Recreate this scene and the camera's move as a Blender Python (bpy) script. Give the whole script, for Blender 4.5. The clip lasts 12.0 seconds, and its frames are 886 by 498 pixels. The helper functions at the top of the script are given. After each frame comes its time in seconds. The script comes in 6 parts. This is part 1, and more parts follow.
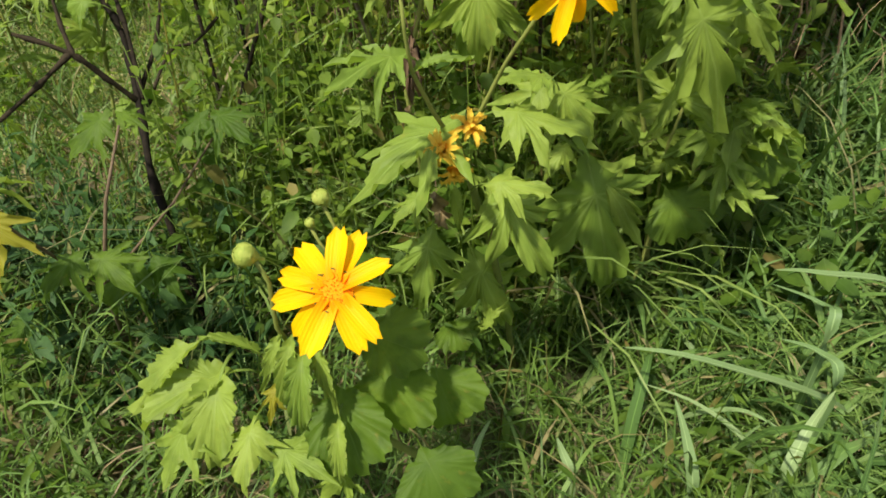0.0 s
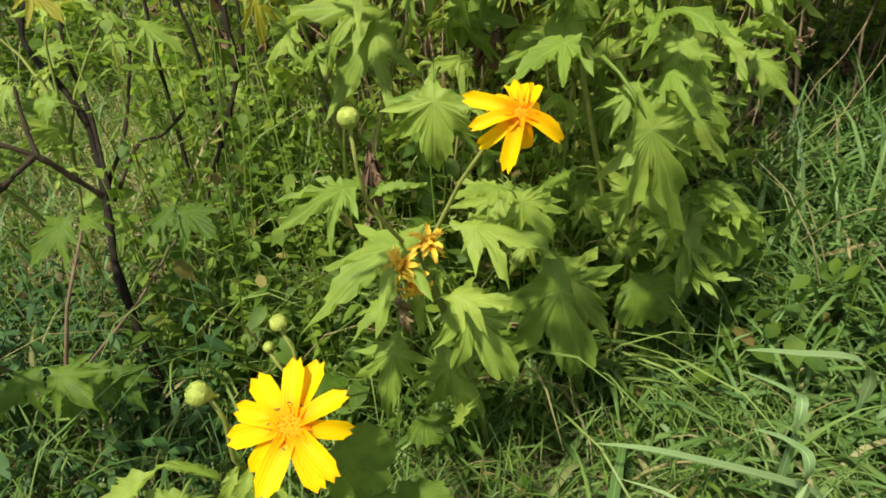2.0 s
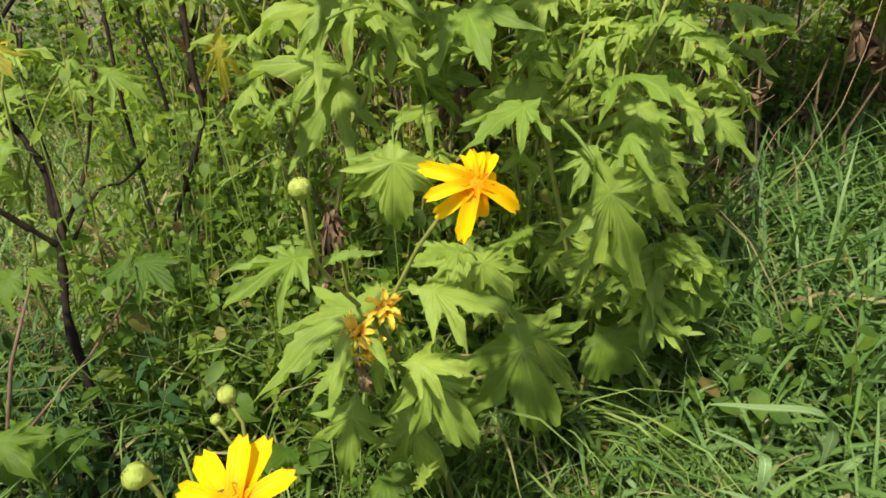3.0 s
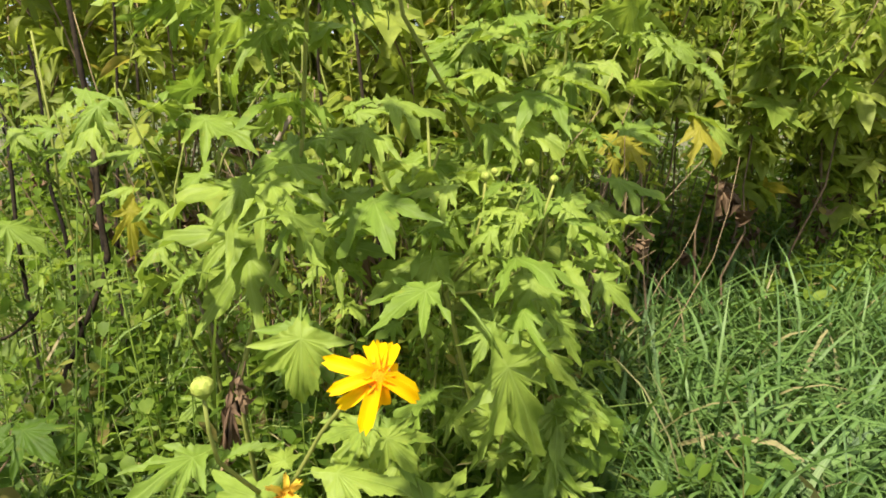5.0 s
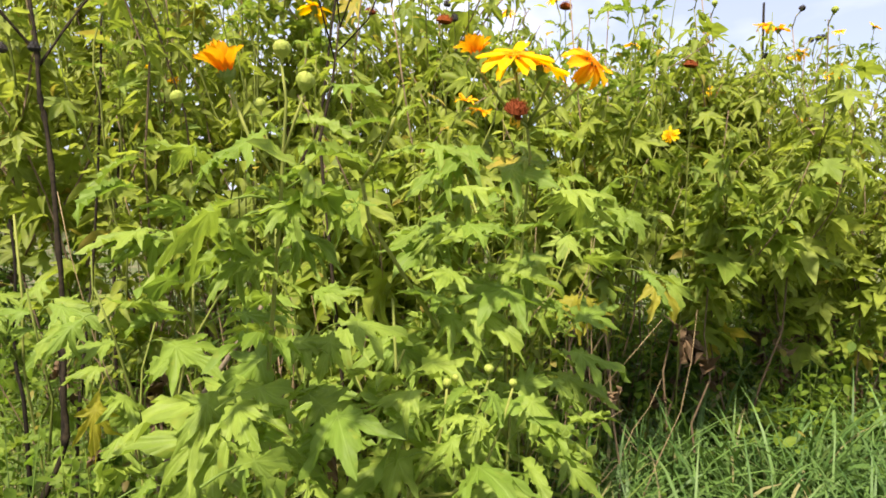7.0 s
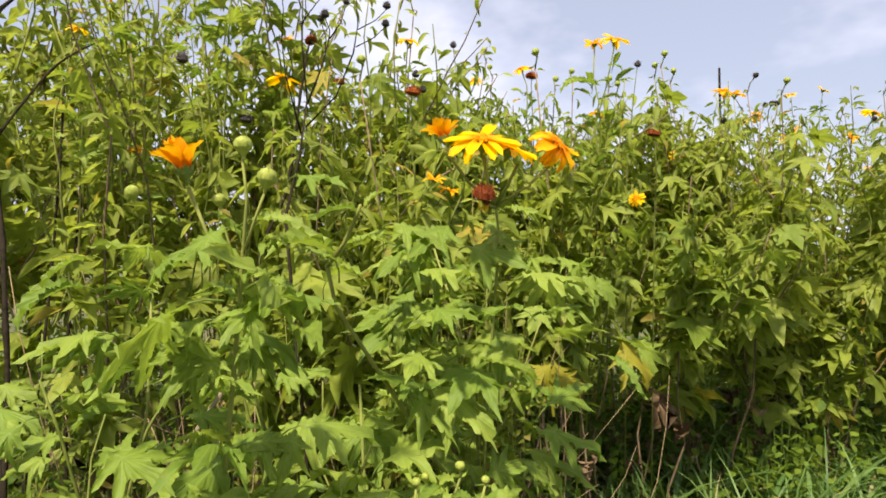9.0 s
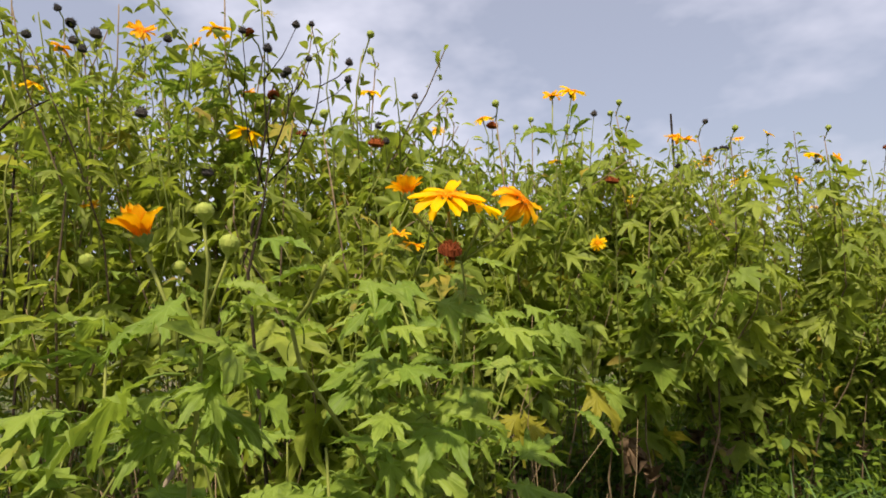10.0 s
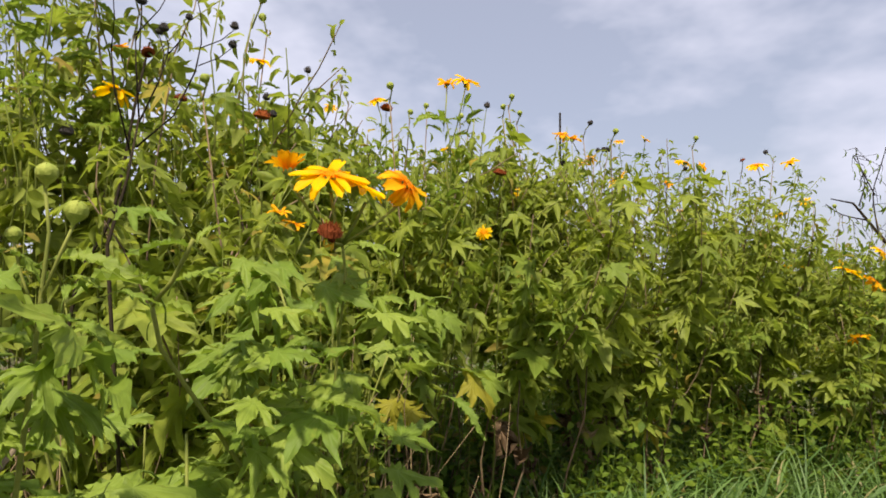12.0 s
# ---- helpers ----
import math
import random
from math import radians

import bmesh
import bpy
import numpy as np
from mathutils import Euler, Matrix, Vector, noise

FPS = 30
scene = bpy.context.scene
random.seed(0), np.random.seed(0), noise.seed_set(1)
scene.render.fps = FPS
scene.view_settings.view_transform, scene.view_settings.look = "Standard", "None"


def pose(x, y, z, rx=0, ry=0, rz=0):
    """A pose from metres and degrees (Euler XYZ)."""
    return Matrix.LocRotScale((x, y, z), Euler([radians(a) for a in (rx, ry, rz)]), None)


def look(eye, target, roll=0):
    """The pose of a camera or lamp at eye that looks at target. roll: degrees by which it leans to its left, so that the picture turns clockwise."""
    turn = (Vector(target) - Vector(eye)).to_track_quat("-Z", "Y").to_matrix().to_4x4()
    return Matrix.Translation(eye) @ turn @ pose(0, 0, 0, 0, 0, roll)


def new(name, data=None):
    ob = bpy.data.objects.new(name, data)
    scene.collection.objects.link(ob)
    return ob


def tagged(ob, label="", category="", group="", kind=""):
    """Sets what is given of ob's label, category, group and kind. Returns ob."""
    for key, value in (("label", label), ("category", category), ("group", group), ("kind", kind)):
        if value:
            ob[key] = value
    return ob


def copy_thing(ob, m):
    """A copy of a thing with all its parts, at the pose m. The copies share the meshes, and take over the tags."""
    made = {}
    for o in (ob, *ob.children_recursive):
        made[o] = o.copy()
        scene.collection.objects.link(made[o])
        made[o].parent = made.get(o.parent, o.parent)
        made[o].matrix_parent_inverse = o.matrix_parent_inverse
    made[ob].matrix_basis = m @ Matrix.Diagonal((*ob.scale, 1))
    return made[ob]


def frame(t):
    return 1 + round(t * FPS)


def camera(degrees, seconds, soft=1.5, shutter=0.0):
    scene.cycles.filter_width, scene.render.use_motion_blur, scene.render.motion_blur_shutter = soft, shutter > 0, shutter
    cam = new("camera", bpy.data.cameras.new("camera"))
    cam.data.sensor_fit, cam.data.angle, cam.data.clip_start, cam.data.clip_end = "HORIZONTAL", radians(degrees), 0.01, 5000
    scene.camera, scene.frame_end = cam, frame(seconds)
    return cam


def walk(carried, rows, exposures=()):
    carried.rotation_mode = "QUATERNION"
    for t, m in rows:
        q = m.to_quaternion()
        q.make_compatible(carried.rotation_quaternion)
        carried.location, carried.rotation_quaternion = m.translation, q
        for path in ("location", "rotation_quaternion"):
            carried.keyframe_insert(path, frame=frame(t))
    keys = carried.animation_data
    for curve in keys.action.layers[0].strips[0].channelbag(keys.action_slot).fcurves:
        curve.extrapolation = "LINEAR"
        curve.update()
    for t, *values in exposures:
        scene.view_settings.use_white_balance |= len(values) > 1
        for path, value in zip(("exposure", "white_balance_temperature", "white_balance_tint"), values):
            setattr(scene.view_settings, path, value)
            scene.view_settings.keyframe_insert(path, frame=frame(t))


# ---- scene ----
cam = camera(72.0, 12.0, soft=1.75)
PATH = [
    (0, (0.075, 0.046, 0.902), (-0.088, 1.72, -0.18), -3.3),
    (0.5, (0.079, 0.052, 0.917), (-0.077, 1.75, -0.129), -3.8),
    (1, (0.09, 0.066, 0.935), (-0.061, 1.788, -0.072), -4.3),
    (1.5, (0.093, 0.076, 0.946), (0.015, 1.816, -0.037), -3.4),
    (2, (0.103, 0.087, 0.968), (-0.002, 1.841, 0.014), -4.0),
    (2.5, (0.112, 0.098, 0.98), (0.026, 1.876, 0.067), -3.7),
    (2.7, (0.117, 0.105, 0.987), (0.058, 1.895, 0.096), -3.1),
    (4.3, (0.14, 0.127, 1.025), (0.276, 1.982, 0.29), -2.2),
    (4.5, (0.141, 0.123, 1.037), (0.316, 1.994, 0.35), -1.6),
    (5, (0.137, 0.102, 1.075), (0.406, 2.019, 0.574), 0.6),
    (5.5, (0.139, 0.093, 1.128), (0.433, 2.035, 0.752), 0.7),
    (6, (0.141, 0.088, 1.162), (0.464, 2.045, 0.903), 1.0),
    (6.5, (0.143, 0.084, 1.184), (0.472, 2.05, 1.018), 0.3),
    (7, (0.151, 0.078, 1.211), (0.507, 2.043, 1.089), 0.3),
    (7.5, (0.162, 0.076, 1.229), (0.497, 2.046, 1.149), -0.1),
    (7.7, (0.167, 0.081, 1.233), (0.579, 2.037, 1.157), 0.6),
    (9.3, (0.16, 0.103, 1.276), (0.63, 2.045, 1.362), -0.5),
    (9.5, (0.16, 0.1, 1.281), (0.668, 2.031, 1.398), -0.8),
    (10, (0.159, 0.106, 1.293), (0.719, 2.018, 1.47), -1.5),
    (10.5, (0.161, 0.105, 1.297), (0.822, 1.986, 1.449), -2.1),
    (11, (0.175, 0.106, 1.302), (0.932, 1.953, 1.427), -1.1),
    (11.5, (0.175, 0.113, 1.294), (0.999, 1.932, 1.404), -0.1),
    (12, (0.179, 0.113, 1.295), (1.071, 1.899, 1.417), 0.8),
]
walk(cam, [(t, look(eye, target, roll)) for t, eye, target, roll in PATH],
     exposures=[(0.0, 1.11, 6400, 7.5), (2.5, 1.30, 6400, 8), (4.5, 1.44, 6450, 10), (5.1, 1.69, 6550, 13), (6.2, 1.80, 6600, 14), (7.5, 1.46, 6750, 14), (9.5, 1.14, 6850, 14), (10.0, 0.93, 6850, 14), (10.8, 0.97, 6850, 14), (12.0, 0.98, 6800, 14)])

# ---- daylight: high sun from behind on the left, thin veil of cloud ----
SUN_ELEV, SUN_AZ = 58.0, 211.0      # azimuth clockwise from +y
sun_dir = Vector((math.sin(radians(SUN_AZ)) * math.cos(radians(SUN_ELEV)),
                  math.cos(radians(SUN_AZ)) * math.cos(radians(SUN_ELEV)), math.sin(radians(SUN_ELEV))))
sun = new("sun", bpy.data.lights.new("sun", "SUN"))
sun.data.energy, sun.data.angle, sun.data.color = 3.4, radians(3.0), (1.0, 0.93, 0.79)
sun.matrix_world = look(sun_dir * 30, (0, 0, 0))


def sky_world():
    w = bpy.data.worlds.new("sky")
    scene.world = w
    w.use_nodes = True
    nt = w.node_tree
    nt.nodes.clear()
    out = nt.nodes.new("ShaderNodeOutputWorld")
    bg = nt.nodes.new("ShaderNodeBackground")
    sky = nt.nodes.new("ShaderNodeTexSky")
    sky.sky_type, sky.sun_disc = "NISHITA", False
    sky.sun_elevation, sky.sun_rotation = radians(SUN_ELEV), radians(SUN_AZ)
    sky.air_density, sky.dust_density, sky.ozone_density = 1.0, 3.0, 1.2
    co = nt.nodes.new("ShaderNodeTexCoord")
    mp = nt.nodes.new("ShaderNodeMapping")
    mp.inputs["Rotation"].default_value = (0.3, 0.5, 0.4)
    mp.inputs["Scale"].default_value = (2.2, 2.2, 4.2)
    nz = nt.nodes.new("ShaderNodeTexNoise")
    nz.inputs["Scale"].default_value, nz.inputs["Detail"].default_value, nz.inputs["Roughness"].default_value = 1.1, 5.0, 0.55
    ramp = nt.nodes.new("ShaderNodeValToRGB")
    ramp.color_ramp.elements[0].position, ramp.color_ramp.elements[1].position = 0.44, 0.64
    ramp.color_ramp.elements[0].color, ramp.color_ramp.elements[1].color = (0.40, 0.40, 0.40, 1), (1.0, 1.0, 1.0, 1)
    mix = nt.nodes.new("ShaderNodeMix")
    mix.data_type = "RGBA"
    mix.inputs["B"].default_value = (6.35, 6.75, 8.15, 1)
    nt.links.new(co.outputs["Generated"], mp.inputs["Vector"])
    nt.links.new(mp.outputs["Vector"], nz.inputs["Vector"])
    nt.links.new(nz.outputs["Fac"], ramp.inputs["Fac"])
    nt.links.new(ramp.outputs["Color"], mix.inputs["Factor"])
    nt.links.new(sky.outputs["Color"], mix.inputs["A"])
    nt.links.new(mix.outputs["Result"], bg.inputs["Color"])
    bg.inputs["Strength"].default_value = 0.064
    nt.links.new(bg.outputs["Background"], out.inputs["Surface"])


sky_world()


# ---- materials ----
def node(nt, kind, **inputs):
    n = nt.nodes.new(kind)
    for k, v in inputs.items():
        n.inputs[k.replace("_", " ")].default_value = v
    return n


def mixer(nt, fac, a, b, blend="MIX"):
    m = nt.nodes.new("ShaderNodeMix")
    m.data_type, m.blend_type = "RGBA", blend
    for key, v in (("Factor", fac), ("A", a), ("B", b)):
        if hasattr(v, "links"):
            nt.links.new(v, m.inputs[key])
        elif key == "Factor":
            m.inputs[key].default_value = v
        else:
            m.inputs[key].default_value = (*v, 1) if len(v) == 3 else v
    return m.outputs["Result"]


def calc(nt, op, a, b=0.0):
    m = nt.nodes.new("ShaderNodeMath")
    m.operation = op
    for i, v in enumerate((a, b)):
        if hasattr(v, "links"):
            nt.links.new(v, m.inputs[i])
        else:
            m.inputs[i].default_value = v
    return m.outputs[0]


def band(nt, v, lo, hi):
    m = nt.nodes.new("ShaderNodeMapRange")
    m.interpolation_type = "SMOOTHSTEP"
    nt.links.new(v, m.inputs["Value"])
    m.inputs["From Min"].default_value, m.inputs["From Max"].default_value = lo, hi
    return m.outputs["Result"]


def chance(nt):
    """One number for each leaf or blade, whether it is an object or an island of a joined mesh."""
    a = nt.nodes.new("ShaderNodeObjectInfo").outputs["Random"]
    b = nt.nodes.new("ShaderNodeNewGeometry").outputs["Random Per Island"]
    return calc(nt, "FRACT", calc(nt, "ADD", calc(nt, "MULTIPLY", a, 7.31), b))


def surface(name, rough=0.5, glow=0.0, spec=0.5):
    """A material with a principled shader; glow is the share of light that passes through a thin leaf."""
    mat = bpy.data.materials.new(name)
    mat.use_nodes = True
    nt = mat.node_tree
    p = nt.nodes["Principled BSDF"]
    p.inputs["Roughness"].default_value = rough
    p.inputs["Specular IOR Level"].default_value = spec
    tr = None
    if glow:
        tr = nt.nodes.new("ShaderNodeBsdfTranslucent")
        mx = nt.nodes.new("ShaderNodeMixShader")
        mx.inputs[0].default_value = glow
        nt.links.new(p.outputs[0], mx.inputs[1])
        nt.links.new(tr.outputs[0], mx.inputs[2])
        nt.links.new(mx.outputs[0], nt.nodes["Material Output"].inputs["Surface"])
    return mat, nt, p, tr


def grain(nt, scale, detail=3.0, coord="Object"):
    co = nt.nodes.new("ShaderNodeTexCoord")
    n = node(nt, "ShaderNodeTexNoise", Scale=scale, Detail=detail)
    nt.links.new(co.outputs[coord], n.inputs["Vector"])
    return n.outputs["Fac"]


def bump(nt, p, height, strength, dist=0.002):
    b = node(nt, "ShaderNodeBump", Strength=strength, Distance=dist)
    nt.links.new(height, b.inputs["Height"])
    nt.links.new(b.outputs[0], p.inputs["Normal"])


def leaf_material(name, dark, light, dry, vein, glow=0.6, rough=0.52, share=0.08, unit=1.0):
    """dark..light: the spread of green from leaf to leaf; dry: tint of the few ageing leaves and of edge blotches."""
    mat, nt, p, tr = surface(name, rough, glow, 0.22)
    r = chance(nt)
    base = mixer(nt, r, dark, light)
    r2 = calc(nt, "FRACT", calc(nt, "MULTIPLY", r, 13.7))
    base = mixer(nt, band(nt, r2, 1 - share, 1 - share * 0.5), base, dry)
    blot = grain(nt, 44.0 * unit, 5.0)
    base = mixer(nt, calc(nt, "MULTIPLY", band(nt, blot, 0.60, 0.78), 0.55), base, dry)
    base = mixer(nt, calc(nt, "MULTIPLY", band(nt, grain(nt, 20.0 * unit, 4.0), 0.38, 0.66), 0.6), base, [c * 0.7 for c in dark])
    uv = nt.nodes.new("ShaderNodeUVMap")
    uv.uv_map = "blade"
    sep = nt.nodes.new("ShaderNodeSeparateXYZ")
    nt.links.new(uv.outputs[0], sep.inputs[0])
    off = calc(nt, "ABSOLUTE", sep.outputs[0])
    mid = band(nt, off, 0.013, 0.003)
    side = calc(nt, "SINE", calc(nt, "MULTIPLY", calc(nt, "SUBTRACT", sep.outputs[1], calc(nt, "MULTIPLY", off, 0.9)), 62.0))
    sidev = band(nt, side, 0.93, 1.0)
    lines = calc(nt, "MAXIMUM", mid, calc(nt, "MULTIPLY", sidev, 0.06))
    col = mixer(nt, calc(nt, "MULTIPLY", lines, 0.18), base, vein)
    nt.links.new(col, p.inputs["Base Color"])
    warm = mixer(nt, 1.0, col, (1.14, 1.14, 0.75), "MULTIPLY")
    nt.links.new(warm, tr.inputs["Color"])
    relief = calc(nt, "SUBTRACT", calc(nt, "MULTIPLY", grain(nt, 110.0 * unit, 4.0), 1.6), lines)
    bump(nt, p, relief, 0.25, 0.002)
    return mat


LEAF = leaf_material("sunflower_leaf", (0.175, 0.255, 0.034), (0.31, 0.385, 0.058), (0.42, 0.33, 0.05), (0.36, 0.43, 0.11), share=0.0001, glow=0.52)
LEAF_NEAR = leaf_material("near_sunflower_leaf", (0.18, 0.275, 0.038), (0.30, 0.385, 0.062), (0.38, 0.36, 0.06), (0.42, 0.53, 0.16), share=0.0001, unit=0.13, glow=0.46)
LEAF_FAR = leaf_material("sunflower_leaf_old", (0.205, 0.27, 0.036), (0.35, 0.41, 0.064), (0.46, 0.36, 0.06), (0.34, 0.40, 0.10), share=0.03, glow=0.55)
LEAF_TOP = leaf_material("small_upper_leaf", (0.21, 0.26, 0.038), (0.36, 0.41, 0.078), (0.40, 0.30, 0.07), (0.38, 0.42, 0.12), share=0.05, glow=0.58)
# Heart-leaf green, set dark so that it also stands for shade on low leaves.
LEAF_HEART_SHADE = leaf_material("heart_and_shaded_leaf", (0.09, 0.17, 0.018), (0.17, 0.265, 0.028), (0.30, 0.26, 0.04), (0.24, 0.34, 0.08), share=0.0001, unit=0.13)
LEAF_YELLOW = leaf_material("yellowing_leaf", (0.33, 0.32, 0.03), (0.46, 0.42, 0.05), (0.30, 0.13, 0.03), (0.60, 0.55, 0.2), share=0.0, unit=0.13)
LEAF_DEAD = leaf_material("dead_leaf", (0.11, 0.068, 0.038), (0.22, 0.145, 0.08), (0.30, 0.22, 0.11), (0.27, 0.18, 0.10), glow=0.15, rough=0.8, unit=0.13)
WEED_LIGHT = leaf_material("bright_weed_leaf", (0.12, 0.21, 0.022), (0.26, 0.35, 0.045), (0.34, 0.28, 0.07), (0.28, 0.36, 0.10), share=0.05)
# Weed green with shade painted in, for the ground under the dead stalks.
WEED_SHADED = leaf_material("shaded_weed_leaf", (0.03, 0.075, 0.018), (0.07, 0.14, 0.03), (0.16, 0.14, 0.06), (0.12, 0.2, 0.08), share=0.03, glow=0.3, rough=0.6)
WEED = leaf_material("weed_leaf", (0.075, 0.15, 0.02), (0.18, 0.28, 0.036), (0.24, 0.19, 0.06), (0.20, 0.28, 0.08), share=0.1)


def grass_material(name, dark, light, dry, share):
    mat, nt, p, tr = surface(name, 0.52, 0.36, 0.28)
    r = chance(nt)
    base = mixer(nt, r, dark, light)
    r2 = calc(nt, "FRACT", calc(nt, "MULTIPLY", r, 17.3))
    base = mixer(nt, band(nt, r2, 1 - share, 1 - share * 0.6), base, dry)
    uv = nt.nodes.new("ShaderNodeUVMap")
    uv.uv_map = "blade"
    sep = nt.nodes.new("ShaderNodeSeparateXYZ")
    nt.links.new(uv.outputs[0], sep.inputs[0])
    rib = band(nt, calc(nt, "ABSOLUTE", sep.outputs[0]), 0.14, 0.03)
    col = mixer(nt, calc(nt, "MULTIPLY", rib, 0.5), base, [min(1, c * 1.7) for c in light])
    col = mixer(nt, calc(nt, "MULTIPLY", band(nt, grain(nt, 12.0), 0.5, 0.75), 0.12 + share * 0.6), col, dry)
    nt.links.new(col, p.inputs["Base Color"])
    nt.links.new(mixer(nt, 1.0, col, (1.1, 1.1, 0.6), "MULTIPLY"), tr.inputs["Color"])
    return mat


GRASS = grass_material("grass_blade", (0.053, 0.113, 0.025), (0.130, 0.220, 0.051), (0.30, 0.26, 0.12), 0.05)
GRASS_LEFT = grass_material("grass_thin", (0.06, 0.12, 0.024), (0.155, 0.24, 0.05), (0.26, 0.21, 0.09), 0.11)
GRASS_WIRY = grass_material("grass_wiry", (0.06, 0.12, 0.022), (0.15, 0.24, 0.045), (0.24, 0.20, 0.09), 0.08)
GRASS_TALL = grass_material("grass_tall", (0.09, 0.155, 0.03), (0.20, 0.27, 0.06), (0.28, 0.22, 0.11), 0.12)
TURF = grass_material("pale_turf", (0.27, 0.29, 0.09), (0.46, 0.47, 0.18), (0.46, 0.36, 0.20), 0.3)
DRY_GRASS = grass_material("dead_grass", (0.11, 0.078, 0.042), (0.24, 0.175, 0.095), (0.32, 0.25, 0.14), 0.15)
GRASS_BROAD = grass_material("broad_blade", (0.15, 0.24, 0.085), (0.27, 0.36, 0.15), (0.30, 0.33, 0.16), 0.0001)
STRAW = grass_material("straw", (0.20, 0.14, 0.07), (0.36, 0.28, 0.15), (0.12, 0.08, 0.05), 0.3)


def plain_material(name, a, b, rough, scale, glow=0.0, relief=0.3, spec=0.4):
    mat, nt, p, tr = surface(name, rough, glow, spec)
    r = chance(nt)
    f = calc(nt, "ADD", calc(nt, "MULTIPLY", grain(nt, scale, 4.0), 0.8), calc(nt, "MULTIPLY", r, 0.35))
    col = mixer(nt, band(nt, f, 0.3, 0.85), a, b)
    nt.links.new(col, p.inputs["Base Color"])
    if tr:
        nt.links.new(col, tr.inputs["Color"])
    bump(nt, p, grain(nt, scale * 3, 3.0), relief, 0.002)
    return mat


STEM = plain_material("green_stem", (0.11, 0.14, 0.025), (0.22, 0.235, 0.055), 0.75, 45, spec=0.15)
STEM_BROWN = plain_material("woody_stem", (0.095, 0.062, 0.034), (0.22, 0.155, 0.085), 0.8, 60, relief=0.6)
STEM_TAN = plain_material("dry_tan_stem", (0.14, 0.095, 0.05), (0.28, 0.20, 0.10), 0.8, 60, relief=0.5)
STEM_GREY = plain_material("old_grey_stick", (0.085, 0.062, 0.040), (0.20, 0.155, 0.10), 0.85, 70, relief=0.8)
STEM_DARK = plain_material("dead_dark_stem", (0.010, 0.008, 0.006), (0.038, 0.028, 0.017), 0.9, 80, relief=0.9, spec=0.1)
BUD = plain_material("bud_bract", (0.25, 0.32, 0.05), (0.40, 0.44, 0.09), 0.55, 60, 0.2, spec=0.2)
CALYX = plain_material("calyx", (0.14, 0.21, 0.04), (0.24, 0.30, 0.08), 0.5, 60, 0.2)
DISC = plain_material("flower_disc", (0.72, 0.20, 0.002), (0.88, 0.42, 0.004), 0.75, 240, 0.15, spec=0.15)
DISC_RED = plain_material("faded_disc", (0.10, 0.020, 0.005), (0.24, 0.058, 0.010), 0.85, 200, spec=0.15)
SEED = plain_material("seed_head", (0.012, 0.011, 0.010), (0.05, 0.04, 0.035), 0.8, 200, relief=0.8)


def petal_material(name, a, b, dry):
    mat, nt, p, tr = surface(name, 0.55, 0.42, 0.12)
    uv = nt.nodes.new("ShaderNodeUVMap")
    uv.uv_map = "blade"
    sep = nt.nodes.new("ShaderNodeSeparateXYZ")
    nt.links.new(uv.outputs[0], sep.inputs[0])
    ribs = calc(nt, "SINE", calc(nt, "MULTIPLY", sep.outputs[0], 22.0))
    r = chance(nt)
    col = mixer(nt, band(nt, sep.outputs[1], 0.75, 0.05), b, a)
    col = mixer(nt, calc(nt, "MULTIPLY", r, 0.5), col, a)
    col = mixer(nt, calc(nt, "MULTIPLY", band(nt, ribs, 0.2, 1.0), 0.22), col, a)
    col = mixer(nt, calc(nt, "MULTIPLY", band(nt, grain(nt, 2.6, 3.0), 0.5, 0.72), 0.35), col, a)
    col = mixer(nt, calc(nt, "MULTIPLY", band(nt, sep.outputs[1], 0.42, 0.0), 0.55), col, [a[0], a[1] * 0.62, a[2]])
    tips = calc(nt, "MULTIPLY", band(nt, calc(nt, "ADD", sep.outputs[1], calc(nt, "MULTIPLY", grain(nt, 60.0), 0.35)), 1.08, 1.25), 0.6)
    col = mixer(nt, tips, col, dry)
    nt.links.new(col, p.inputs["Base Color"])
    nt.links.new(col, tr.inputs["Color"])
    bump(nt, p, ribs, 0.18, 0.0008)
    return mat


PETAL = petal_material("petal", (0.88, 0.44, 0.001), (0.92, 0.63, 0.001), (0.55, 0.22, 0.01))
PETAL_OLD = petal_material("petal_old", (0.84, 0.35, 0.005), (0.90, 0.50, 0.008), (0.45, 0.15, 0.01))
PETAL_DRY = petal_material("petal_dry", (0.78, 0.44, 0.035), (0.84, 0.62, 0.08), (0.46, 0.22, 0.03))


def ground_material():
    mat, nt, p, _ = surface("earth_and_turf", 0.9, 0.0, 0.2)
    big, fine = grain(nt, 1.3, 4.0), grain(nt, 26.0, 5.0)
    col = mixer(nt, band(nt, fine, 0.35, 0.7), (0.055, 0.065, 0.026), (0.125, 0.145, 0.05))
    col = mixer(nt, calc(nt, "MULTIPLY", band(nt, big, 0.45, 0.65), 0.6), col, (0.16, 0.13, 0.075))
    nt.links.new(col, p.inputs["Base Color"])
    bump(nt, p, fine, 0.8, 0.02)
    return mat


GROUND = ground_material()


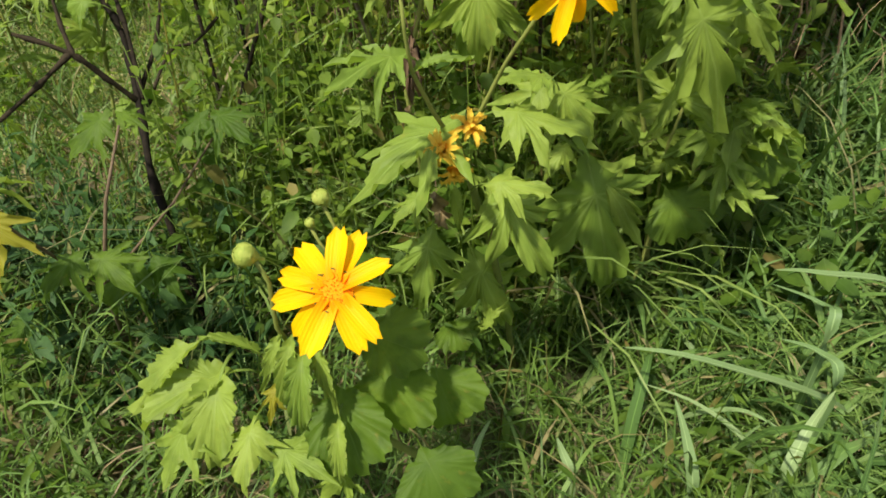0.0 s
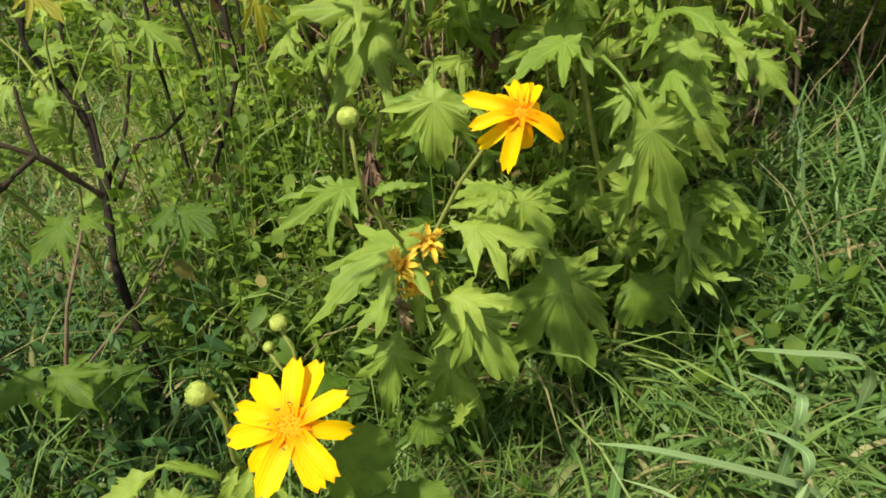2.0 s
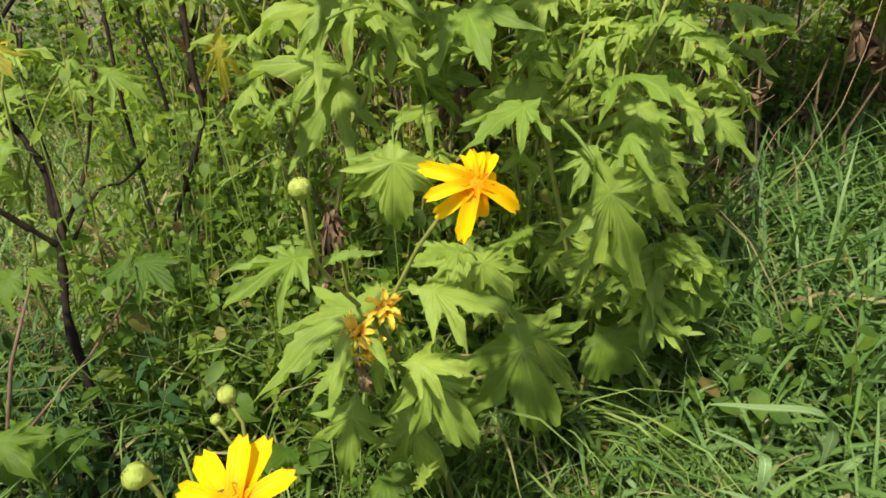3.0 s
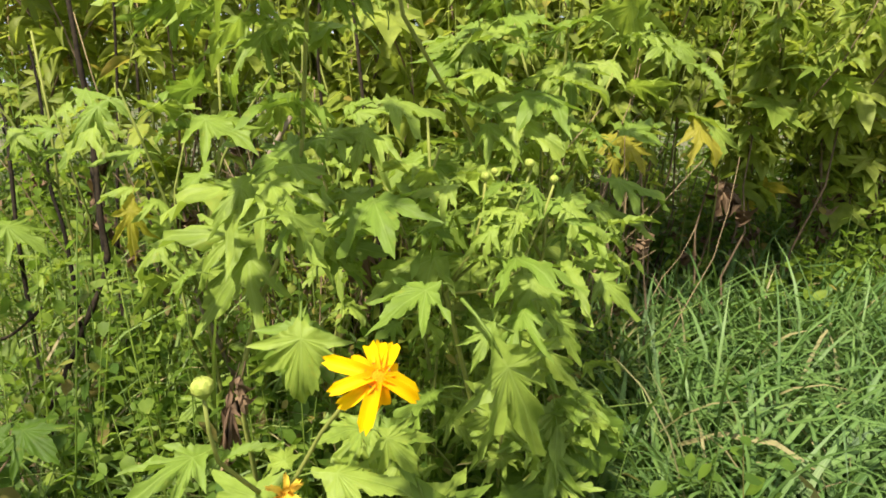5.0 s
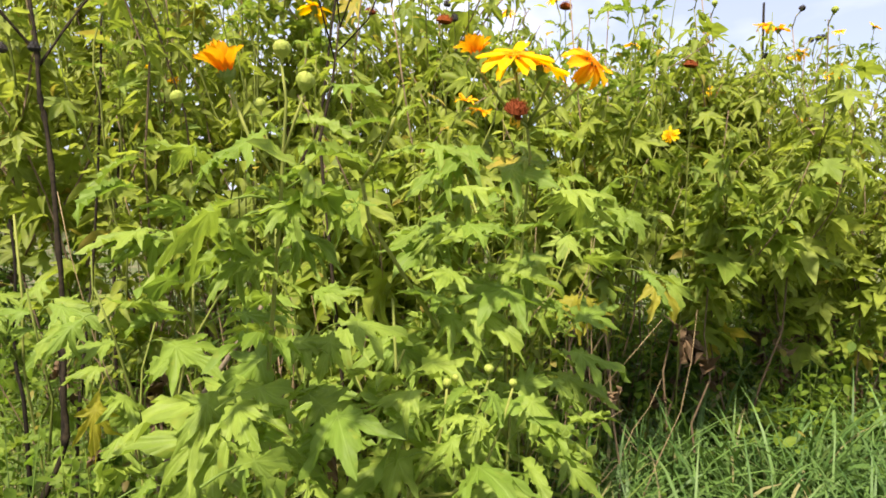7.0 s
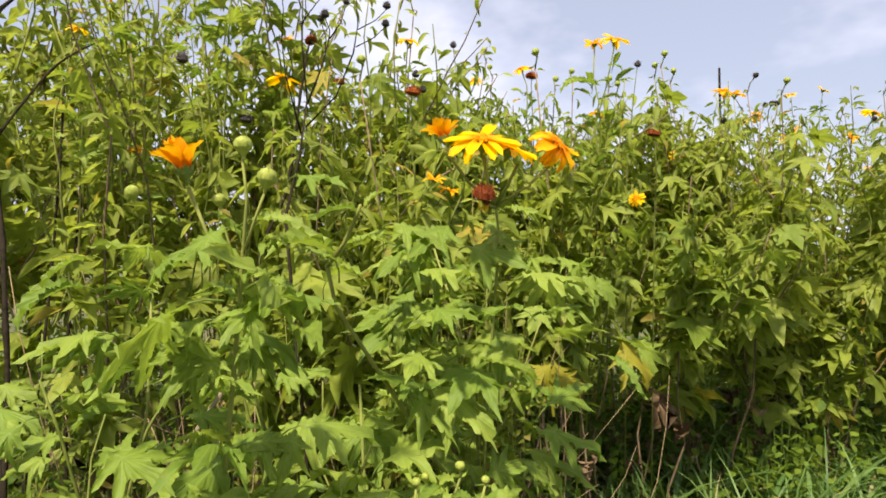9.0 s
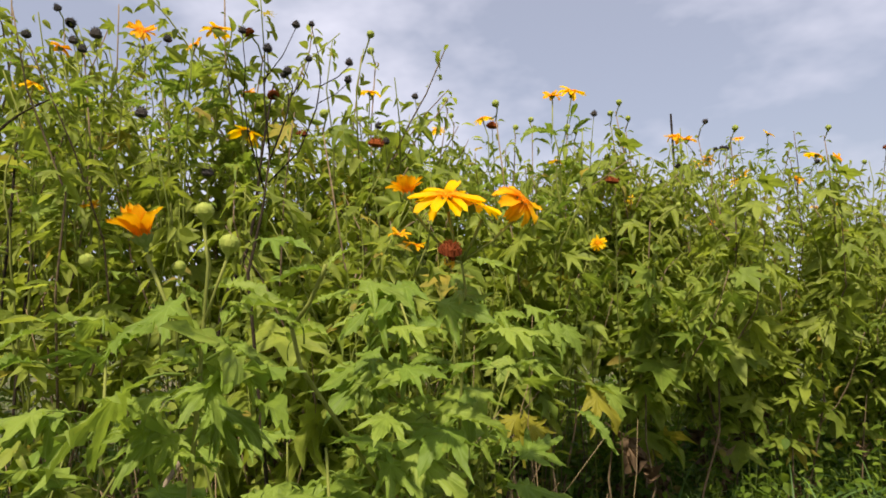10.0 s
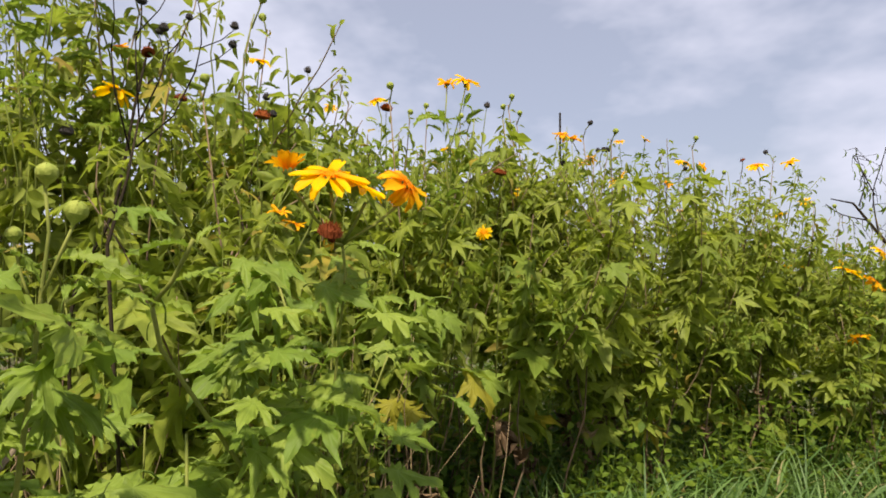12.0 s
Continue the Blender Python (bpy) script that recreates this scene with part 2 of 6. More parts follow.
# ---- shapes ----
class Soup:
    """Points, faces and a blade map that grow into one mesh."""

    def __init__(self):
        self.v, self.f, self.uv, self.n = [], [], [], 0

    def add(self, v, f, uv=None):
        v = np.asarray(v, float)
        self.v.append(v)
        self.uv.append(np.zeros((len(v), 2)) if uv is None else np.asarray(uv, float))
        k = self.n
        self.f.extend([tuple(i + k for i in q) for q in f])
        self.n += len(v)
        return self

    def mesh(self, name, mat, smooth=True):
        me = bpy.data.meshes.new(name)
        v = np.concatenate(self.v)
        me.from_pydata(v.tolist(), [], self.f)
        layer = me.uv_layers.new(name="blade")
        idx = np.empty(len(me.loops), dtype=np.int32)
        me.loops.foreach_get("vertex_index", idx)
        layer.data.foreach_set("uv", np.concatenate(self.uv)[idx].astype(np.float32).ravel())
        me.materials.append(mat)
        if smooth:
            me.polygons.foreach_set("use_smooth", np.ones(len(me.polygons), dtype=bool))
        me.update()
        return me


def hang(name, me, parent, m=None, label=""):
    """One mesh object under a thing or a part, at the pose m within it."""
    ob = new(name, me)
    ob.parent = parent
    if m is not None:
        ob.matrix_basis = m
    if label:
        ob["label"] = label
    return ob


def tube(points, radii, sides=6, wobble=0.0, seed=0):
    """A tapered, closed tube along points; wobble makes the skin knotty."""
    rng = np.random.default_rng(seed)
    pts = [Vector(p) for p in points]
    rr = list(radii) if hasattr(radii, "__len__") else [radii] * len(pts)
    if len(rr) == 2 and len(pts) > 2:
        rr = list(np.linspace(rr[0], rr[1], len(pts)))
    v, f = [], []
    side = Vector((1, 0.13, 0.07))
    for i, p in enumerate(pts):
        d = (pts[min(i + 1, len(pts) - 1)] - pts[max(i - 1, 0)]).normalized()
        a = (side - d * side.dot(d)).normalized()
        b = d.cross(a)
        side = a
        for k in range(sides):
            t = 2 * math.pi * k / sides
            r = rr[i] * (1 + wobble * rng.uniform(-1, 1))
            v.append(p + (a * math.cos(t) + b * math.sin(t)) * r)
    for i in range(len(pts) - 1):
        for k in range(sides):
            f.append((i * sides + k, i * sides + (k + 1) % sides, (i + 1) * sides + (k + 1) % sides, (i + 1) * sides + k))
    f.append(tuple(range(sides - 1, -1, -1)))
    f.append(tuple((len(pts) - 1) * sides + k for k in range(sides)))
    return np.array([tuple(p) for p in v]), f


def sway(a, b, n=8, bow=0.05, seed=0):
    """A slightly bowed and wavering line of n points from a to b."""
    rng = np.random.default_rng(seed)
    a, b = np.array(a, float), np.array(b, float)
    length = np.linalg.norm(b - a)
    off = rng.normal(size=3)
    off[2] *= 0.3
    off *= bow * length / max(1e-6, np.linalg.norm(off))
    jit = rng.normal(size=(n, 3)) * 0.012 * length
    jit[0] = jit[-1] = 0
    t = np.linspace(0, 1, n)[:, None]
    return a + (b - a) * t + off * np.sin(np.pi * t) + jit


HALF = [(0, 1.0), (5, .80), (10, .68), (15, .58), (20, .46), (25, .34), (30, .40), (36, .62), (42, .90), (47, .62), (53, .40), (59, .29), (66, .38),
        (75, .62), (83, .37), (98, .24), (125, .19), (150, .18), (170, .25)]
FEWER = [(0, 1.0), (9, .68), (18, .50), (25, .33), (34, .56), (42, .88), (50, .52), (59, .29), (75, .62), (96, .25), (148, .18)]
PLAIN = [(0, 1.0), (9, .74), (24, .52), (50, .34), (90, .22), (150, .2)]
LOBES = [0, 42, -42, 75, -75, 180]


def leaf_shape(seed, lobed=1.0, width=1.0, droop=0.8, fold=0.5, fine=True, petiole=0.3, crumple=0.0):
    """A lobed, toothed leaf 1 long: blade base at the origin, tip towards +y, upper side +z."""
    rng = np.random.default_rng(seed)
    side = []
    for s in (1, -1):
        pts = []
        for a, r in (HALF if fine else FEWER if lobed > .4 else PLAIN):
            hull = 0.30 + 0.70 * max(0.0, math.cos(radians(a))) ** 1.3 if a < 100 else r
            rr = r if a in (0, 42, 75) and lobed > 0.4 else hull + (r - hull) * lobed
            if lobed < 0.4 and 0 < a < 100:
                slim = float(np.interp(a, [q for q, _ in PLAIN], [q for _, q in PLAIN]))
                rr = (r if not fine else hull if width > 1 else slim * 1.08) * (0.92 + 0.06 * rng.uniform(-1, 1))
            pts.append((s * a * (0.9 + 0.2 * width) * (1 if a < 100 else 1 / (0.9 + 0.2 * width)), rr * rng.uniform(0.93, 1.07)))
        side.append(pts)
    ring = side[1][::-1][:-1] + side[0]
    ring = [(-180, .28)] + ring
    if fine:
        out = []
        for i, (a, r) in enumerate(ring):
            b, q = ring[(i + 1) % len(ring)]
            b = b + 360 if b < a else b
            out.append((a, r))
            if abs(a) < 125:
                out.append((a * .45 + b * .55, (r * .45 + q * .55) * (rng.uniform(0.88, 1.06) if lobed > .4 else rng.uniform(.97, 1.04))))
        ring = out
    cen = np.array([0, 0.28])
    v, uv = [(0, 0.28)], []
    steps = (0.4, 0.72, 1.0) if fine else (0.55, 1.0) if petiole else (1.0,)
    ph = rng.uniform(0, 6.28, 3)
    roof = 0.14 + 0.14 * math.sin(ph[1] * 3)
    pol = [(0.0, 0.0)]
    for k in steps:
        for a, r in ring:
            t = radians(a)
            v.append((math.sin(t) * r * k * width, 0.28 + math.cos(t) * r * k))
            pol.append((a, r * k))
    n = len(ring)
    f = [(0, 1 + (i + 1) % n, 1 + i) for i in range(n)]
    for j in range(len(steps) - 1):
        for i in range(n):
            a, b = 1 + j * n + i, 1 + j * n + (i + 1) % n
            f.append((a, b, b + n, a + n))
    v = np.array(v)
    z = np.zeros(len(v))
    uvs = np.zeros((len(v), 2))
    for i, (a, r) in enumerate(pol):
        dist, near = min((abs((a - L + 180) % 360 - 180), L) for L in (LOBES if lobed > .4 else (0, 180)))
        u = math.sin(radians(min(dist, 90))) * r
        uvs[i] = (u, math.cos(radians(min(dist, 90))) * r)
        z[i] += fold * u * ((0.42 if fine else 0.8) if lobed > 0.4 else 0.5) - 0.10 * fold * r - (roof * abs(math.sin(radians(a))) * r if fine else 0)
        z[i] += 0.05 * math.sin(4 * radians(a) + ph[0] + 11 * r) * r + 0.04 * math.sin(2 * radians(a) + ph[1])* r
        if crumple and i:
            z[i] += rng.normal() * crumple * r
            v[i, 0] += rng.normal() * crumple * .3
            v[i, 1] += rng.normal() * crumple * .25
        if fine and i > 2 * n:
            z[i] += rng.uniform(-.05, .085)
        elif fine and i > n:
            z[i] += rng.uniform(-.025, .025)
        if abs(near) in (42, 75):
            z[i] -= (0.30 + 0.22 * math.sin(ph[2] + near)) * droop * r ** 1.5
    x, y = v[:, 0], v[:, 1]
    k = max(0.05, droop)
    yy = np.sin(k * y) / k - z * np.sin(k * y) * -1.0
    zz = -(1 - np.cos(k * y)) / k + z * np.cos(k * y)
    x = x * (1 - 0.12 * k * np.abs(z))
    soup = Soup().add(np.stack([x, yy, zz], 1), [q[::-1] for q in f], uvs)
    if petiole:
        pv, pf = tube([(0, -petiole, -0.45 * petiole), (0, 0.05, 0)], [.014, .011], 3) if not fine else tube([(0, -petiole, -0.45 * petiole), (0, -petiole * .5, -0.12 * petiole), (0, 0, 0), (0, .2, -0.02 * k - .01)], [.016, .013, .013, .007], 4)
        soup.add(pv, pf, np.tile((0.0, 0.5), (len(pv), 1)))
    return soup


NEAR_SOUPS = [leaf_shape(10 + i, lobed=[1.05, 1.0, 1.1, .95, 1.0, .9, 1.05, 1.0, 1.1, .9][i], width=[.9, .95, .8, 1.0, .85, 1.0, .9, .85, .75, 1.05][i],
                         droop=[.6, .9, .7, .45, 1.0, .6, .85, .5, .7, .95][i], fold=[.25, .32, .4, .2, .3, .35, .22, .28, .4, .25][i]) for i in range(10)]
LANCE_SOUPS = [leaf_shape(40 + i, lobed=.2, width=.45 + .06 * i, droop=.5 + .25 * i, fold=.9 - .1 * i) for i in range(3)]
HEART_SOUPS = [leaf_shape(50 + i, lobed=.2, width=1.25 + .1 * i, droop=.6 + .3 * i, fold=.3) for i in range(3)]
MID_SOUPS = [leaf_shape(70 + i, lobed=[1.1, .9, 1.0, .8, .2, .2, 1.1, .2][i], width=[1.15, 1.05, 1.0, 1.2, .9, 1.05, .95, 1.0][i],
                        droop=[.4, .6, .8, .25, .5, .7, .5, .3][i], fold=[.5, .8, .6, .4, 1.0, .9, .9, .7][i], fine=False) for i in range(8)]
BROAD_SOUPS = [MID_SOUPS[i] for i in (0, 1, 2, 3, 6, 0, 1, 2, 3, 4)]
DEAD_SOUPS = [leaf_shape(110 + i, lobed=1.0, width=[.34, .45, .28, .4][i], droop=[1.5, .9, 1.9, 1.2][i], fold=[1.8, 1.4, 2.2, 1.6][i], fine=False, crumple=.22) for i in range(4)]
SMALL_SOUPS = [leaf_shape(90 + i, lobed=.2, width=[.75, .9, .6][i], droop=[.5, .9, 1.3][i], fold=[1.0, .8, .9][i], fine=False, petiole=0) for i in range(3)]
LEAF_SHAPES = {}
for kind, soups in (("near", NEAR_SOUPS), ("lance", LANCE_SOUPS), ("heart", HEART_SOUPS)):
    LEAF_SHAPES[kind] = [s.mesh("leaf", LEAF_HEART_SHADE if kind == "heart" else LEAF_NEAR) for s in soups]
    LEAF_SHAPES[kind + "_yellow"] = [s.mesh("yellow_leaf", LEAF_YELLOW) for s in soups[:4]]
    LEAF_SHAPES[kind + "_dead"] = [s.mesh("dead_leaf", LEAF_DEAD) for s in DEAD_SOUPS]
# Same lobed leaves in the darker green: plant_g's shade is in the colour.
LEAF_SHAPES["near_shaded"] = [s.mesh("shaded_leaf", LEAF_HEART_SHADE) for s in NEAR_SOUPS]


def aim(base, tip, face=(0, -0.5, 0.85), scale=None, width=1.0):
    """The pose that takes a shape along +y from base to tip, its upper side turned to face."""
    base, tip = Vector(base), Vector(tip)
    y = (tip - base)
    length = scale or y.length
    y.normalize()
    z = Vector(face)
    z = (z - y * z.dot(y)).normalized()
    x = y.cross(z)
    return Matrix.Translation(base) @ Matrix((x, y, z)).transposed().to_4x4() @ Matrix.Diagonal((length * width, length, length, 1))


LEAF_COUNT = [0]


def leaf(plant, base, tip, face=(0, -0.5, 0.85), kind="near", pick=None, width=1.0, label=""):
    """One leaf as a part of a plant, blade base to tip in world metres."""
    shapes = LEAF_SHAPES[kind]
    LEAF_COUNT[0] += 1
    me = shapes[(LEAF_COUNT[0] * 7 if pick is None else pick) % len(shapes)]
    end = max((p.co for p in me.vertices), key=lambda c: c.y - c.z)
    long = math.hypot(end.y, end.z)
    m = aim(base, tip, face, (Vector(tip) - Vector(base)).length / long, width) @ Matrix.Rotation(math.atan2(-end.z, end.y), 4, "X")
    return hang("leaf", me, plant, Matrix.Translation(-plant.location) @ m, label)


def petal_shape(seed, curl=0.3, width=0.36, crumple=0.0):
    """A petal 1 long along +y: broad, ribbed, notched at the tip."""
    rng = np.random.default_rng(seed)
    rows, cols = 7, 5
    v, uv, f = [], [], []
    tw = rng.uniform(-0.3, 0.3)
    for i in range(rows):
        t = i / (rows - 1)
        w = width * (0.72 + 0.28 * min(1, t / 0.5) ** 0.8) * (1 - 0.24 * (max(0, t - 0.78) / 0.22) ** 2)
        for j in range(cols):
            s = j / (cols - 1) * 2 - 1
            notch = (0.05 * math.cos(s * 6.3) + 0.09 * s * s) * (t ** 6)
            x = s * w * 0.5
            y = t - notch - (0.03 * rng.uniform() if i == rows - 1 else 0)
            z = 0.05 * abs(s) - 0.02 * math.cos(s * 9.4) + tw * s * 0.12 * t
            z += crumple * rng.normal() * 0.12 * t
            k = max(.02, abs(curl)) * (1 if curl >= 0 else -1)
            v.append((x * (1 - .4 * crumple * t), math.sin(k * y) / k - z * math.sin(k * y) * -1, -(1 - math.cos(k * y)) / k + z * math.cos(k * y)))
            uv.append((s, t))
    for i in range(rows - 1):
        for j in range(cols - 1):
            a = i * cols + j
            f.append((a, a + 1, a + cols + 1, a + cols))
    return Soup().add(v, f, uv)


PETALS = {"fresh": [petal_shape(i, c, w).mesh("petal", PETAL) for i, (c, w) in enumerate(((.25, .39), (.6, .35), (.1, .41), (.9, .34), (.4, .38)))],
          "curly": [petal_shape(10 + i, c, w, .12).mesh("petal", PETAL) for i, (c, w) in enumerate(((.7, .30), (1.2, .27), (.4, .32), (1.6, .28)))],
          "old": [petal_shape(20 + i, c, w, .25).mesh("old_petal", PETAL_OLD) for i, (c, w) in enumerate(((.8, .50), (1.3, .46), (.4, .54), (-.5, .48)))],
          "dry": [petal_shape(40 + i, c, w, 1.0).mesh("dry_petal", PETAL_DRY) for i, (c, w) in enumerate(((2.0, .36), (-1.6, .30), (2.6, .34)))]}


def disc_mesh(name, mat, dome=0.45, florets=70, seed=0, spike=0.16):
    """The flower's middle, 1 in radius: a dome set with small upright florets."""
    rng = np.random.default_rng(seed)
    s = Soup()
    v, f = [(0, 0, dome)], []
    for i, (r, z) in enumerate(((.4, .9), (.75, .62), (1.0, .0), (.6, -.35))):
        for k in range(12):
            t = 2 * math.pi * k / 12
            v.append((r * math.cos(t), r * math.sin(t), z * dome))
    f = [(0, 1 + k, 1 + (k + 1) % 12) for k in range(12)]
    for i in range(3):
        for k in range(12):
            a, b = 1 + i * 12 + k, 1 + i * 12 + (k + 1) % 12
            f.append((a, a + 12, b + 12, b))
    s.add(v, f)
    for i in range(florets):
        r = math.sqrt((i + .5) / florets)
        t = i * 2.39996 + rng.uniform(-.25, .25)
        r *= rng.uniform(.9, 1.03)
        base = np.array((r * math.cos(t), r * math.sin(t), dome * (1 - r * r)))
        d = np.array((r * math.cos(t) * .9, r * math.sin(t) * .9, .9))
        d = d / np.linalg.norm(d) * spike * rng.uniform(.4, 1.7)
        w = 0.055
        x, y = np.array((w, 0, 0)), np.array((0, w, 0))
        s.add([base + x, base + y, base - x, base - y, base + d], [(0, 1, 4), (1, 2, 4), (2, 3, 4), (3, 0, 4)])
    return s.mesh(name, mat, smooth=False)


def calyx_mesh():
    """Green cup of overlapping bracts behind the flower, 1 in radius, opening towards +z, with a swollen neck below."""
    s = Soup()
    prof = [(.16, -1.5), (.20, -1.1), (.36, -.85), (.62, -.62), (.85, -.30), (.95, .0)]
    v = [(r * math.cos(2 * math.pi * k / 10), r * math.sin(2 * math.pi * k / 10), z) for r, z in prof for k in range(10)]
    f = [(i * 10 + k, i * 10 + (k + 1) % 10, (i + 1) * 10 + (k + 1) % 10, (i + 1) * 10 + k) for i in range(5) for k in range(10)]
    s.add(v, f)
    for row, (n, r, z, up) in enumerate(((8, .78, -.45, .75), (9, .92, -.2, .6))):
        for k in range(n):
            t = 2 * math.pi * (k + .5 * row) / n
            o, e = np.array((math.cos(t), math.sin(t), 0)), np.array((-math.sin(t), math.cos(t), 0))
            b = o * r + np.array((0, 0, z))
            s.add([b - e * .26, b + e * .26, b + o * .18 + e * .22 + np.array((0, 0, up * .6)), b + o * .30 + np.array((0, 0, up)), b + o * .18 - e * .22 + np.array((0, 0, up * .6))],
                  [(0, 1, 2, 4), (4, 2, 3)])
    return s.mesh("calyx", CALYX)


def bud_mesh(seed=0):
    """A round bud, 1 in radius, wrapped in overlapping bracts, neck towards -z."""
    rng = np.random.default_rng(seed)
    s = Soup()
    prof = [(.14, -1.7), (.2, -1.25), (.55, -.95), (.86, -.5), (.95, 0), (.78, .48), (.4, .78), (.05, .86)]
    v = [(r * math.cos(2 * math.pi * k / 12), r * math.sin(2 * math.pi * k / 12), z) for r, z in prof for k in range(12)]
    f = [(i * 12 + k, i * 12 + (k + 1) % 12, (i + 1) * 12 + (k + 1) % 12, (i + 1) * 12 + k) for i in range(len(prof) - 1) for k in range(12)]
    s.add(v, f)
    for row, (n, lat, spread) in enumerate(((6, -50, .55), (7, -15, .55), (6, 22, .5))):
        for k in range(n):
            t0 = 2 * math.pi * (k + .5 * row) / n + rng.uniform(-.1, .1)
            pts = []
            for la, wd in ((lat, spread), (lat + 28, spread * 1.05), (lat + 50, spread * .7), (lat + 66, .02)):
                la = min(la, 86)
                r = 1.0 + .05 + (.05 if wd < .1 else 0)
                for sgn in (-1, 0, 1):
                    tt = t0 + sgn * wd
                    q = (r + (.05 if sgn == 0 else 0))
                    pts.append((q * math.cos(radians(la)) * math.cos(tt), q * math.cos(radians(la)) * math.sin(tt), q * math.sin(radians(la)) * .92))
            f = []
            for i in range(3):
                for j in range(2):
                    a = i * 3 + j
                    f.append((a, a + 1, a + 4, a + 3))
            s.add(pts, f)
    return s.mesh("bud", BUD)


DISC_MESH = disc_mesh("disc", DISC, dome=.22, florets=110, spike=.13)
DISC_FADED = disc_mesh("faded_disc", DISC_RED, dome=.7, florets=90, seed=2, spike=.3)
SEED_MESH = disc_mesh("seed_head", SEED, dome=1.2, florets=70, seed=3, spike=.4)
CALYX_MESH = calyx_mesh()
BUD_MESHES = [bud_mesh(i) for i in range(3)]


def turned(d, spin=0.0):
    """The turn that takes +z to d."""
    return Vector(d).normalized().to_track_quat("Z", "Y").to_matrix().to_4x4() @ Matrix.Rotation(spin, 4, "Z")


def flower(plant, at, facing, size, petals=11, kind="fresh", lift=0.15, seed=0, label="", disc=None):
    """A flower head with its petals and calyx; size is the spread from petal tip to petal tip."""
    rng = np.random.default_rng(seed + 500)
    r = size * {"fresh": .14, "curly": .105}.get(kind, .13)
    me = disc or (DISC_FADED if kind == "dry" else DISC_MESH)
    head = hang("flower_head", me, plant, Matrix.Translation(Vector(at) - plant.location) @ turned(facing, seed) @ Matrix.Scale(r, 4), label)
    hang("calyx", CALYX_MESH, head, Matrix.Translation((0, 0, -0.12)) @ Matrix.Scale(.95, 4))
    long = (size / 2) / r - 0.55
    for k in range(petals):
        t = 2 * math.pi * (k + rng.uniform(-.36, .36)) / petals
        m = Matrix.Rotation(t, 4, "Z") @ Matrix.Translation((0, .45, .02 + .05 * (k % 3))) @ Matrix.Rotation(lift + rng.uniform(-.24, .2) * {"dry": 3, "curly": 2}.get(kind, 1.3), 4, "X") @ Matrix.Rotation(rng.uniform(-.25, .25), 4, "Y")
        sc = long * rng.uniform(.9, 1.08)
        hang("petal", PETALS[kind][int(rng.integers(len(PETALS[kind])))], head, m @ Matrix.Scale(sc, 4))
    return head


def bud(plant, at, up, size, seed=0, label=""):
    return hang("bud", BUD_MESHES[seed % 3], plant, Matrix.Translation(Vector(at) - plant.location) @ turned(up, seed) @ Matrix.Scale(size * .43, 4), label)


def seed_head(plant, at, up, size, me=None):
    return hang("seed_head", me or SEED_MESH, plant, Matrix.Translation(Vector(at) - plant.location) @ turned(up) @ Matrix.Scale(size / 2, 4))


def stem(plant, points, radii, mat=None, name="stem", sides=7, wobble=0.06, seed=0, label=""):
    """A stem or twig through points in world metres."""
    pts = [tuple(Vector(p) - plant.location) for p in points]
    v, f = tube(pts, radii, sides, wobble, seed)
    return hang(name, Soup().add(v, f).mesh(name, mat or STEM), plant, None, label)


def thing(name, at, label, category, group="", kind=""):
    ob = new(name)
    ob.location, ob.empty_display_size = at, 0.05
    return tagged(ob, label, category, group, kind)


def sway_through(points, n=4):
    """More points on a smooth line through the given ones."""
    p = [np.array(q, float) for q in points]
    p = [p[0]] + p + [p[-1]]
    out = []
    for a, b, c, d in zip(p, p[1:], p[2:], p[3:]):
        for t in np.arange(0, 1, 1 / n):
            out.append(.5 * (2 * b + (c - a) * t + (2 * a - 5 * b + 4 * c - d) * t * t + (3 * b - a - 3 * c + d) * t ** 3))
    return out + [p[-1]]


def knotty(points, radii, n=5):
    """Points and radii of a bare stalk: a smooth line with swellings where twigs once grew."""
    line = sway_through(points, n)
    at = np.linspace(0, len(radii) - 1, len(line))
    r = np.interp(at, range(len(radii)), radii)
    return line, [a * (1.35 if i % 4 == 1 else .92) for i, a in enumerate(r)]


def big_blade(base, low, mid, width, end, label="broad arching pale green grass blade"):
    """One broad grass blade that stands out from the rest, with a keel along its middle."""
    line = np.array(sway_through([base, low, mid, end], 5))
    n = len(line)
    v, uv, f = [], [], []
    for i, q in enumerate(line):
        d = line[min(i + 1, n - 1)] - line[max(i - 1, 0)]
        side = np.cross(d, (0, 0, 1.0))
        side /= np.linalg.norm(side) + 1e-9
        t = i / (n - 1)
        w = width / 2 * min(1, .5 + t * 2) * (1 - max(0, t - .45) / .55) ** .7
        for k in (-1, 0, 1):
            v.append(q - line[0] + side * w * k + np.array((0, 0, abs(k) * w * .35)))
            uv.append((k, t))
    for i in range(n - 1):
        for k in range(2):
            a = i * 3 + k
            f.append((a, a + 1, a + 4, a + 3))
    ob = new("grass_blade", Soup().add(v, f, uv).mesh("grass_blade", GRASS_BROAD))
    ob.location = line[0]
    return tagged(ob, label, "grass", "broad grass blades")


# ---- ground ----
def gz(x, y):
    """Height of the ground: nearly level, a little higher towards the left."""
    rise = 0.16 / (1 + math.exp(min(30, max(-30, (x + 0.5) * 5))))
    return rise + 0.02 * math.sin(x * 2.1 + 0.4) * math.cos(y * 1.7) if abs(x) + abs(y) < 30 else rise


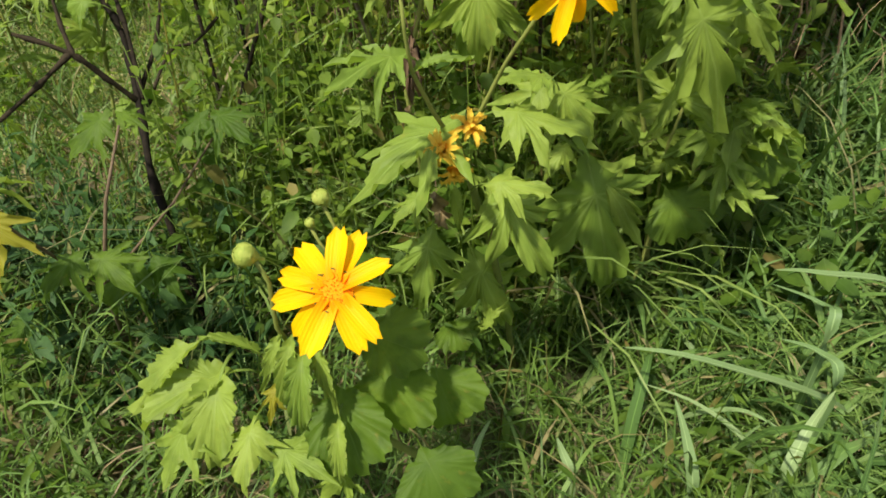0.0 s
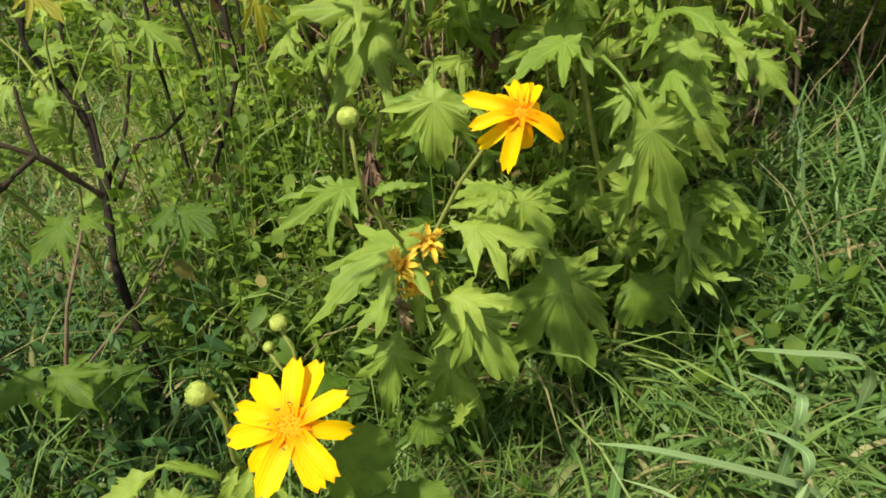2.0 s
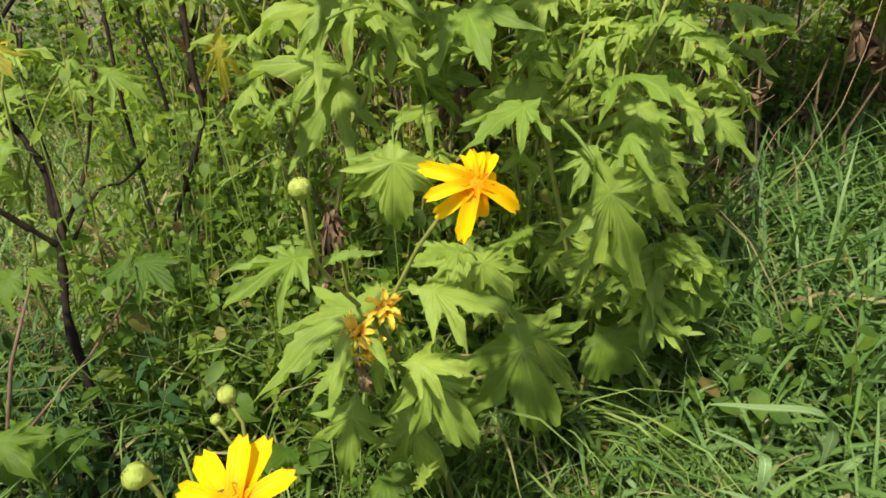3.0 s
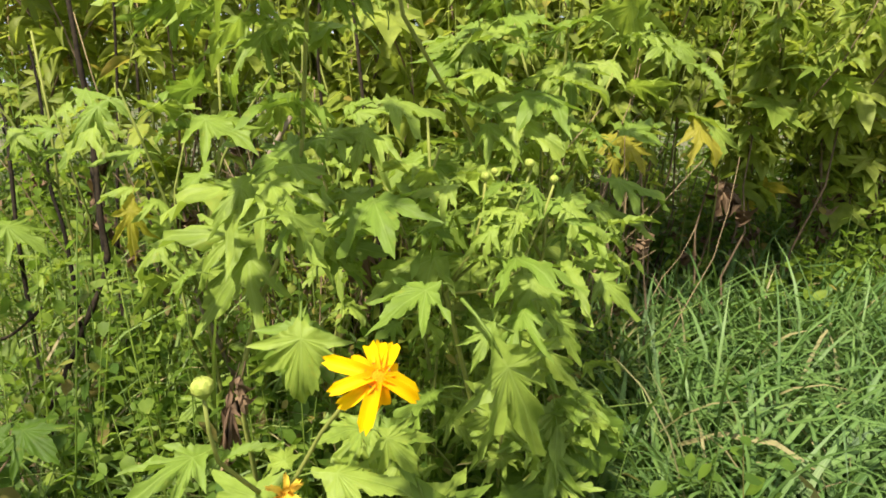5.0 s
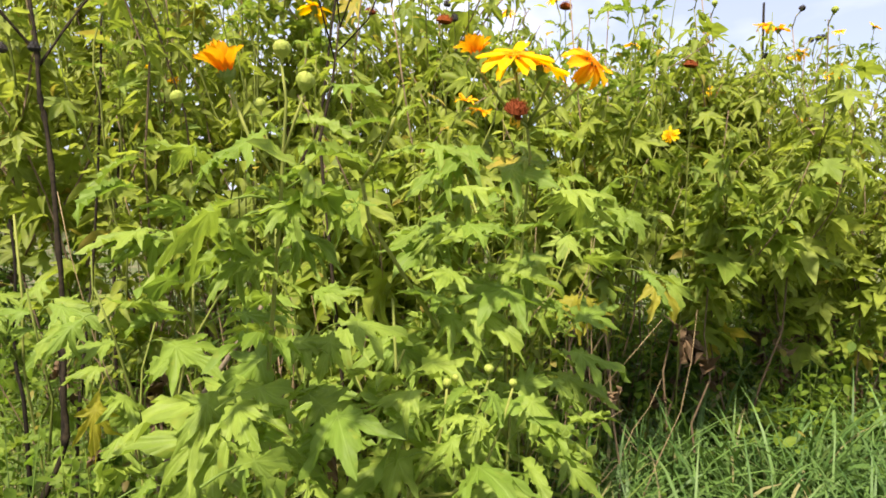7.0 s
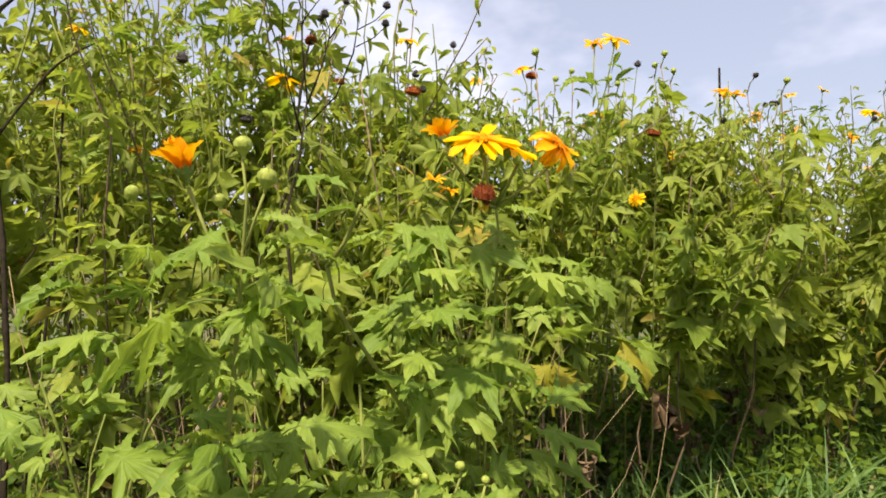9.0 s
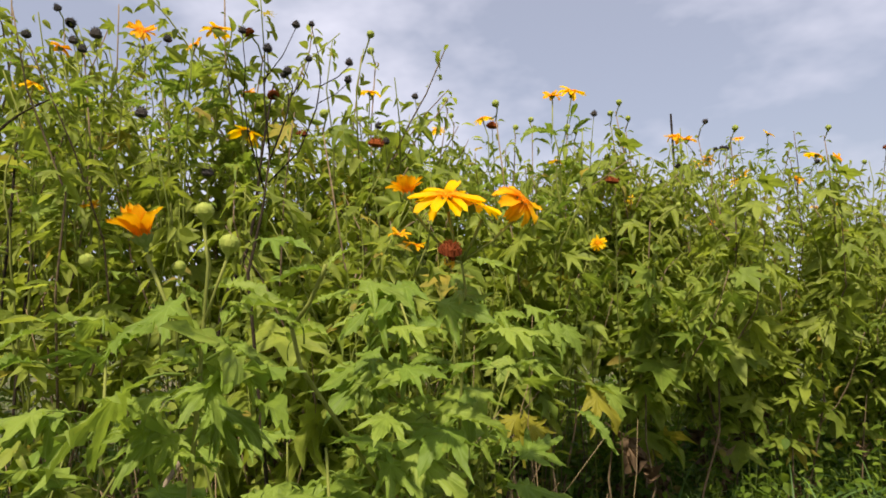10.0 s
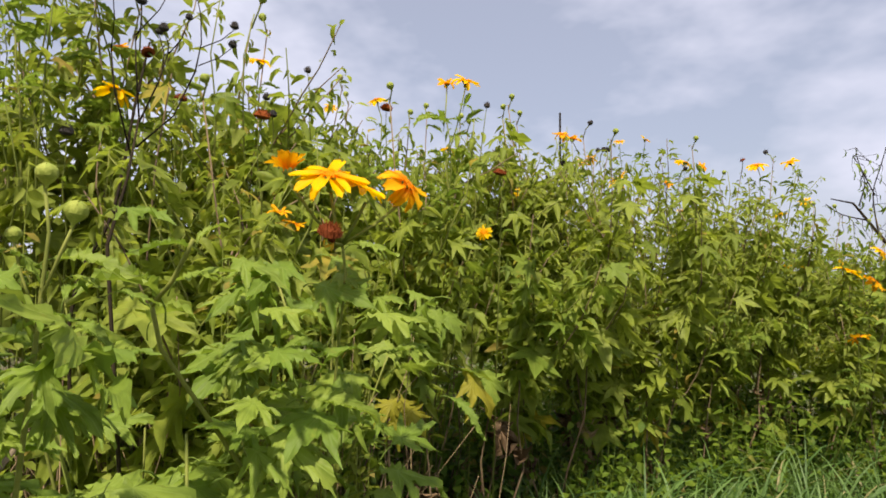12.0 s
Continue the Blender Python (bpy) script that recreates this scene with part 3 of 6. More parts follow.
def build_ground():
    bm = bmesh.new()
    line = [-900, -300, -100, -40, -18] + list(np.arange(-8, 10.01, 0.4)) + [20, 45, 110, 300, 900]
    grid = [[bm.verts.new((x, y, gz(x, y))) for x in line] for y in line]
    for j in range(len(line) - 1):
        for i in range(len(line) - 1):
            bm.faces.new((grid[j][i], grid[j][i + 1], grid[j + 1][i + 1], grid[j + 1][i]))
    me = bpy.data.meshes.new("ground")
    bm.to_mesh(me)
    bm.free()
    me.materials.append(GROUND)
    me.polygons.foreach_set("use_smooth", np.ones(len(me.polygons), dtype=bool))
    return tagged(new("ground", me), "uneven earth and rough turf under the plants", "ground", kind="structure")


build_ground()


def front(x):
    """The thicket's near edge: its y for each x."""
    return float(np.interp(x, [-4, -2.6, -1, -.3, 0, .6, 1, 1.6, 2.4, 3.2, 4, 5, 8], [4.6, 3.9, 2.9, 2.05, 1.85, 1.85, 2.0, 2.4, 2.7, 2.75, 2.6, 2.3, 1.4]))


def blades(name, count, where, length, width, mat, seed, label, category="grass", flop=1.0):
    """A stand of bent grass blades. where(rng) gives x, y and a size factor, or None."""
    rng = np.random.default_rng(seed)
    spots = []
    while len(spots) < count:
        p = where(rng)
        if p:
            spots.append(p)
    spots = np.array(spots)
    n = len(spots)
    ground_z = np.array([gz(a, b) for a, b in spots[:, :2]])
    L = rng.uniform(*length, n) * spots[:, 2]
    W = rng.uniform(*width, n) * (.6 + .4 * spots[:, 2])
    az = rng.uniform(0, 2 * math.pi, n)
    lean = rng.uniform(0.0, 0.5, n) * flop
    curve = rng.uniform(0.7, 2.8, n) * flop
    twist = rng.uniform(-.8, .8, n)
    ts = np.array([0, .26, .48, .66, .82, 1.0])
    ws = np.array([.5, .9, 1.0, .85, .5, .03])
    ang = lean[:, None] + curve[:, None] * ts[None] ** 1.9
    seg = np.diff(ts, prepend=0)[None] * L[:, None]
    h = np.cumsum(np.sin(ang) * seg, 1)
    z = np.cumsum(np.cos(ang) * seg, 1)
    cx, cy = np.cos(az)[:, None], np.sin(az)[:, None]
    sx, sy = -np.sin(az + twist)[:, None], np.cos(az + twist)[:, None]
    half = W[:, None] * ws[None] / 2
    bx, by = spots[:, :1] + h * cx, spots[:, 1:2] + h * cy
    bz = ground_z[:, None] - .01 + z
    a = np.stack([bx - sx * half, by - sy * half, bz], -1)
    b = np.stack([bx + sx * half, by + sy * half, bz + half * .5], -1)
    v = np.stack([a, b], 2).reshape(-1, 3)
    k = np.arange(n)[:, None] * 12
    i = np.arange(5)[None] * 2
    quads = np.stack([k + i, k + i + 1, k + i + 3, k + i + 2], -1).reshape(-1, 4)
    uv = np.tile(np.stack([np.tile([-1.0, 1.0], 6), np.repeat(ts, 2)], 1), (n, 1))
    me = bpy.data.meshes.new(name)
    me.from_pydata(v, [], quads)
    layer = me.uv_layers.new(name="blade")
    layer.data.foreach_set("uv", uv[quads.ravel()].astype(np.float32).ravel())
    me.materials.append(mat)
    me.polygons.foreach_set("use_smooth", np.ones(len(me.polygons), dtype=bool))
    return tagged(new(name, me), label, category, kind="stuff")


def fade(rng, depth, soft):
    """Thins a stand of plants out towards its border."""
    return rng.uniform() < depth / soft


def lush(rng):
    x, y = rng.uniform(.25, 5.4), rng.uniform(.1, 3.9)
    if not fade(rng, y - .1 - .1 * math.sin(x * 2.3), .25 + .2 * min(x, 2.5)) or not fade(rng, 5.4 - x, 1.8) or (x < .8 and y < .95 and rng.uniform() < .5):
        return None
    if y > front(x) + .3 or (x < .75 and y > 1.35) or x + y * .3 < .45:
        return None
    d = math.hypot(x - .15, y - .1)
    if x < .5 + (y - .7) * .4 and rng.uniform() < .72:
        return None
    if rng.uniform() > min(1, 1.3 / d) + .25:
        return None
    return x, y, rng.uniform(.7, 1.0) * (.75 + .25 * min(1, d / 1.4)) * (1.35 if y > front(x) - .5 else 1)


def thin(rng):
    x, y = rng.uniform(-3.8, 1.0), rng.uniform(.1, 5)
    if not fade(rng, x + 3.8, 1.6) or not fade(rng, y - .1, .4):
        return None
    if rng.uniform() > 1.15 / (.5 + y * .5):
        return None
    return x, y, rng.uniform(.6, 1.0)


def anywhere(rng):
    x, y = rng.uniform(-2.2, 3), rng.uniform(.3, 3)
    return x, y, rng.uniform(.6, 1)


blades("lush_grass", 11300, lush, (.22, .46), (.009, .018), GRASS, 1, "lush long green grass blades tangled beside the thicket", flop=1.35)
blades("broad_grass", 1100, lush, (.30, .55), (.016, .024), GRASS, 2, "broad arching green grass blades standing among finer grass", flop=1.5)
blades("fine_grass", 3400, lush, (.12, .30), (.003, .006), GRASS, 5, "fine short green grass filling between longer blades")
blades("thin_grass", 11500, thin, (.14, .38), (.003, .009), GRASS_LEFT, 3, "thin dull green grass mixed with dry stalks")
blades("straw", 1700, anywhere, (.10, .34), (.002, .004), STRAW, 4, "dry straw-coloured stalks lying among the grass", "straw", flop=1.6)


def fringe(rng):
    x = rng.uniform(.85, 4.6)
    return x, front(x) + rng.uniform(-.95, .12), rng.uniform(.7, 1.0)


blades("tall_edge_grass", 3000, fringe, (.46, .76), (.008, .015), GRASS, 32, "tall green grass standing at the thicket's shaded foot", flop=.95)


def tangle(rng):
    x, y = rng.uniform(-.9, .95), rng.uniform(.4, 1.4)
    return (x, y, rng.uniform(.6, 1.0)) if x < .75 + (y - .7) * .3 else None


blades("wiry_grass", 4600, tangle, (.14, .34), (.0018, .0045), GRASS_WIRY, 31, "thin wiry olive grass tangled beside the sunflower stems", flop=1.1)


def litter(rng):
    x, y = rng.uniform(-1.5, .05), rng.uniform(.55, 1.85)
    if not fade(rng, x + 1.5, .4) or not fade(rng, .05 - x, .3):
        return None
    return x, y, rng.uniform(.6, 1.0)


blades("dead_grass", 2500, litter, (.08, .24), (.003, .008), DRY_GRASS, 33, "brown dead grass curled among the low weeds", "straw", flop=1.7)


def behind(rng):
    x, y = rng.normal(.4, 2.2), rng.normal(-1.0, 1.3)
    if y > .9 or (y > .25 and -.5 < x < .6):
        return None
    return x, y, rng.uniform(.6, 1.0)


def beside(rng):
    x, y = rng.uniform(3.4, 8), rng.uniform(-1.2, 2.6)
    if not fade(rng, x - 3.4, 1) or not fade(rng, 8 - x, 2.5) or not fade(rng, y + 1.2, 1.3):
        return None
    return (x, y, rng.uniform(.7, 1.0)) if y < front(x) + .2 else None


blades("near_turf", 9000, behind, (.06, .20), (.004, .009), GRASS_LEFT, 21, "short rough turf around the open side of the thicket")
blades("side_grass", 4500, beside, (.2, .42), (.008, .016), GRASS, 22, "long green grass along the thicket's edge")


# ---- low weeds ----
def simple_leaf(rng, slim=1.0):
    """A small pointed oval leaf, 1 long."""
    w = rng.uniform(.28, .42) * slim
    d = rng.uniform(.05, .35)
    v = [(0, 0, 0), (-w * .8, .3, .05), (0, .3, 0), (w * .8, .3, .05), (-w * .75, .62, .02 - d * .4), (0, .62, -.04 - d * .4), (w * .75, .62, .02 - d * .4), (0, 1, -d)]
    f = [(0, 2, 1), (0, 3, 2), (1, 2, 5, 4), (2, 3, 6, 5), (4, 5, 7), (5, 6, 7)]
    uv = [(0, 0), (-.3, .3), (0, .3), (.3, .3), (-.3, .6), (0, .6), (.3, .6), (0, 1)]
    return np.array(v), f, uv


def weeds(name, count, where, height, size, mat, seed, label, per=(7, 15), slim=1.0, bare=.2):
    """Low leafy weeds: each a thin stalk with small leaves, joined into one mass."""
    rng = np.random.default_rng(seed)
    kinds = [simple_leaf(rng, slim) for _ in range(5)]
    s = Soup()
    made = 0
    while made < count:
        p = where(rng)
        if not p:
            continue
        made += 1
        x, y, k = p
        h = rng.uniform(*height) * k
        foot = np.array((x, y, gz(x, y) - .01))
        top = foot + np.array((rng.normal() * .06, rng.normal() * .06, h))
        v, f = tube([foot, (foot + top) / 2 + rng.normal(size=3) * .008, top], [.0025, .001], 3)
        s.add(v, f, np.tile((.0, .5), (len(v), 1)))
        n = int(rng.integers(*per))
        for i in range(n):
            t = bare + (1 - bare) * (i + .5) / n
            az = i * 2.4 + rng.uniform(-.5, .5)
            L = rng.uniform(*size) * (1.1 - .5 * t)
            dr = rng.uniform(-.35, .7)
            yv = np.array((math.cos(az) * math.cos(dr), math.sin(az) * math.cos(dr), -math.sin(dr)))
            zv = np.array((rng.normal() * .35, rng.normal() * .35, 1.0))
            zv -= yv * zv.dot(yv)
            zv /= np.linalg.norm(zv)
            xv = np.cross(yv, zv)
            lv, lf, luv = kinds[int(rng.integers(5))]
            s.add(foot + (top - foot) * t + (lv[:, :1] * xv + lv[:, 1:2] * yv + lv[:, 2:] * zv) * L, lf, luv)
    return tagged(new(name, s.mesh(name, mat)), label, "weeds", kind="stuff")


def left_floor(rng):
    x, y = rng.uniform(-2.4, .5), rng.uniform(.45, 3.2)
    if rng.uniform() > 1.2 / (.4 + y * .7) or (y > 1.25 and -1.4 < x < -.35 and rng.uniform() < .6):
        return None
    return x, y, rng.uniform(.6, 1.1)


def under_right(rng):
    x = rng.uniform(.2, 5)
    y = front(x) + rng.uniform(-.35, .9)
    if 1.2 < x < 2.2 and rng.uniform() < .8:
        return None
    return x, y, rng.uniform(.7, 1.2)


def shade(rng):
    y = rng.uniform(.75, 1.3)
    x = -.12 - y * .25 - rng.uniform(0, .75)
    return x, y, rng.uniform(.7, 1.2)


weeds("shade_weeds", 150, shade, (.10, .34), (.03, .085), WEED_SHADED, 18, "narrow-leaved weeds under the dead stalks, shade painted into their green", (7, 13), .55)
weeds("low_weeds", 900, left_floor, (.10, .34), (.025, .06), WEED, 11, "low dull-green leafy weeds covering shaded ground", slim=.5)
def left_back(rng):
    x, y = rng.uniform(-3.8, .9), rng.uniform(1.35, 5.2)
    if not fade(rng, x + 3.8, 1.0) or (x < -1.2 and not fade(rng, y - 1.35, .8)):
        return None
    if (1.5 < y < 3.6 and -.80 < x / y < -.48 and rng.uniform() < .93) or (x > -.2 and y < 1.6):
        return None
    return x, y, rng.uniform(.6, 1.15)


def hollow(rng):
    x = rng.uniform(-.3, 6)
    return (x, front(x) + rng.uniform(.15, 1.7), rng.uniform(.6, 1.2)) if x < .85 else None


def deep(rng):
    x = rng.uniform(.75, 6)
    back = rng.uniform(.1, 2.0)
    return x, front(x) + back, rng.uniform(.5, 1.0) + .15 * back


blades("tall_grass", 3800, left_back, (.35, .85), (.003, .010), GRASS_TALL, 6, "tall thin yellow-green grass standing between weeds")
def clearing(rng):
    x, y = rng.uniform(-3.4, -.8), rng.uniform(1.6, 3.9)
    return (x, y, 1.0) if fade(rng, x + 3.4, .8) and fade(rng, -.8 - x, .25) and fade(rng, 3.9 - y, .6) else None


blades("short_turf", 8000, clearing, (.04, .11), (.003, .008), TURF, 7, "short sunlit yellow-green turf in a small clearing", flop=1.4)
def far_left(rng):
    return rng.uniform(-5, .3), rng.uniform(3.2, 5.5), rng.uniform(.7, 1.1)


weeds("back_weeds", 340, far_left, (.7, 1.35), (.05, .10), WEED, 17, "tall dark weeds behind the open side of the thicket", (14, 22))
weeds("tall_weeds", 700, left_back, (.25, 1.0), (.03, .10), WEED_LIGHT, 13, "tall leafy green weeds filling the space behind bare stalks", (14, 28), .6)
weeds("hollow_weeds", 1200, deep, (.15, .85), (.04, .10), WEED, 15, "dark leafy undergrowth in the shade of the thicket", (10, 18))
def heart(rng):
    x = rng.uniform(.85, 5.5)
    return x, front(x) + rng.uniform(.8, 2.1), rng.uniform(.7, 1.1)


weeds("tall_undergrowth", 420, heart, (.7, 1.25), (.06, .11), WEED_LIGHT, 23, "tall leafy green growth deep inside the thicket", (16, 26), bare=.15)
def slender(rng):
    x = rng.uniform(-.7, .8)
    if x < -.1 and rng.uniform() < .6:
        return None
    return x, max(1.45, front(x) - .45) + rng.uniform(0, .75), rng.uniform(.75, 1.1)


weeds("slender_weeds", 72, slender, (1.0, 1.72), (.028, .06), LEAF_TOP, 24, "slender small-leaved shoots crowded between the taller plants", (34, 52))
weeds("inner_weeds", 260, hollow, (.4, 1.4), (.045, .085), WEED_LIGHT, 14, "leafy undergrowth inside the thicket", (12, 24))
def between(rng):
    x, y = rng.uniform(-.55, .95), rng.uniform(.98, 1.95)
    if x > .25 + (y - 1) * .75:
        return None
    return x, y, rng.uniform(.5, 1.15)


weeds("broad_undergrowth", 330, between, (.2, .7), (.035, .085), WEED, 19, "broad-leaved green undergrowth between the sunflower plants", (8, 16))
weeds("mixed_undergrowth", 260, between, (.25, .85), (.022, .05), WEED_LIGHT, 16, "small-leaved green undergrowth crowded between the sunflower plants", (14, 26))
blades("rank_grass", 1500, between, (.3, .75), (.003, .009), GRASS_TALL, 8, "thin rank grass between the sunflower plants")
def vines(rng):
    return rng.uniform(.42, .95), rng.uniform(1.02, 1.6), rng.uniform(.6, 1.0)


weeds("vine_weeds", 70, vines, (.2, .50), (.045, .085), WEED, 25, "broad-leaved climbing weeds beside the sunflower plants", (5, 9), 1.25)
def bank(rng):
    x = rng.uniform(1.62, 5.2)
    return (x, front(x) + rng.uniform(-.42, .1), rng.uniform(.6, 1.15)) if fade(rng, x - 1.62, .3) else None


weeds("bank_weeds", 330, bank, (.35, .75), (.045, .105), WEED_LIGHT, 26, "leafy green growth rising from the grass at the thicket's edge", (8, 16), .9)
weeds("edge_weeds", 330, under_right, (.12, .40), (.04, .085), WEED, 12, "leafy weeds at the foot of the thicket")


# ---- sunflower plants ----
def set_leaf(rng, q, az, size, sag):
    """Blade base, tip and facing for a leaf that grows from q towards az."""
    out = np.array((math.cos(az), math.sin(az), 0.0))
    base = q + out * size * .22 + np.array((0, 0, size * .08))
    tip = base + (out * math.cos(sag) - np.array((0, 0, math.sin(sag)))) * size
    face = np.array((0, 0, 1.0)) * math.cos(sag * .6) + out * .45 * math.sin(sag) + rng.normal(size=3) * .42
    return base, tip, face


def stalks(rng, foot, top, branches, spread, bare=.3):
    """Lines of the main stem and of side branches that rise from it."""
    lines = [sway(foot, top, 9, .05, int(rng.integers(1e6)))]
    for k in range(branches):
        t = rng.uniform(max(.35, bare + .04), .8)
        q = lines[0][int(t * 8)]
        az = k * 2.4 + rng.uniform(-.6, .6)
        reach = spread * rng.uniform(.5, 1.1)
        up = (top[2] - q[2]) * rng.uniform(.75, 1.05)
        lines.append(sway(q, q + np.array((math.cos(az) * reach, math.sin(az) * reach, up * rng.uniform(.7, 1))), 6, .12, int(rng.integers(1e6))))
    return lines


def foliage_mesh(name, rng, lines, count, size, low, mat, sag=(-.15, .8), high=0.0, cap=9.0):
    """Leaves along the lines, joined; low is the height above which they grow."""
    s = Soup()
    spots = [(p, q, i / len(ln)) for ln in lines for i, (p, q) in enumerate(zip(ln[:-1], ln[1:])) if low < q[2] < cap]
    for i in range(count):
        p, q, t = spots[int(rng.integers(len(spots)))]
        at = p + (q - p) * rng.uniform()
        share = at[2] / high if high else 0
        L = rng.uniform(*size) * (1.1 - .45 * t)
        if share > .55:
            L *= 1.25 - .9 * (share - .3)
        b, tip, face = set_leaf(rng, at, rng.uniform(0, 6.28), L, rng.uniform(*sag))
        m = np.array(aim(b, tip, face))
        src = BROAD_SOUPS[int(rng.integers(len(BROAD_SOUPS)))]
        if cap < 9:
            src = DEAD_SOUPS[i % 4]
        if sag[0] == -.5 or share > .6 and rng.uniform() < .35 + (share - .6) * 1.6:
            src = SMALL_SOUPS[int(rng.integers(len(SMALL_SOUPS)))]
            m = m @ np.diag((.62, .62, .62, 1.0)) if sag[0] > -.5 else m
        base_n = s.n
        v = np.concatenate(src.v)
        s.v.append(v @ m[:3, :3].T + m[:3, 3])
        s.uv.append(np.concatenate(src.uv))
        s.f.extend([tuple(j + base_n for j in f) for f in src.f])
        s.n += len(v)
    return s.mesh(name, mat)


GROUP = "sunflower plants of the thicket"


def thicket_plant(seed, height, leaves, branches=5, bare=.3, flowers=2, seeds=1, buds=1, size=(.10, .19), mat=None, label=""):
    """A tall sunflower plant with joined foliage, its foot at the origin."""
    rng = np.random.default_rng(seed)
    plant = thing("sunflower_plant", (0, 0, 0), label or "tall green wild sunflower plant with lobed leaves in a thicket", "plant", GROUP)
    top = np.array((rng.normal() * .1, rng.normal() * .1, height))
    lines = stalks(rng, np.zeros(3), top, branches, .42 * height / 2, bare)
    stem(plant, lines[0], [.0048, .0018], STEM_BROWN, seed=seed)
    for ln in lines[1:]:
        stem(plant, ln, [.0034, .0014], STEM_BROWN if rng.uniform() < .3 else STEM, "branch", 5, seed=seed)
    me = foliage_mesh("foliage", rng, lines, leaves, size, height * bare, mat or LEAF_FAR, high=height)
    upper = foliage_mesh("small_foliage", rng, lines, int(leaves * 1.7), (.04, .085), height * .5, LEAF_TOP, (-.5, .6), high=height)
    hang("small_foliage", upper, plant, None, "small narrow olive-green leaves near the top")
    hang("foliage", me, plant)
    dead = foliage_mesh("withered_foliage", rng, lines[:1], 1 if bare > .45 else 3, (.08, .14), height * .2, LEAF_DEAD, (1.2, 1.6), cap=height * .5)
    hang("withered_foliage", dead, plant, None, "brown withered leaves hanging on the lower stem")
    tips = [ln[-1] for ln in lines]
    k = 0
    for what, n in (("flower", flowers), ("seed", seeds), ("bud", buds)):
        for i in range(n):
            foot = Vector(tips[k % len(tips)])
            q = foot + Vector((rng.normal() * .05, rng.normal() * .05, rng.uniform(.03, .10)))
            k += 1
            stem(plant, [foot - Vector((0, 0, .02)), foot.lerp(q, .5) + Vector((.006, 0, 0)), q], [.0024, .0022, .003], STEM, "flower_stalk", 5)
            d = Vector((rng.normal() * .5, -.35 + rng.normal() * .5, 1))
            if what == "flower":
                flower(plant, q, d, rng.uniform(.085, .125), 11, "fresh" if rng.uniform() < .75 else "old", .2, seed * 9 + i)
            elif what == "seed":
                seed_head(plant, q, d, rng.uniform(.026, .034), DISC_FADED if rng.uniform() < .3 else SEED_MESH)
            else:
                bud(plant, q, d, rng.uniform(.02, .03), i)
    return plant


KINDS = [thicket_plant(100 + i, h, n, br, ba, fl, se, bu, size=sz, mat=m) for i, (h, n, br, ba, fl, se, bu, m, sz) in enumerate((
    (1.82, 130, 8, .31, 0, 0, 1, LEAF_FAR, (.09, .165)), (1.8, 130, 9, .33, 0, 0, 1, LEAF, (.09, .165)), (1.84, 125, 7, .30, 0, 0, 1, LEAF_FAR, (.09, .165)),
    (1.78, 130, 9, .34, 0, 0, 1, LEAF_FAR, (.09, .16)), (1.85, 130, 7, .2, 0, 1, 0, LEAF_FAR, (.08, .15)), (1.78, 140, 8, .12, 0, 0, 0, LEAF_FAR, (.08, .15)),
    (1.85, 140, 9, .16, 0, 0, 0, LEAF, (.09, .15)), (1.8, 150, 10, .50, 0, 0, 1, LEAF_FAR, (.09, .16)),
    (1.85, 250, 12, .28, 0, 1, 1, LEAF_TOP, (.045, .085)), (1.8, 240, 12, .35, 0, 1, 1, LEAF_FAR, (.045, .09))))]
BUSHES = [thicket_plant(150 + i, h, n, br, ba, 0, 0, 1, size=(.09, .155), mat=m, label="bushy wild sunflower plant leafing low at the thicket's edge") for i, (h, n, br, ba, m) in enumerate((
    (1.3, 140, 11, .50, LEAF_FAR), (1.2, 140, 10, .54, LEAF_FAR), (1.45, 150, 11, .44, LEAF_FAR), (1.5, 170, 12, .68, LEAF)))]


def tall(x):
    """How tall the thicket stands at x, as a share of two metres."""
    return float(np.interp(x, [-3, -1.2, -.5, 0, .45, 1, 1.5, 2.5, 3.8, 4.3, 4.9, 8], [1.5, 1.47, 1.41, 1.32, 1.25, 1.24, 1.24, 1.29, 1.30, 1.20, .98, .9]))


def plant_rows():
    rng = np.random.default_rng(77)
    used = [False] * len(KINDS)
    for row, (step, back) in enumerate(((.29, 0.0), (.33, .36), (.42, .75), (.62, 1.25))):
        x = -3.2 + .1 * row
        while x < 8.5:
            y = front(x) + back + rng.uniform(-.1, .12) + (.16 if row == 0 and .7 < x < 1.5 else 0)
            if x < -.1 and row > 1 and rng.uniform() < .5:
                x += step
                continue
            k = 7 if row < 3 and .75 < x < 4.2 and (x < 2.4 or rng.uniform() < .3) else int(rng.integers(4)) if row < 2 and x > .7 else int(rng.integers(7))
            if 2.3 < x < 4.2 and row and rng.uniform() < (.3 if row == 1 else .62):
                x += step
                continue
            if x < (-.1 if row < 2 else .35):
                k = 8 + int(rng.integers(2))
            if row < 2 and .1 < x < .75:
                k = 7
            if 2.1 < x < 4.2 and rng.uniform() < .5:
                k = 9
            if x > 4.5 and not all(used):
                k = used.index(False)
            s = tall(x) * rng.uniform(.9, 1.02) * (.92 if row == 0 else 1)
            if row < 2 and -.05 < x < .4:
                s *= .88
            if row > 1 and x < .2:
                s *= .92
            m = pose(x, y, gz(x, y) - .02, rng.uniform(-4, 4), rng.uniform(-4, 4), rng.uniform(0, 360))
            if used[k]:
                copy_thing(KINDS[k], m @ Matrix.Scale(s, 4))
            else:
                KINDS[k].matrix_basis = m
                used[k] = True
            x += step * rng.uniform(.8, 1.25) * (1.25 if x < -.3 else 1.0) * (1.0 if x < 5 else 1.4)


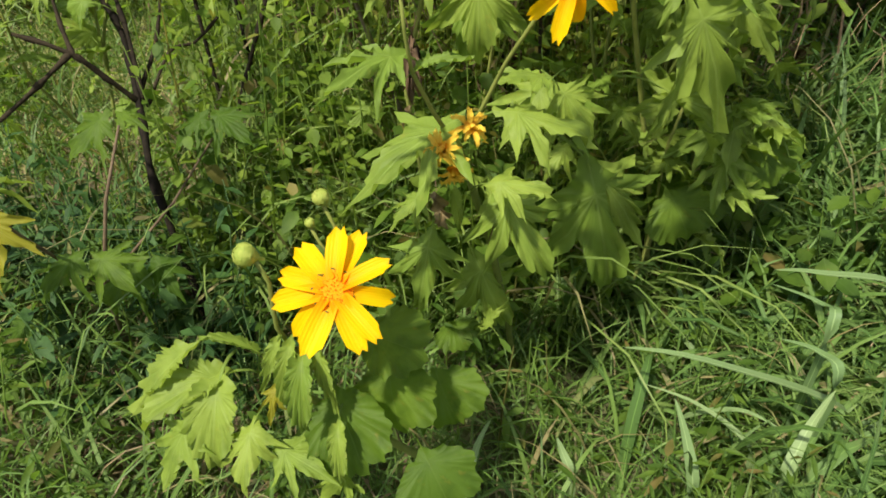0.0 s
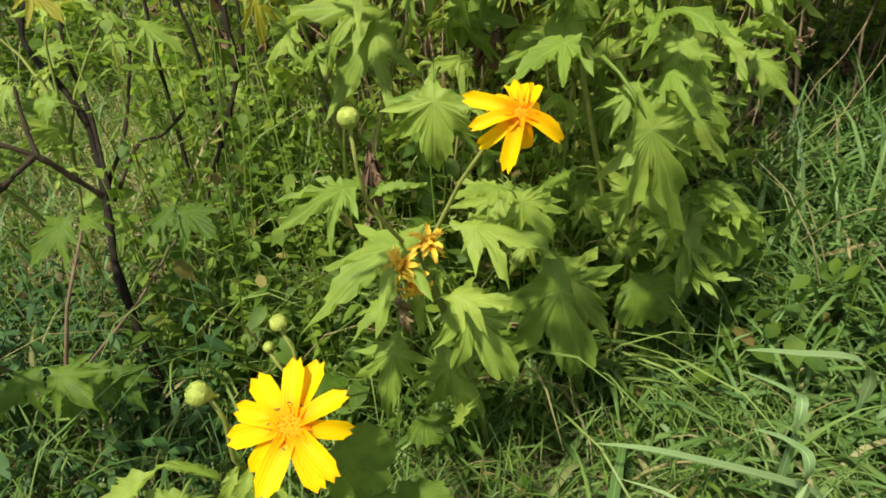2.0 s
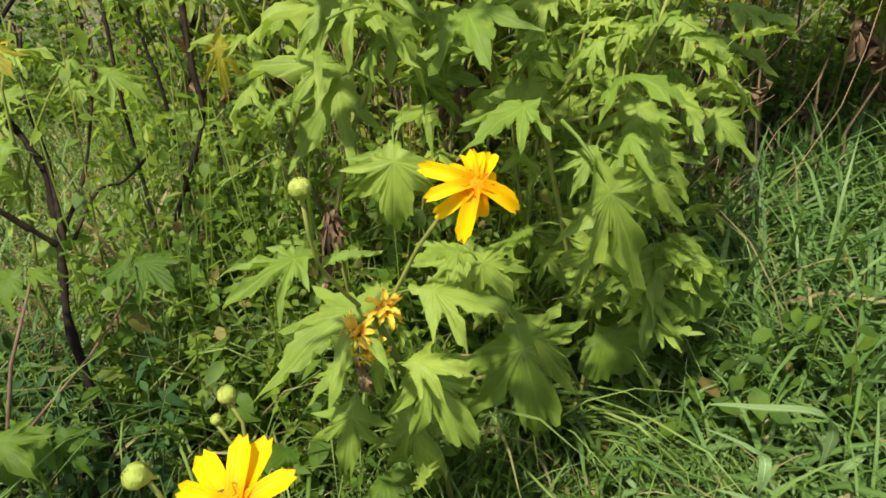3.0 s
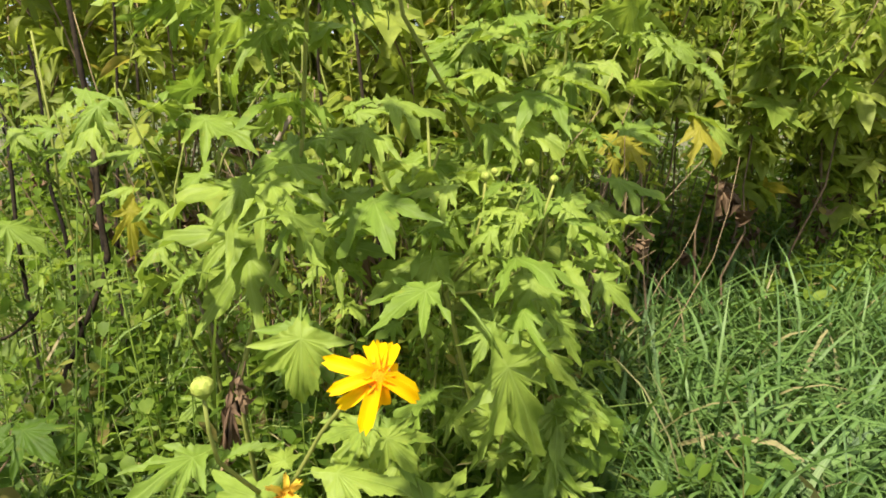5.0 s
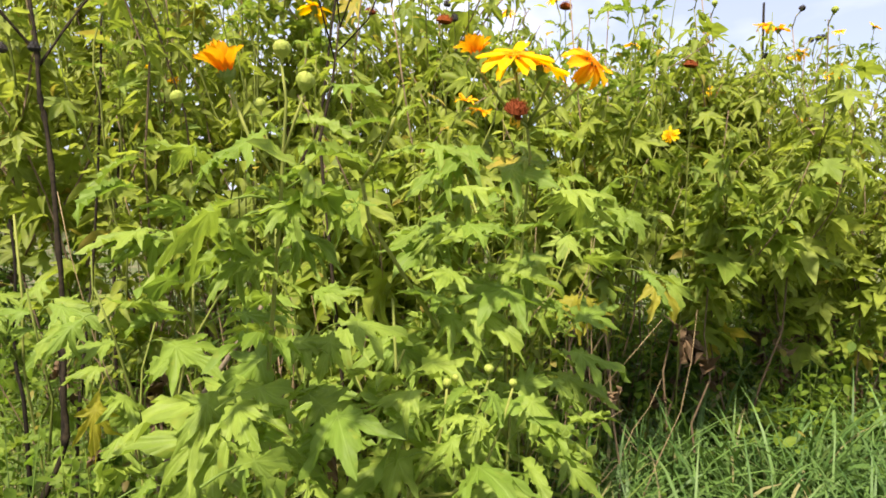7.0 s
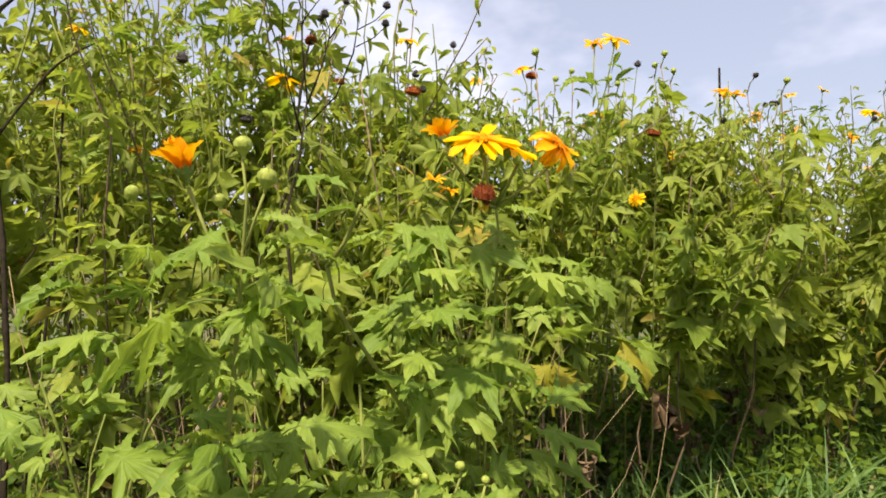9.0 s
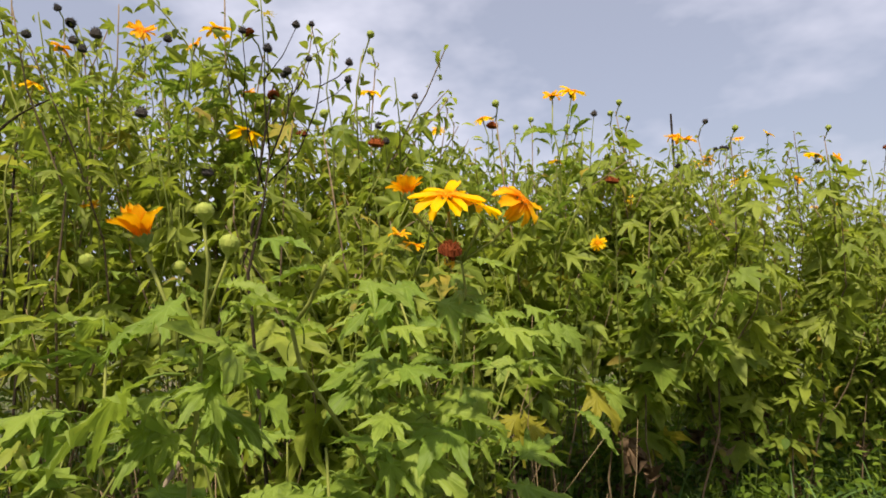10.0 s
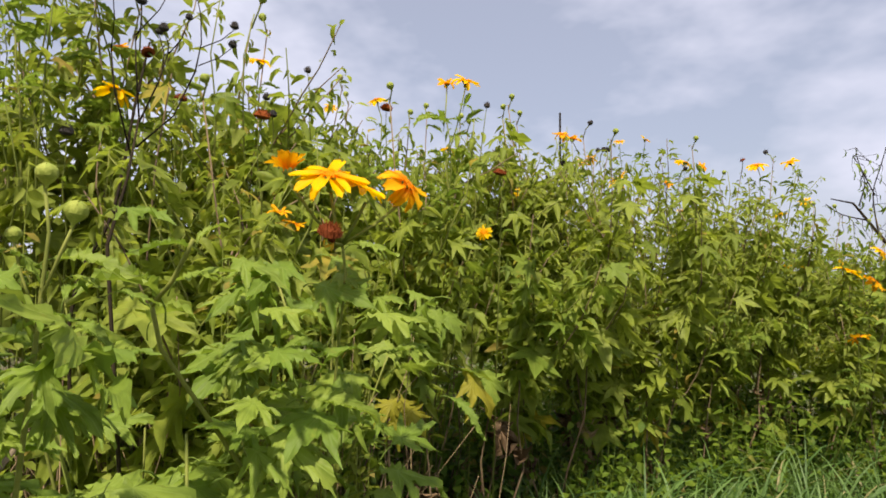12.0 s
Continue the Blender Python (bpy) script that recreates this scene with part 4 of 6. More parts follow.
def plant_edge():
    rng = np.random.default_rng(78)
    used = [False] * len(BUSHES)
    x = 1.15
    while x < 7:
        y = front(x) - .16 + rng.uniform(-.06, .1)
        k = int(rng.integers(3))
        if x < 1.75 or rng.uniform() < .3 and sum(used) > 3:
            k, y = 3, y + (.06 if x < 2.2 else -.1)
        elif not all(used):
            k = used.index(False)
        m = pose(x, y, gz(x, y) - .02, rng.uniform(-5, 5), rng.uniform(-5, 5), rng.uniform(0, 360))
        if used[k]:
            copy_thing(BUSHES[k], m @ Matrix.Scale(rng.uniform(.85, 1.1), 4))
        else:
            BUSHES[k].matrix_basis = m
            used[k] = True
        x += rng.uniform(.3, .45)


plant_rows()
plant_edge()


# ---- single stems that stand out ----
def seed_stem(at, foot, size, seed, me=None):
    """A thin stalk that ends in one seed head."""
    low = (foot[0], foot[1] + .05, gz(foot[0], foot[1]))
    ob = thing("seed_plant", low, "thin stalk ending in a dry seed head", "plant", "dry seed stems")
    stem(ob, [low] + list(sway(foot, at, 5, .05, seed)), [.0026, .0024, .0022, .0019, .0016, .0014], STEM, "stalk", 5)
    seed_head(ob, at, (.1, -.15, 1), size, me)
    rng = np.random.default_rng(seed)
    for i in range(3):
        q = np.array(foot) + (np.array(at) - np.array(foot)) * rng.uniform(.1, .7)
        b, tip, face = set_leaf(rng, q, rng.uniform(0, 6.28), rng.uniform(.04, .07), rng.uniform(-.3, .4))
        leaf(ob, b, tip, face, kind="lance")
    return ob


def flower_stem(at, size, kind, seed):
    """A flowering top: a stalk that rises out of the foliage with small narrow leaves and one flower."""
    rng = np.random.default_rng(seed)
    foot = np.array(at) + np.array((rng.normal() * .06, .05 + rng.normal() * .05, -rng.uniform(.35, .5)))
    low = np.array((foot[0] + .05, foot[1] + .3, gz(foot[0], foot[1])))
    ob = thing("flowering_plant", low, "green stem with narrow leaves topped by a %s flower" % ("bright yellow" if kind == "fresh" else "orange-yellow"), "plant", "flowering stems")
    line = sway(foot, np.array(at) - np.array((0, 0, .01)), 7, .08, seed)
    stem(ob, [low] + list(line), [.003, .003, .0028, .0026, .0024, .0022, .0022, .0024], STEM, "stalk", 6)
    flower(ob, at, (rng.normal() * .4, -.3 + rng.normal() * .35, .9), size, int(rng.integers(9, 13)), kind, rng.uniform(-.3, .35), seed)
    for i in range(17):
        q = line[0] + (line[-1] - line[0]) * rng.uniform(0, .85)
        b, tip, face = set_leaf(rng, q, i * 2.4 + rng.uniform(-.4, .4), rng.uniform(.05, .105), rng.uniform(-.4, .5))
        leaf(ob, b, tip, face, kind="lance" if rng.uniform() < .6 else "near")
    return ob


# ---- distance ----
def far_trees():
    """A belt of trees and hedges far behind, as loose clumps of large leaves."""
    rng = np.random.default_rng(5)
    s = Soup()
    for i in range(170):
        az = radians(rng.uniform(-75, 85))
        d = rng.uniform(26, 60)
        x, y = d * math.sin(az), d * math.cos(az)
        h = rng.uniform(1.6, 4.2)
        v, f = tube([(x, y, 0), (x + .1, y, h * .6)], [.12, .06], 5)
        s.add(v, f)
        for k in range(90):
            c = np.array((x, y, h * .55)) + rng.normal(size=3) * np.array((1.1, 1.1, h * .22))
            c[2] = max(.1, c[2])
            a, b = rng.normal(size=3), rng.normal(size=3)
            a, b = a / np.linalg.norm(a) * .22, b / np.linalg.norm(b) * .22
            s.add([c - a, c + b * .7, c + a, c - b * .7], [(0, 1, 2, 3)], [(-.3, .1), (0, .3), (.3, .6), (0, .9)])
    return tagged(new("far_trees", s.mesh("far_trees", WEED)), "belt of dark green trees far behind the thicket", "trees", kind="stuff")


far_trees()


def dry_stalks():
    """Many thin brown stems inside the thicket."""
    rng = np.random.default_rng(9)
    s = Soup()
    for i in range(900):
        x = rng.uniform(-.3, 5.5) if i % 2 else rng.uniform(-.2, 1.6)
        if x > .85 and rng.uniform() < .72:
            continue
        y = front(x) + (rng.uniform(.5, 1.6) if x > .85 else rng.uniform(.1, 1.5))
        h = rng.uniform(.5, 1.15)
        top = (x + rng.normal() * .2, y + rng.normal() * .15, gz(x, y) + h)
        v, f = tube(sway((x, y, gz(x, y) - .02), top, 4, .06, i), [.004, .002], 4)
        s.add(v, f)
    return tagged(new("dry_stalks", s.mesh("dry_stalks", STEM_BROWN)), "thin brown dry stems crowded inside the thicket", "stalks", kind="stuff")


dry_stalks()


def tan_stalks():
    """Thin tan stems at the thicket's face, some leaning."""
    rng = np.random.default_rng(19)
    s = Soup()
    for i in range(130):
        x = rng.uniform(-.35, .95)
        y = front(x) + rng.uniform(-.2, .6)
        h = rng.uniform(.5, 1.35)
        foot = np.array((x, y, gz(x, y) - .02))
        top = foot + np.array((rng.normal() * .32, rng.normal() * .15, h))
        line = sway(foot, top, 7, .1, i)
        v, f = tube(line, [.0025, .0011], 4)
        s.add(v, f)
        q = line[int(rng.integers(2, 5))]
        e = q + np.array((rng.normal() * .12, rng.normal() * .1, rng.uniform(.08, .3)))
        v, f = tube(sway(q, e, 3, .1, i * 7), [.0018, .0009], 3)
        s.add(v, f)
    return tagged(new("tan_stalks", s.mesh("tan_stalks", STEM_TAN)), "thin tan dry stems with side twigs among the leaves", "stalks", kind="stuff")


tan_stalks()


def scatter(plant, line, count, size, seed, low=.25, spread=.05):
    """Leaves of a near plant along a line, each its own part."""
    rng = np.random.default_rng(seed)
    line = [np.array(q, float) for q in line]
    for i in range(count):
        t = (low + (1 - low) * rng.uniform()) * (len(line) - 1)
        k = min(int(t), len(line) - 2)
        q = line[k] + (line[k + 1] - line[k]) * (t - k) + rng.normal(size=3) * np.array((spread, spread, .02))
        b, tip, face = set_leaf(rng, q, rng.uniform(0, 6.28), rng.uniform(*size), rng.uniform(-.15, .85))
        leaf(plant, b, tip, face, kind="near" if rng.uniform() < .9 else "lance")


def young_plant(foot, top, count, size, seed, low=.2, label="leafy young sunflower plant without flowers"):
    """A plant without flowers whose leaves are parts of their own."""
    plant = thing("sunflower_plant", (foot[0], foot[1], gz(foot[0], foot[1])), label, "plant", GROUP)
    line = sway((foot[0], foot[1], gz(foot[0], foot[1]) - .02), top, 7, .06, seed)
    stem(plant, line, [.0045, .0025], STEM, seed=seed)
    rng = np.random.default_rng(seed)
    side = []
    for k in range(3):
        q = line[2 + k]
        az = k * 2.3 + seed
        e = q + np.array((math.cos(az) * .16, math.sin(az) * .16, (top[2] - q[2]) * .7 + .05))
        side.append(sway(q, e, 5, .1, seed + k))
        stem(plant, side[-1], [.004, .002], STEM, "branch", 5)
    scatter(plant, line, count // 2, size, seed, low)
    for k, ln in enumerate(side):
        scatter(plant, ln, count // 6, size, seed + 9 + k, .2, .03)
    return plant


# ---- the two nearest plants ----
plant_a = thing("sunflower_plant", (0.12, 0.95, 0.0), "leafy sunflower plant with an open yellow flower and a bud", "plant", GROUP)
stem(plant_a, [(0.12, 0.95, -0.02), (0.1, 0.9, 0.2), (0.07, 0.82, 0.42), (0.033, 0.74, 0.605)], [0.007, 0.006, 0.006, 0.005], STEM)
stem(plant_a, [(0.038, 0.74, 0.609), (0.061, 0.735, 0.648), (0.09, 0.71, 0.712), (0.123, 0.68, 0.769), (0.147, 0.672, 0.79)], [0.0028, 0.0026, 0.0023, 0.0024, 0.0042], STEM, "flower_stalk")
stem(plant_a, [(0.031, 0.74, 0.605), (0.009, 0.7, 0.662), (-0.005, 0.65, 0.723), (-0.007, 0.635, 0.764), (-0.008, 0.632, 0.802)], [0.003, 0.0027, 0.0023, 0.002, 0.002], STEM, "bud_stalk")
flower(plant_a, (0.151, 0.66, 0.800), (0.2, -0.74, 0.58), 0.116, 12, "curly", 0.0, 7, "open yellow flower seen from the side, petals drooping")
bud(plant_a, (-0.008, 0.631, 0.813), (-0.05, -0.1, 1), 0.023, 0, "round pale green flower bud")
flower(plant_a, (0.02, 0.69, 0.62), (-0.3, -0.8, 0.5), 0.062, 13, "dry", 1.5, 3, "withered orange flower with shrivelled petals", disc=DISC_MESH)
flower(plant_a, (0.028, 0.7, 0.592), (0.1, -0.7, -0.5), 0.056, 11, "dry", 1.4, 5, "withered orange flower with shrivelled petals", disc=DISC_MESH)
flower(plant_a, (0.049, 0.7, 0.641), (0.3, -0.5, 0.8), 0.06, 13, "dry", 1.45, 4, "withered orange flower with shrivelled petals", disc=DISC_MESH)
leaf(plant_a, (0.044, 0.735, 0.644), (-0.1, 0.64, 0.562), (-0.15,-0.35,0.9), pick=0)
leaf(plant_a, (-0.007, 0.645, 0.74), (-0.075, 0.57, 0.726), (0.1,-0.3,0.95), pick=2, width=0.8)
leaf(plant_a, (-0.005, 0.65, 0.722), (0.058, 0.66, 0.734), (-0.1, -0.3, 0.95), kind="lance")
leaf(plant_a, (0.075, 0.73, 0.649), (0.2, 0.72, 0.604), (-0.1, -0.3, 0.95), pick=6)
leaf(plant_a, (0.074, 0.73, 0.565), (0.147, 0.71, 0.42), (0, -0.75, 0.6), pick=4)
leaf(plant_a, (0.066, 0.74, 0.547), (0.103, 0.69, 0.489), (0, -0.75, 0.6), pick=8, width=0.8)
leaf(plant_a, (0.21, 0.88, 0.529), (0.262, 0.9, 0.273), (0, -0.75, 0.6), pick=1)
leaf(plant_a, (0.206, 0.88, 0.525), (0.32, 0.9, 0.347), (0, -0.75, 0.6), pick=8)
leaf(plant_a, (-0.008, 0.77, 0.473), (-0.032, 0.73, 0.345), (0, -0.75, 0.6), pick=6)
leaf(plant_a, (0.039, 0.86, 0.382), (0.095, 0.87, 0.208), (0, -0.75, 0.6), pick=4)
leaf(plant_a, (0.025, 0.76, 0.541), (0.032, 0.74, 0.483), (0, -0.75, 0.6), kind="lance")
leaf(plant_a, (0.059, 0.86, 0.794), (0.059, 0.86, 0.666), (0, -0.75, 0.6), pick=9)
leaf(plant_a, (0.148, 0.78, 0.67), (0.077, 0.74, 0.681), (-0.1, -0.3, 0.95), pick=5)
leaf(plant_a, (0.152, 0.8, 0.661), (0.207, 0.8, 0.585), (0, -0.75, 0.6), pick=3)
leaf(plant_a, (0.301, 0.83, 0.769), (0.384, 0.86, 0.565), (0, -0.75, 0.6), pick=2, width=1.1)
leaf(plant_a, (0.342, 0.86, 0.757), (0.461, 0.9, 0.637), (0, -0.75, 0.6), pick=8)
leaf(plant_a, (0.298, 0.92, 0.62), (0.401, 0.95, 0.475), (0.5,-0.6,0.4), kind="lance")
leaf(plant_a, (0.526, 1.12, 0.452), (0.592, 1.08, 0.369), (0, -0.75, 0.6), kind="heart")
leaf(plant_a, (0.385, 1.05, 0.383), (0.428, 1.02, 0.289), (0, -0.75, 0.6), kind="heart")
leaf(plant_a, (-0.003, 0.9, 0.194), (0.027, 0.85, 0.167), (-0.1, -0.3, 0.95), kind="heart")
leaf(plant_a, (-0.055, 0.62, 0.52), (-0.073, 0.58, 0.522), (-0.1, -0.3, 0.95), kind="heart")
leaf(plant_a, (-0.029, 0.8, 0.634), (-0.043, 0.8, 0.606), (0, -0.75, 0.6), kind="lance_dead")
leaf(plant_a, (-0.021, 0.82, 0.728), (-0.024, 0.8, 0.634), (0, -0.75, 0.6), kind="lance_dead", width=0.45, label="brown withered leaf hanging folded")
leaf(plant_a, (-0.003, 0.8, 0.514), (0.006, 0.78, 0.46), (0, -0.75, 0.6), kind="lance_dead")
leaf(plant_a, (0.071, 0.82, 0.489), (0.093, 0.8, 0.423), (0, -0.75, 0.6), kind="lance_dead")
plant_f = thing("sunflower_plant", (-0.03, 0.62, 0.0), "low sunflower plant with one broad upturned yellow flower and buds", "plant", GROUP)
stem(plant_f, [(-0.03, 0.62, -0.02), (-0.03, 0.6, 0.2), (-0.152, 0.555, 0.364), (-0.116, 0.53, 0.476), (-0.075, 0.515, 0.545)], [0.007, 0.006, 0.005, 0.0045, 0.005], STEM)
stem(plant_f, [(-0.141, 0.54, 0.442), (-0.149, 0.52, 0.5), (-0.143, 0.515, 0.561), (-0.149, 0.512, 0.588)], [0.003, 0.0026, 0.0024, 0.0026], STEM, "bud_stalk")
stem(plant_f, [(-0.128, 0.56, 0.432), (-0.096, 0.6, 0.53), (-0.096, 0.605, 0.571), (-0.105, 0.606, 0.597)], [0.003, 0.0025, 0.002, 0.0022], STEM, "bud_stalk")
stem(plant_f, [(-0.097, 0.6, 0.523), (-0.116, 0.605, 0.55), (-0.123, 0.606, 0.569)], [0.002, 0.0018, 0.002], STEM, "bud_stalk")
flower(plant_f, (-0.077, 0.508, 0.556), (-0.02, -0.66, 0.75), 0.138, 11, "fresh", 0.05, 23, "broad open yellow flower with an orange middle")
bud(plant_f, (-0.158, 0.511, 0.596), (-0.6, -0.3, 0.4), 0.026, 1, "round pale green flower bud")
bud(plant_f, (-0.106, 0.606, 0.606), (-0.3, -0.2, 0.9), 0.021, 2, "small round green flower bud")
bud(plant_f, (-0.123, 0.606, 0.575), (-0.5, -0.2, 0.7), 0.013, 0, "tiny green flower bud")
leaf(plant_f, (-0.19, 0.56, 0.421), (-0.269, 0.56, 0.444), (-0.1, -0.3, 0.95), kind="lance", width=0.5)
leaf(plant_f, (-0.264, 0.56, 0.445), (-0.342, 0.5, 0.379), (-0.5,-0.5,0.7), kind="lance", width=2.1)
leaf(plant_f, (-0.223, 0.55, 0.409), (-0.32, 0.49, 0.37), (-0.1, -0.3, 0.95), kind="lance", width=1.8)
leaf(plant_f, (-0.233, 0.54, 0.423), (-0.236, 0.48, 0.321), (0, -0.75, 0.6), kind="lance", width=1.8)
leaf(plant_f, (-0.26, 0.5, 0.388), (-0.296, 0.45, 0.317), (-0.1, -0.3, 0.95), pick=5)
leaf(plant_f, (-0.187, 0.5, 0.39), (-0.192, 0.44, 0.323), (-0.1, -0.3, 0.95), pick=4)
leaf(plant_f, (-0.175, 0.49, 0.355), (-0.089, 0.45, 0.336), (-0.1, -0.3, 0.95), pick=7)
leaf(plant_f, (-0.146, 0.525, 0.492), (-0.176, 0.5, 0.421), (0, -0.75, 0.6), kind="lance", width=1.2)
leaf(plant_f, (-0.134, 0.525, 0.489), (-0.147, 0.495, 0.414), (0, -0.75, 0.6), kind="lance", width=1.1)
leaf(plant_f, (-0.122, 0.52, 0.481), (-0.123, 0.48, 0.387), (0, -0.75, 0.6), kind="lance", width=1.0)
leaf(plant_f, (-0.113, 0.525, 0.48), (-0.091, 0.49, 0.399), (0, -0.75, 0.6), kind="lance", width=1.1)
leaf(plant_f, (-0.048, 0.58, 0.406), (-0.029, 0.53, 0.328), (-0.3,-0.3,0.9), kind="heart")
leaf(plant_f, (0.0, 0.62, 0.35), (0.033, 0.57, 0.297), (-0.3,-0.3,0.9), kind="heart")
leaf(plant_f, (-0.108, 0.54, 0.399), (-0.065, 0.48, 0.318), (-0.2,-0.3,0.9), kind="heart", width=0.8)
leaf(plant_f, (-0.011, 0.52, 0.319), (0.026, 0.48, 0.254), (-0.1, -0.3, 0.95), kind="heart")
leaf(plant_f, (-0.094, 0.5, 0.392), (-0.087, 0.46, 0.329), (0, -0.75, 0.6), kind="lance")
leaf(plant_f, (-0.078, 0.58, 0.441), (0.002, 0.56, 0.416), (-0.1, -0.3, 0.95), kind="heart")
leaf(plant_f, (-0.179, 0.55, 0.392), (-0.187, 0.52, 0.348), (0, -0.75, 0.6), kind="near_yellow", pick=2, width=0.8, label="yellow-brown withering leaf")
leaf(plant_f, (-0.177, 0.56, 0.368), (-0.166, 0.55, 0.334), (0, -0.75, 0.6), kind="near_dead")
leaf(plant_f, (-0.095, 0.5, 0.29), (-0.118, 0.44, 0.311), (-0.1, -0.3, 0.95), pick=3)

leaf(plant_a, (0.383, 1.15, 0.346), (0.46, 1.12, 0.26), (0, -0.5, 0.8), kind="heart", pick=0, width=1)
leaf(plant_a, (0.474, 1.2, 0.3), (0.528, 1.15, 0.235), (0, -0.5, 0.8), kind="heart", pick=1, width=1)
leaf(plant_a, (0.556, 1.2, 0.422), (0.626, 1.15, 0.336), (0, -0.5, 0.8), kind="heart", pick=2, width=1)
leaf(plant_a, (0.204, 1.0, 0.496), (0.157, 0.96, 0.434), (0, -0.5, 0.8), kind="near", pick=4, width=1)
leaf(plant_a, (0.276, 1.05, 0.544), (0.315, 1.0, 0.484), (0, -0.5, 0.8), kind="near", pick=6, width=1)
plant_g = thing("sunflower_plant", (-0.62, 0.88, 0.14), "low sunflower plant with lobed leaves darkened in colour for shade and a yellowing one", "plant", GROUP)
stem(plant_g, [(-0.62, 0.88, 0.12), (-0.60, 0.86, 0.3), (-0.55, 0.88, 0.46), (-0.53, 0.95, 0.56)], [0.005, 0.004, 0.003, 0.002], STEM_BROWN)
stem(plant_g, [(-0.60, 0.86, 0.3), (-0.50, 0.98, 0.40), (-0.44, 1.1, 0.49)], [0.003, 0.0024, 0.0018], STEM_BROWN, "branch")
stem(plant_g, [(-0.61, 0.87, 0.2), (-0.55, 0.8, 0.34), (-0.50, 0.76, 0.42)], [0.003, 0.0024, 0.0018], STEM_BROWN, "branch")
stem(plant_g, [(-0.60, 0.86, 0.3), (-0.55, 0.7, 0.5), (-0.47, 0.57, 0.63)], [0.003, 0.0024, 0.0018], STEM_BROWN, "branch")
# These nine take the dark copy, shade painted into their green.
leaf(plant_g, (-0.562, 0.99, 0.572), (-0.632, 0.93, 0.493), (0, -0.5, 0.8), kind="near_shaded", pick=3, width=1)
leaf(plant_g, (-0.554, 0.99, 0.567), (-0.482, 0.95, 0.547), (0, -0.5, 0.8), kind="near_shaded", pick=6, width=0.8)
leaf(plant_g, (-0.456, 1.12, 0.522), (-0.529, 1.06, 0.447), (0, -0.5, 0.8), kind="near_shaded", pick=0, width=1)
leaf(plant_g, (-0.451, 1.12, 0.522), (-0.36, 1.06, 0.472), (0, -0.5, 0.8), kind="near_shaded", pick=5, width=1)
leaf(plant_g, (-0.504, 0.74, 0.457), (-0.549, 0.68, 0.402), (0, -0.5, 0.8), kind="near_shaded", pick=1, width=1)
leaf(plant_g, (-0.494, 0.74, 0.453), (-0.418, 0.7, 0.402), (0, -0.5, 0.8), kind="near_shaded", pick=3, width=1)
leaf(plant_g, (-0.449, 0.8, 0.408), (-0.396, 0.76, 0.34), (0, -0.5, 0.8), kind="near_shaded", pick=7, width=1)
leaf(plant_g, (-0.456, 0.8, 0.413), (-0.519, 0.76, 0.317), (0, -0.5, 0.8), kind="near_shaded", pick=9, width=1)
leaf(plant_g, (-0.677, 0.78, 0.3), (-0.727, 0.74, 0.237), (0, -0.5, 0.8), kind="near_shaded", pick=2, width=1)
leaf(plant_g, (-0.452, 0.57, 0.628), (-0.442, 0.53, 0.535), (0.25, -0.8, 0.5), kind="near_yellow", pick=3, width=0.95, label="yellow ageing lobed leaf")
leaf(plant_g, (-0.56, 0.62, 0.62), (-0.66, 0.58, 0.56), (-0.1, -0.3, 0.95), pick=2)
leaf(plant_g, (-0.60, 0.66, 0.58), (-0.72, 0.74, 0.52), (-0.2, 0, 0.95), pick=7)
leaf(plant_g, (-0.58, 0.64, 0.60), (-0.55, 0.76, 0.55), (0, 0.2, 0.95), pick=8)


# ---- the middle plants ----
plant_b = thing("sunflower_plant", (-0.02, 1.12, 0.0), "tall sunflower plant with an orange flower and green buds", "plant", GROUP)
stem(plant_b, [(-0.02, 1.12, -0.02), (-0.079, 1.1, 0.574), (-0.024, 1.06, 0.748), (0.029, 1.02, 0.857), (0.058, 0.97, 0.969), (0.083, 0.88, 1.177), (0.092, 0.85, 1.276), (0.097, 0.842, 1.344), (0.091, 0.84, 1.395)], [0.005, 0.0046, 0.0042, 0.0038, 0.0034, 0.0028, 0.0024, 0.0018, 0.0016], STEM)
stem(plant_b, [(0.092, 0.85, 1.276), (0.108, 0.842, 1.324), (0.119, 0.84, 1.355)], [0.0019, 0.0017, 0.0015], STEM, "bud_stalk")
stem(plant_b, [(0.088, 0.86, 1.242), (0.052, 0.862, 1.298), (0.03, 0.861, 1.356)], [0.0021, 0.002, 0.0024], STEM, "flower_stalk")
stem(plant_b, [(0.088, 0.86, 1.256), (0.072, 0.87, 1.299), (0.063, 0.87, 1.337)], [0.0018, 0.0016, 0.0014], STEM, "bud_stalk")
flower(plant_b, (0.026, 0.858, 1.377), (-0.25, -0.1, 0.95), 0.092, 11, "old", 1.3, 31, "orange-yellow flower with upright petals over a green cup")
bud(plant_b, (0.12, 0.838, 1.367), (0.2, -0.1, 1), 0.025, 0, "round pale green flower bud")
bud(plant_b, (0.093, 0.838, 1.404), (0, -0.1, 1), 0.023, 1, "round pale green flower bud")
bud(plant_b, (0.063, 0.87, 1.343), (-0.1, -0.1, 1), 0.017, 2, "small round green flower bud")
bud(plant_b, (-0.04, 0.9, 1.353), (-0.2, -0.1, 1), 0.019, 2, "small round green flower bud")
leaf(plant_b, (-0.01, 1.07, 0.851), (-0.128, 1.04, 0.691), (0, -0.75, 0.6), pick=0, width=1.15)
leaf(plant_b, (-0.015, 1.07, 0.845), (-0.184, 1.06, 0.842), (0,-0.6,0.75), pick=6)
leaf(plant_b, (0.028, 0.98, 0.941), (-0.123, 0.93, 0.9), (-0.1, -0.3, 0.95), pick=1)
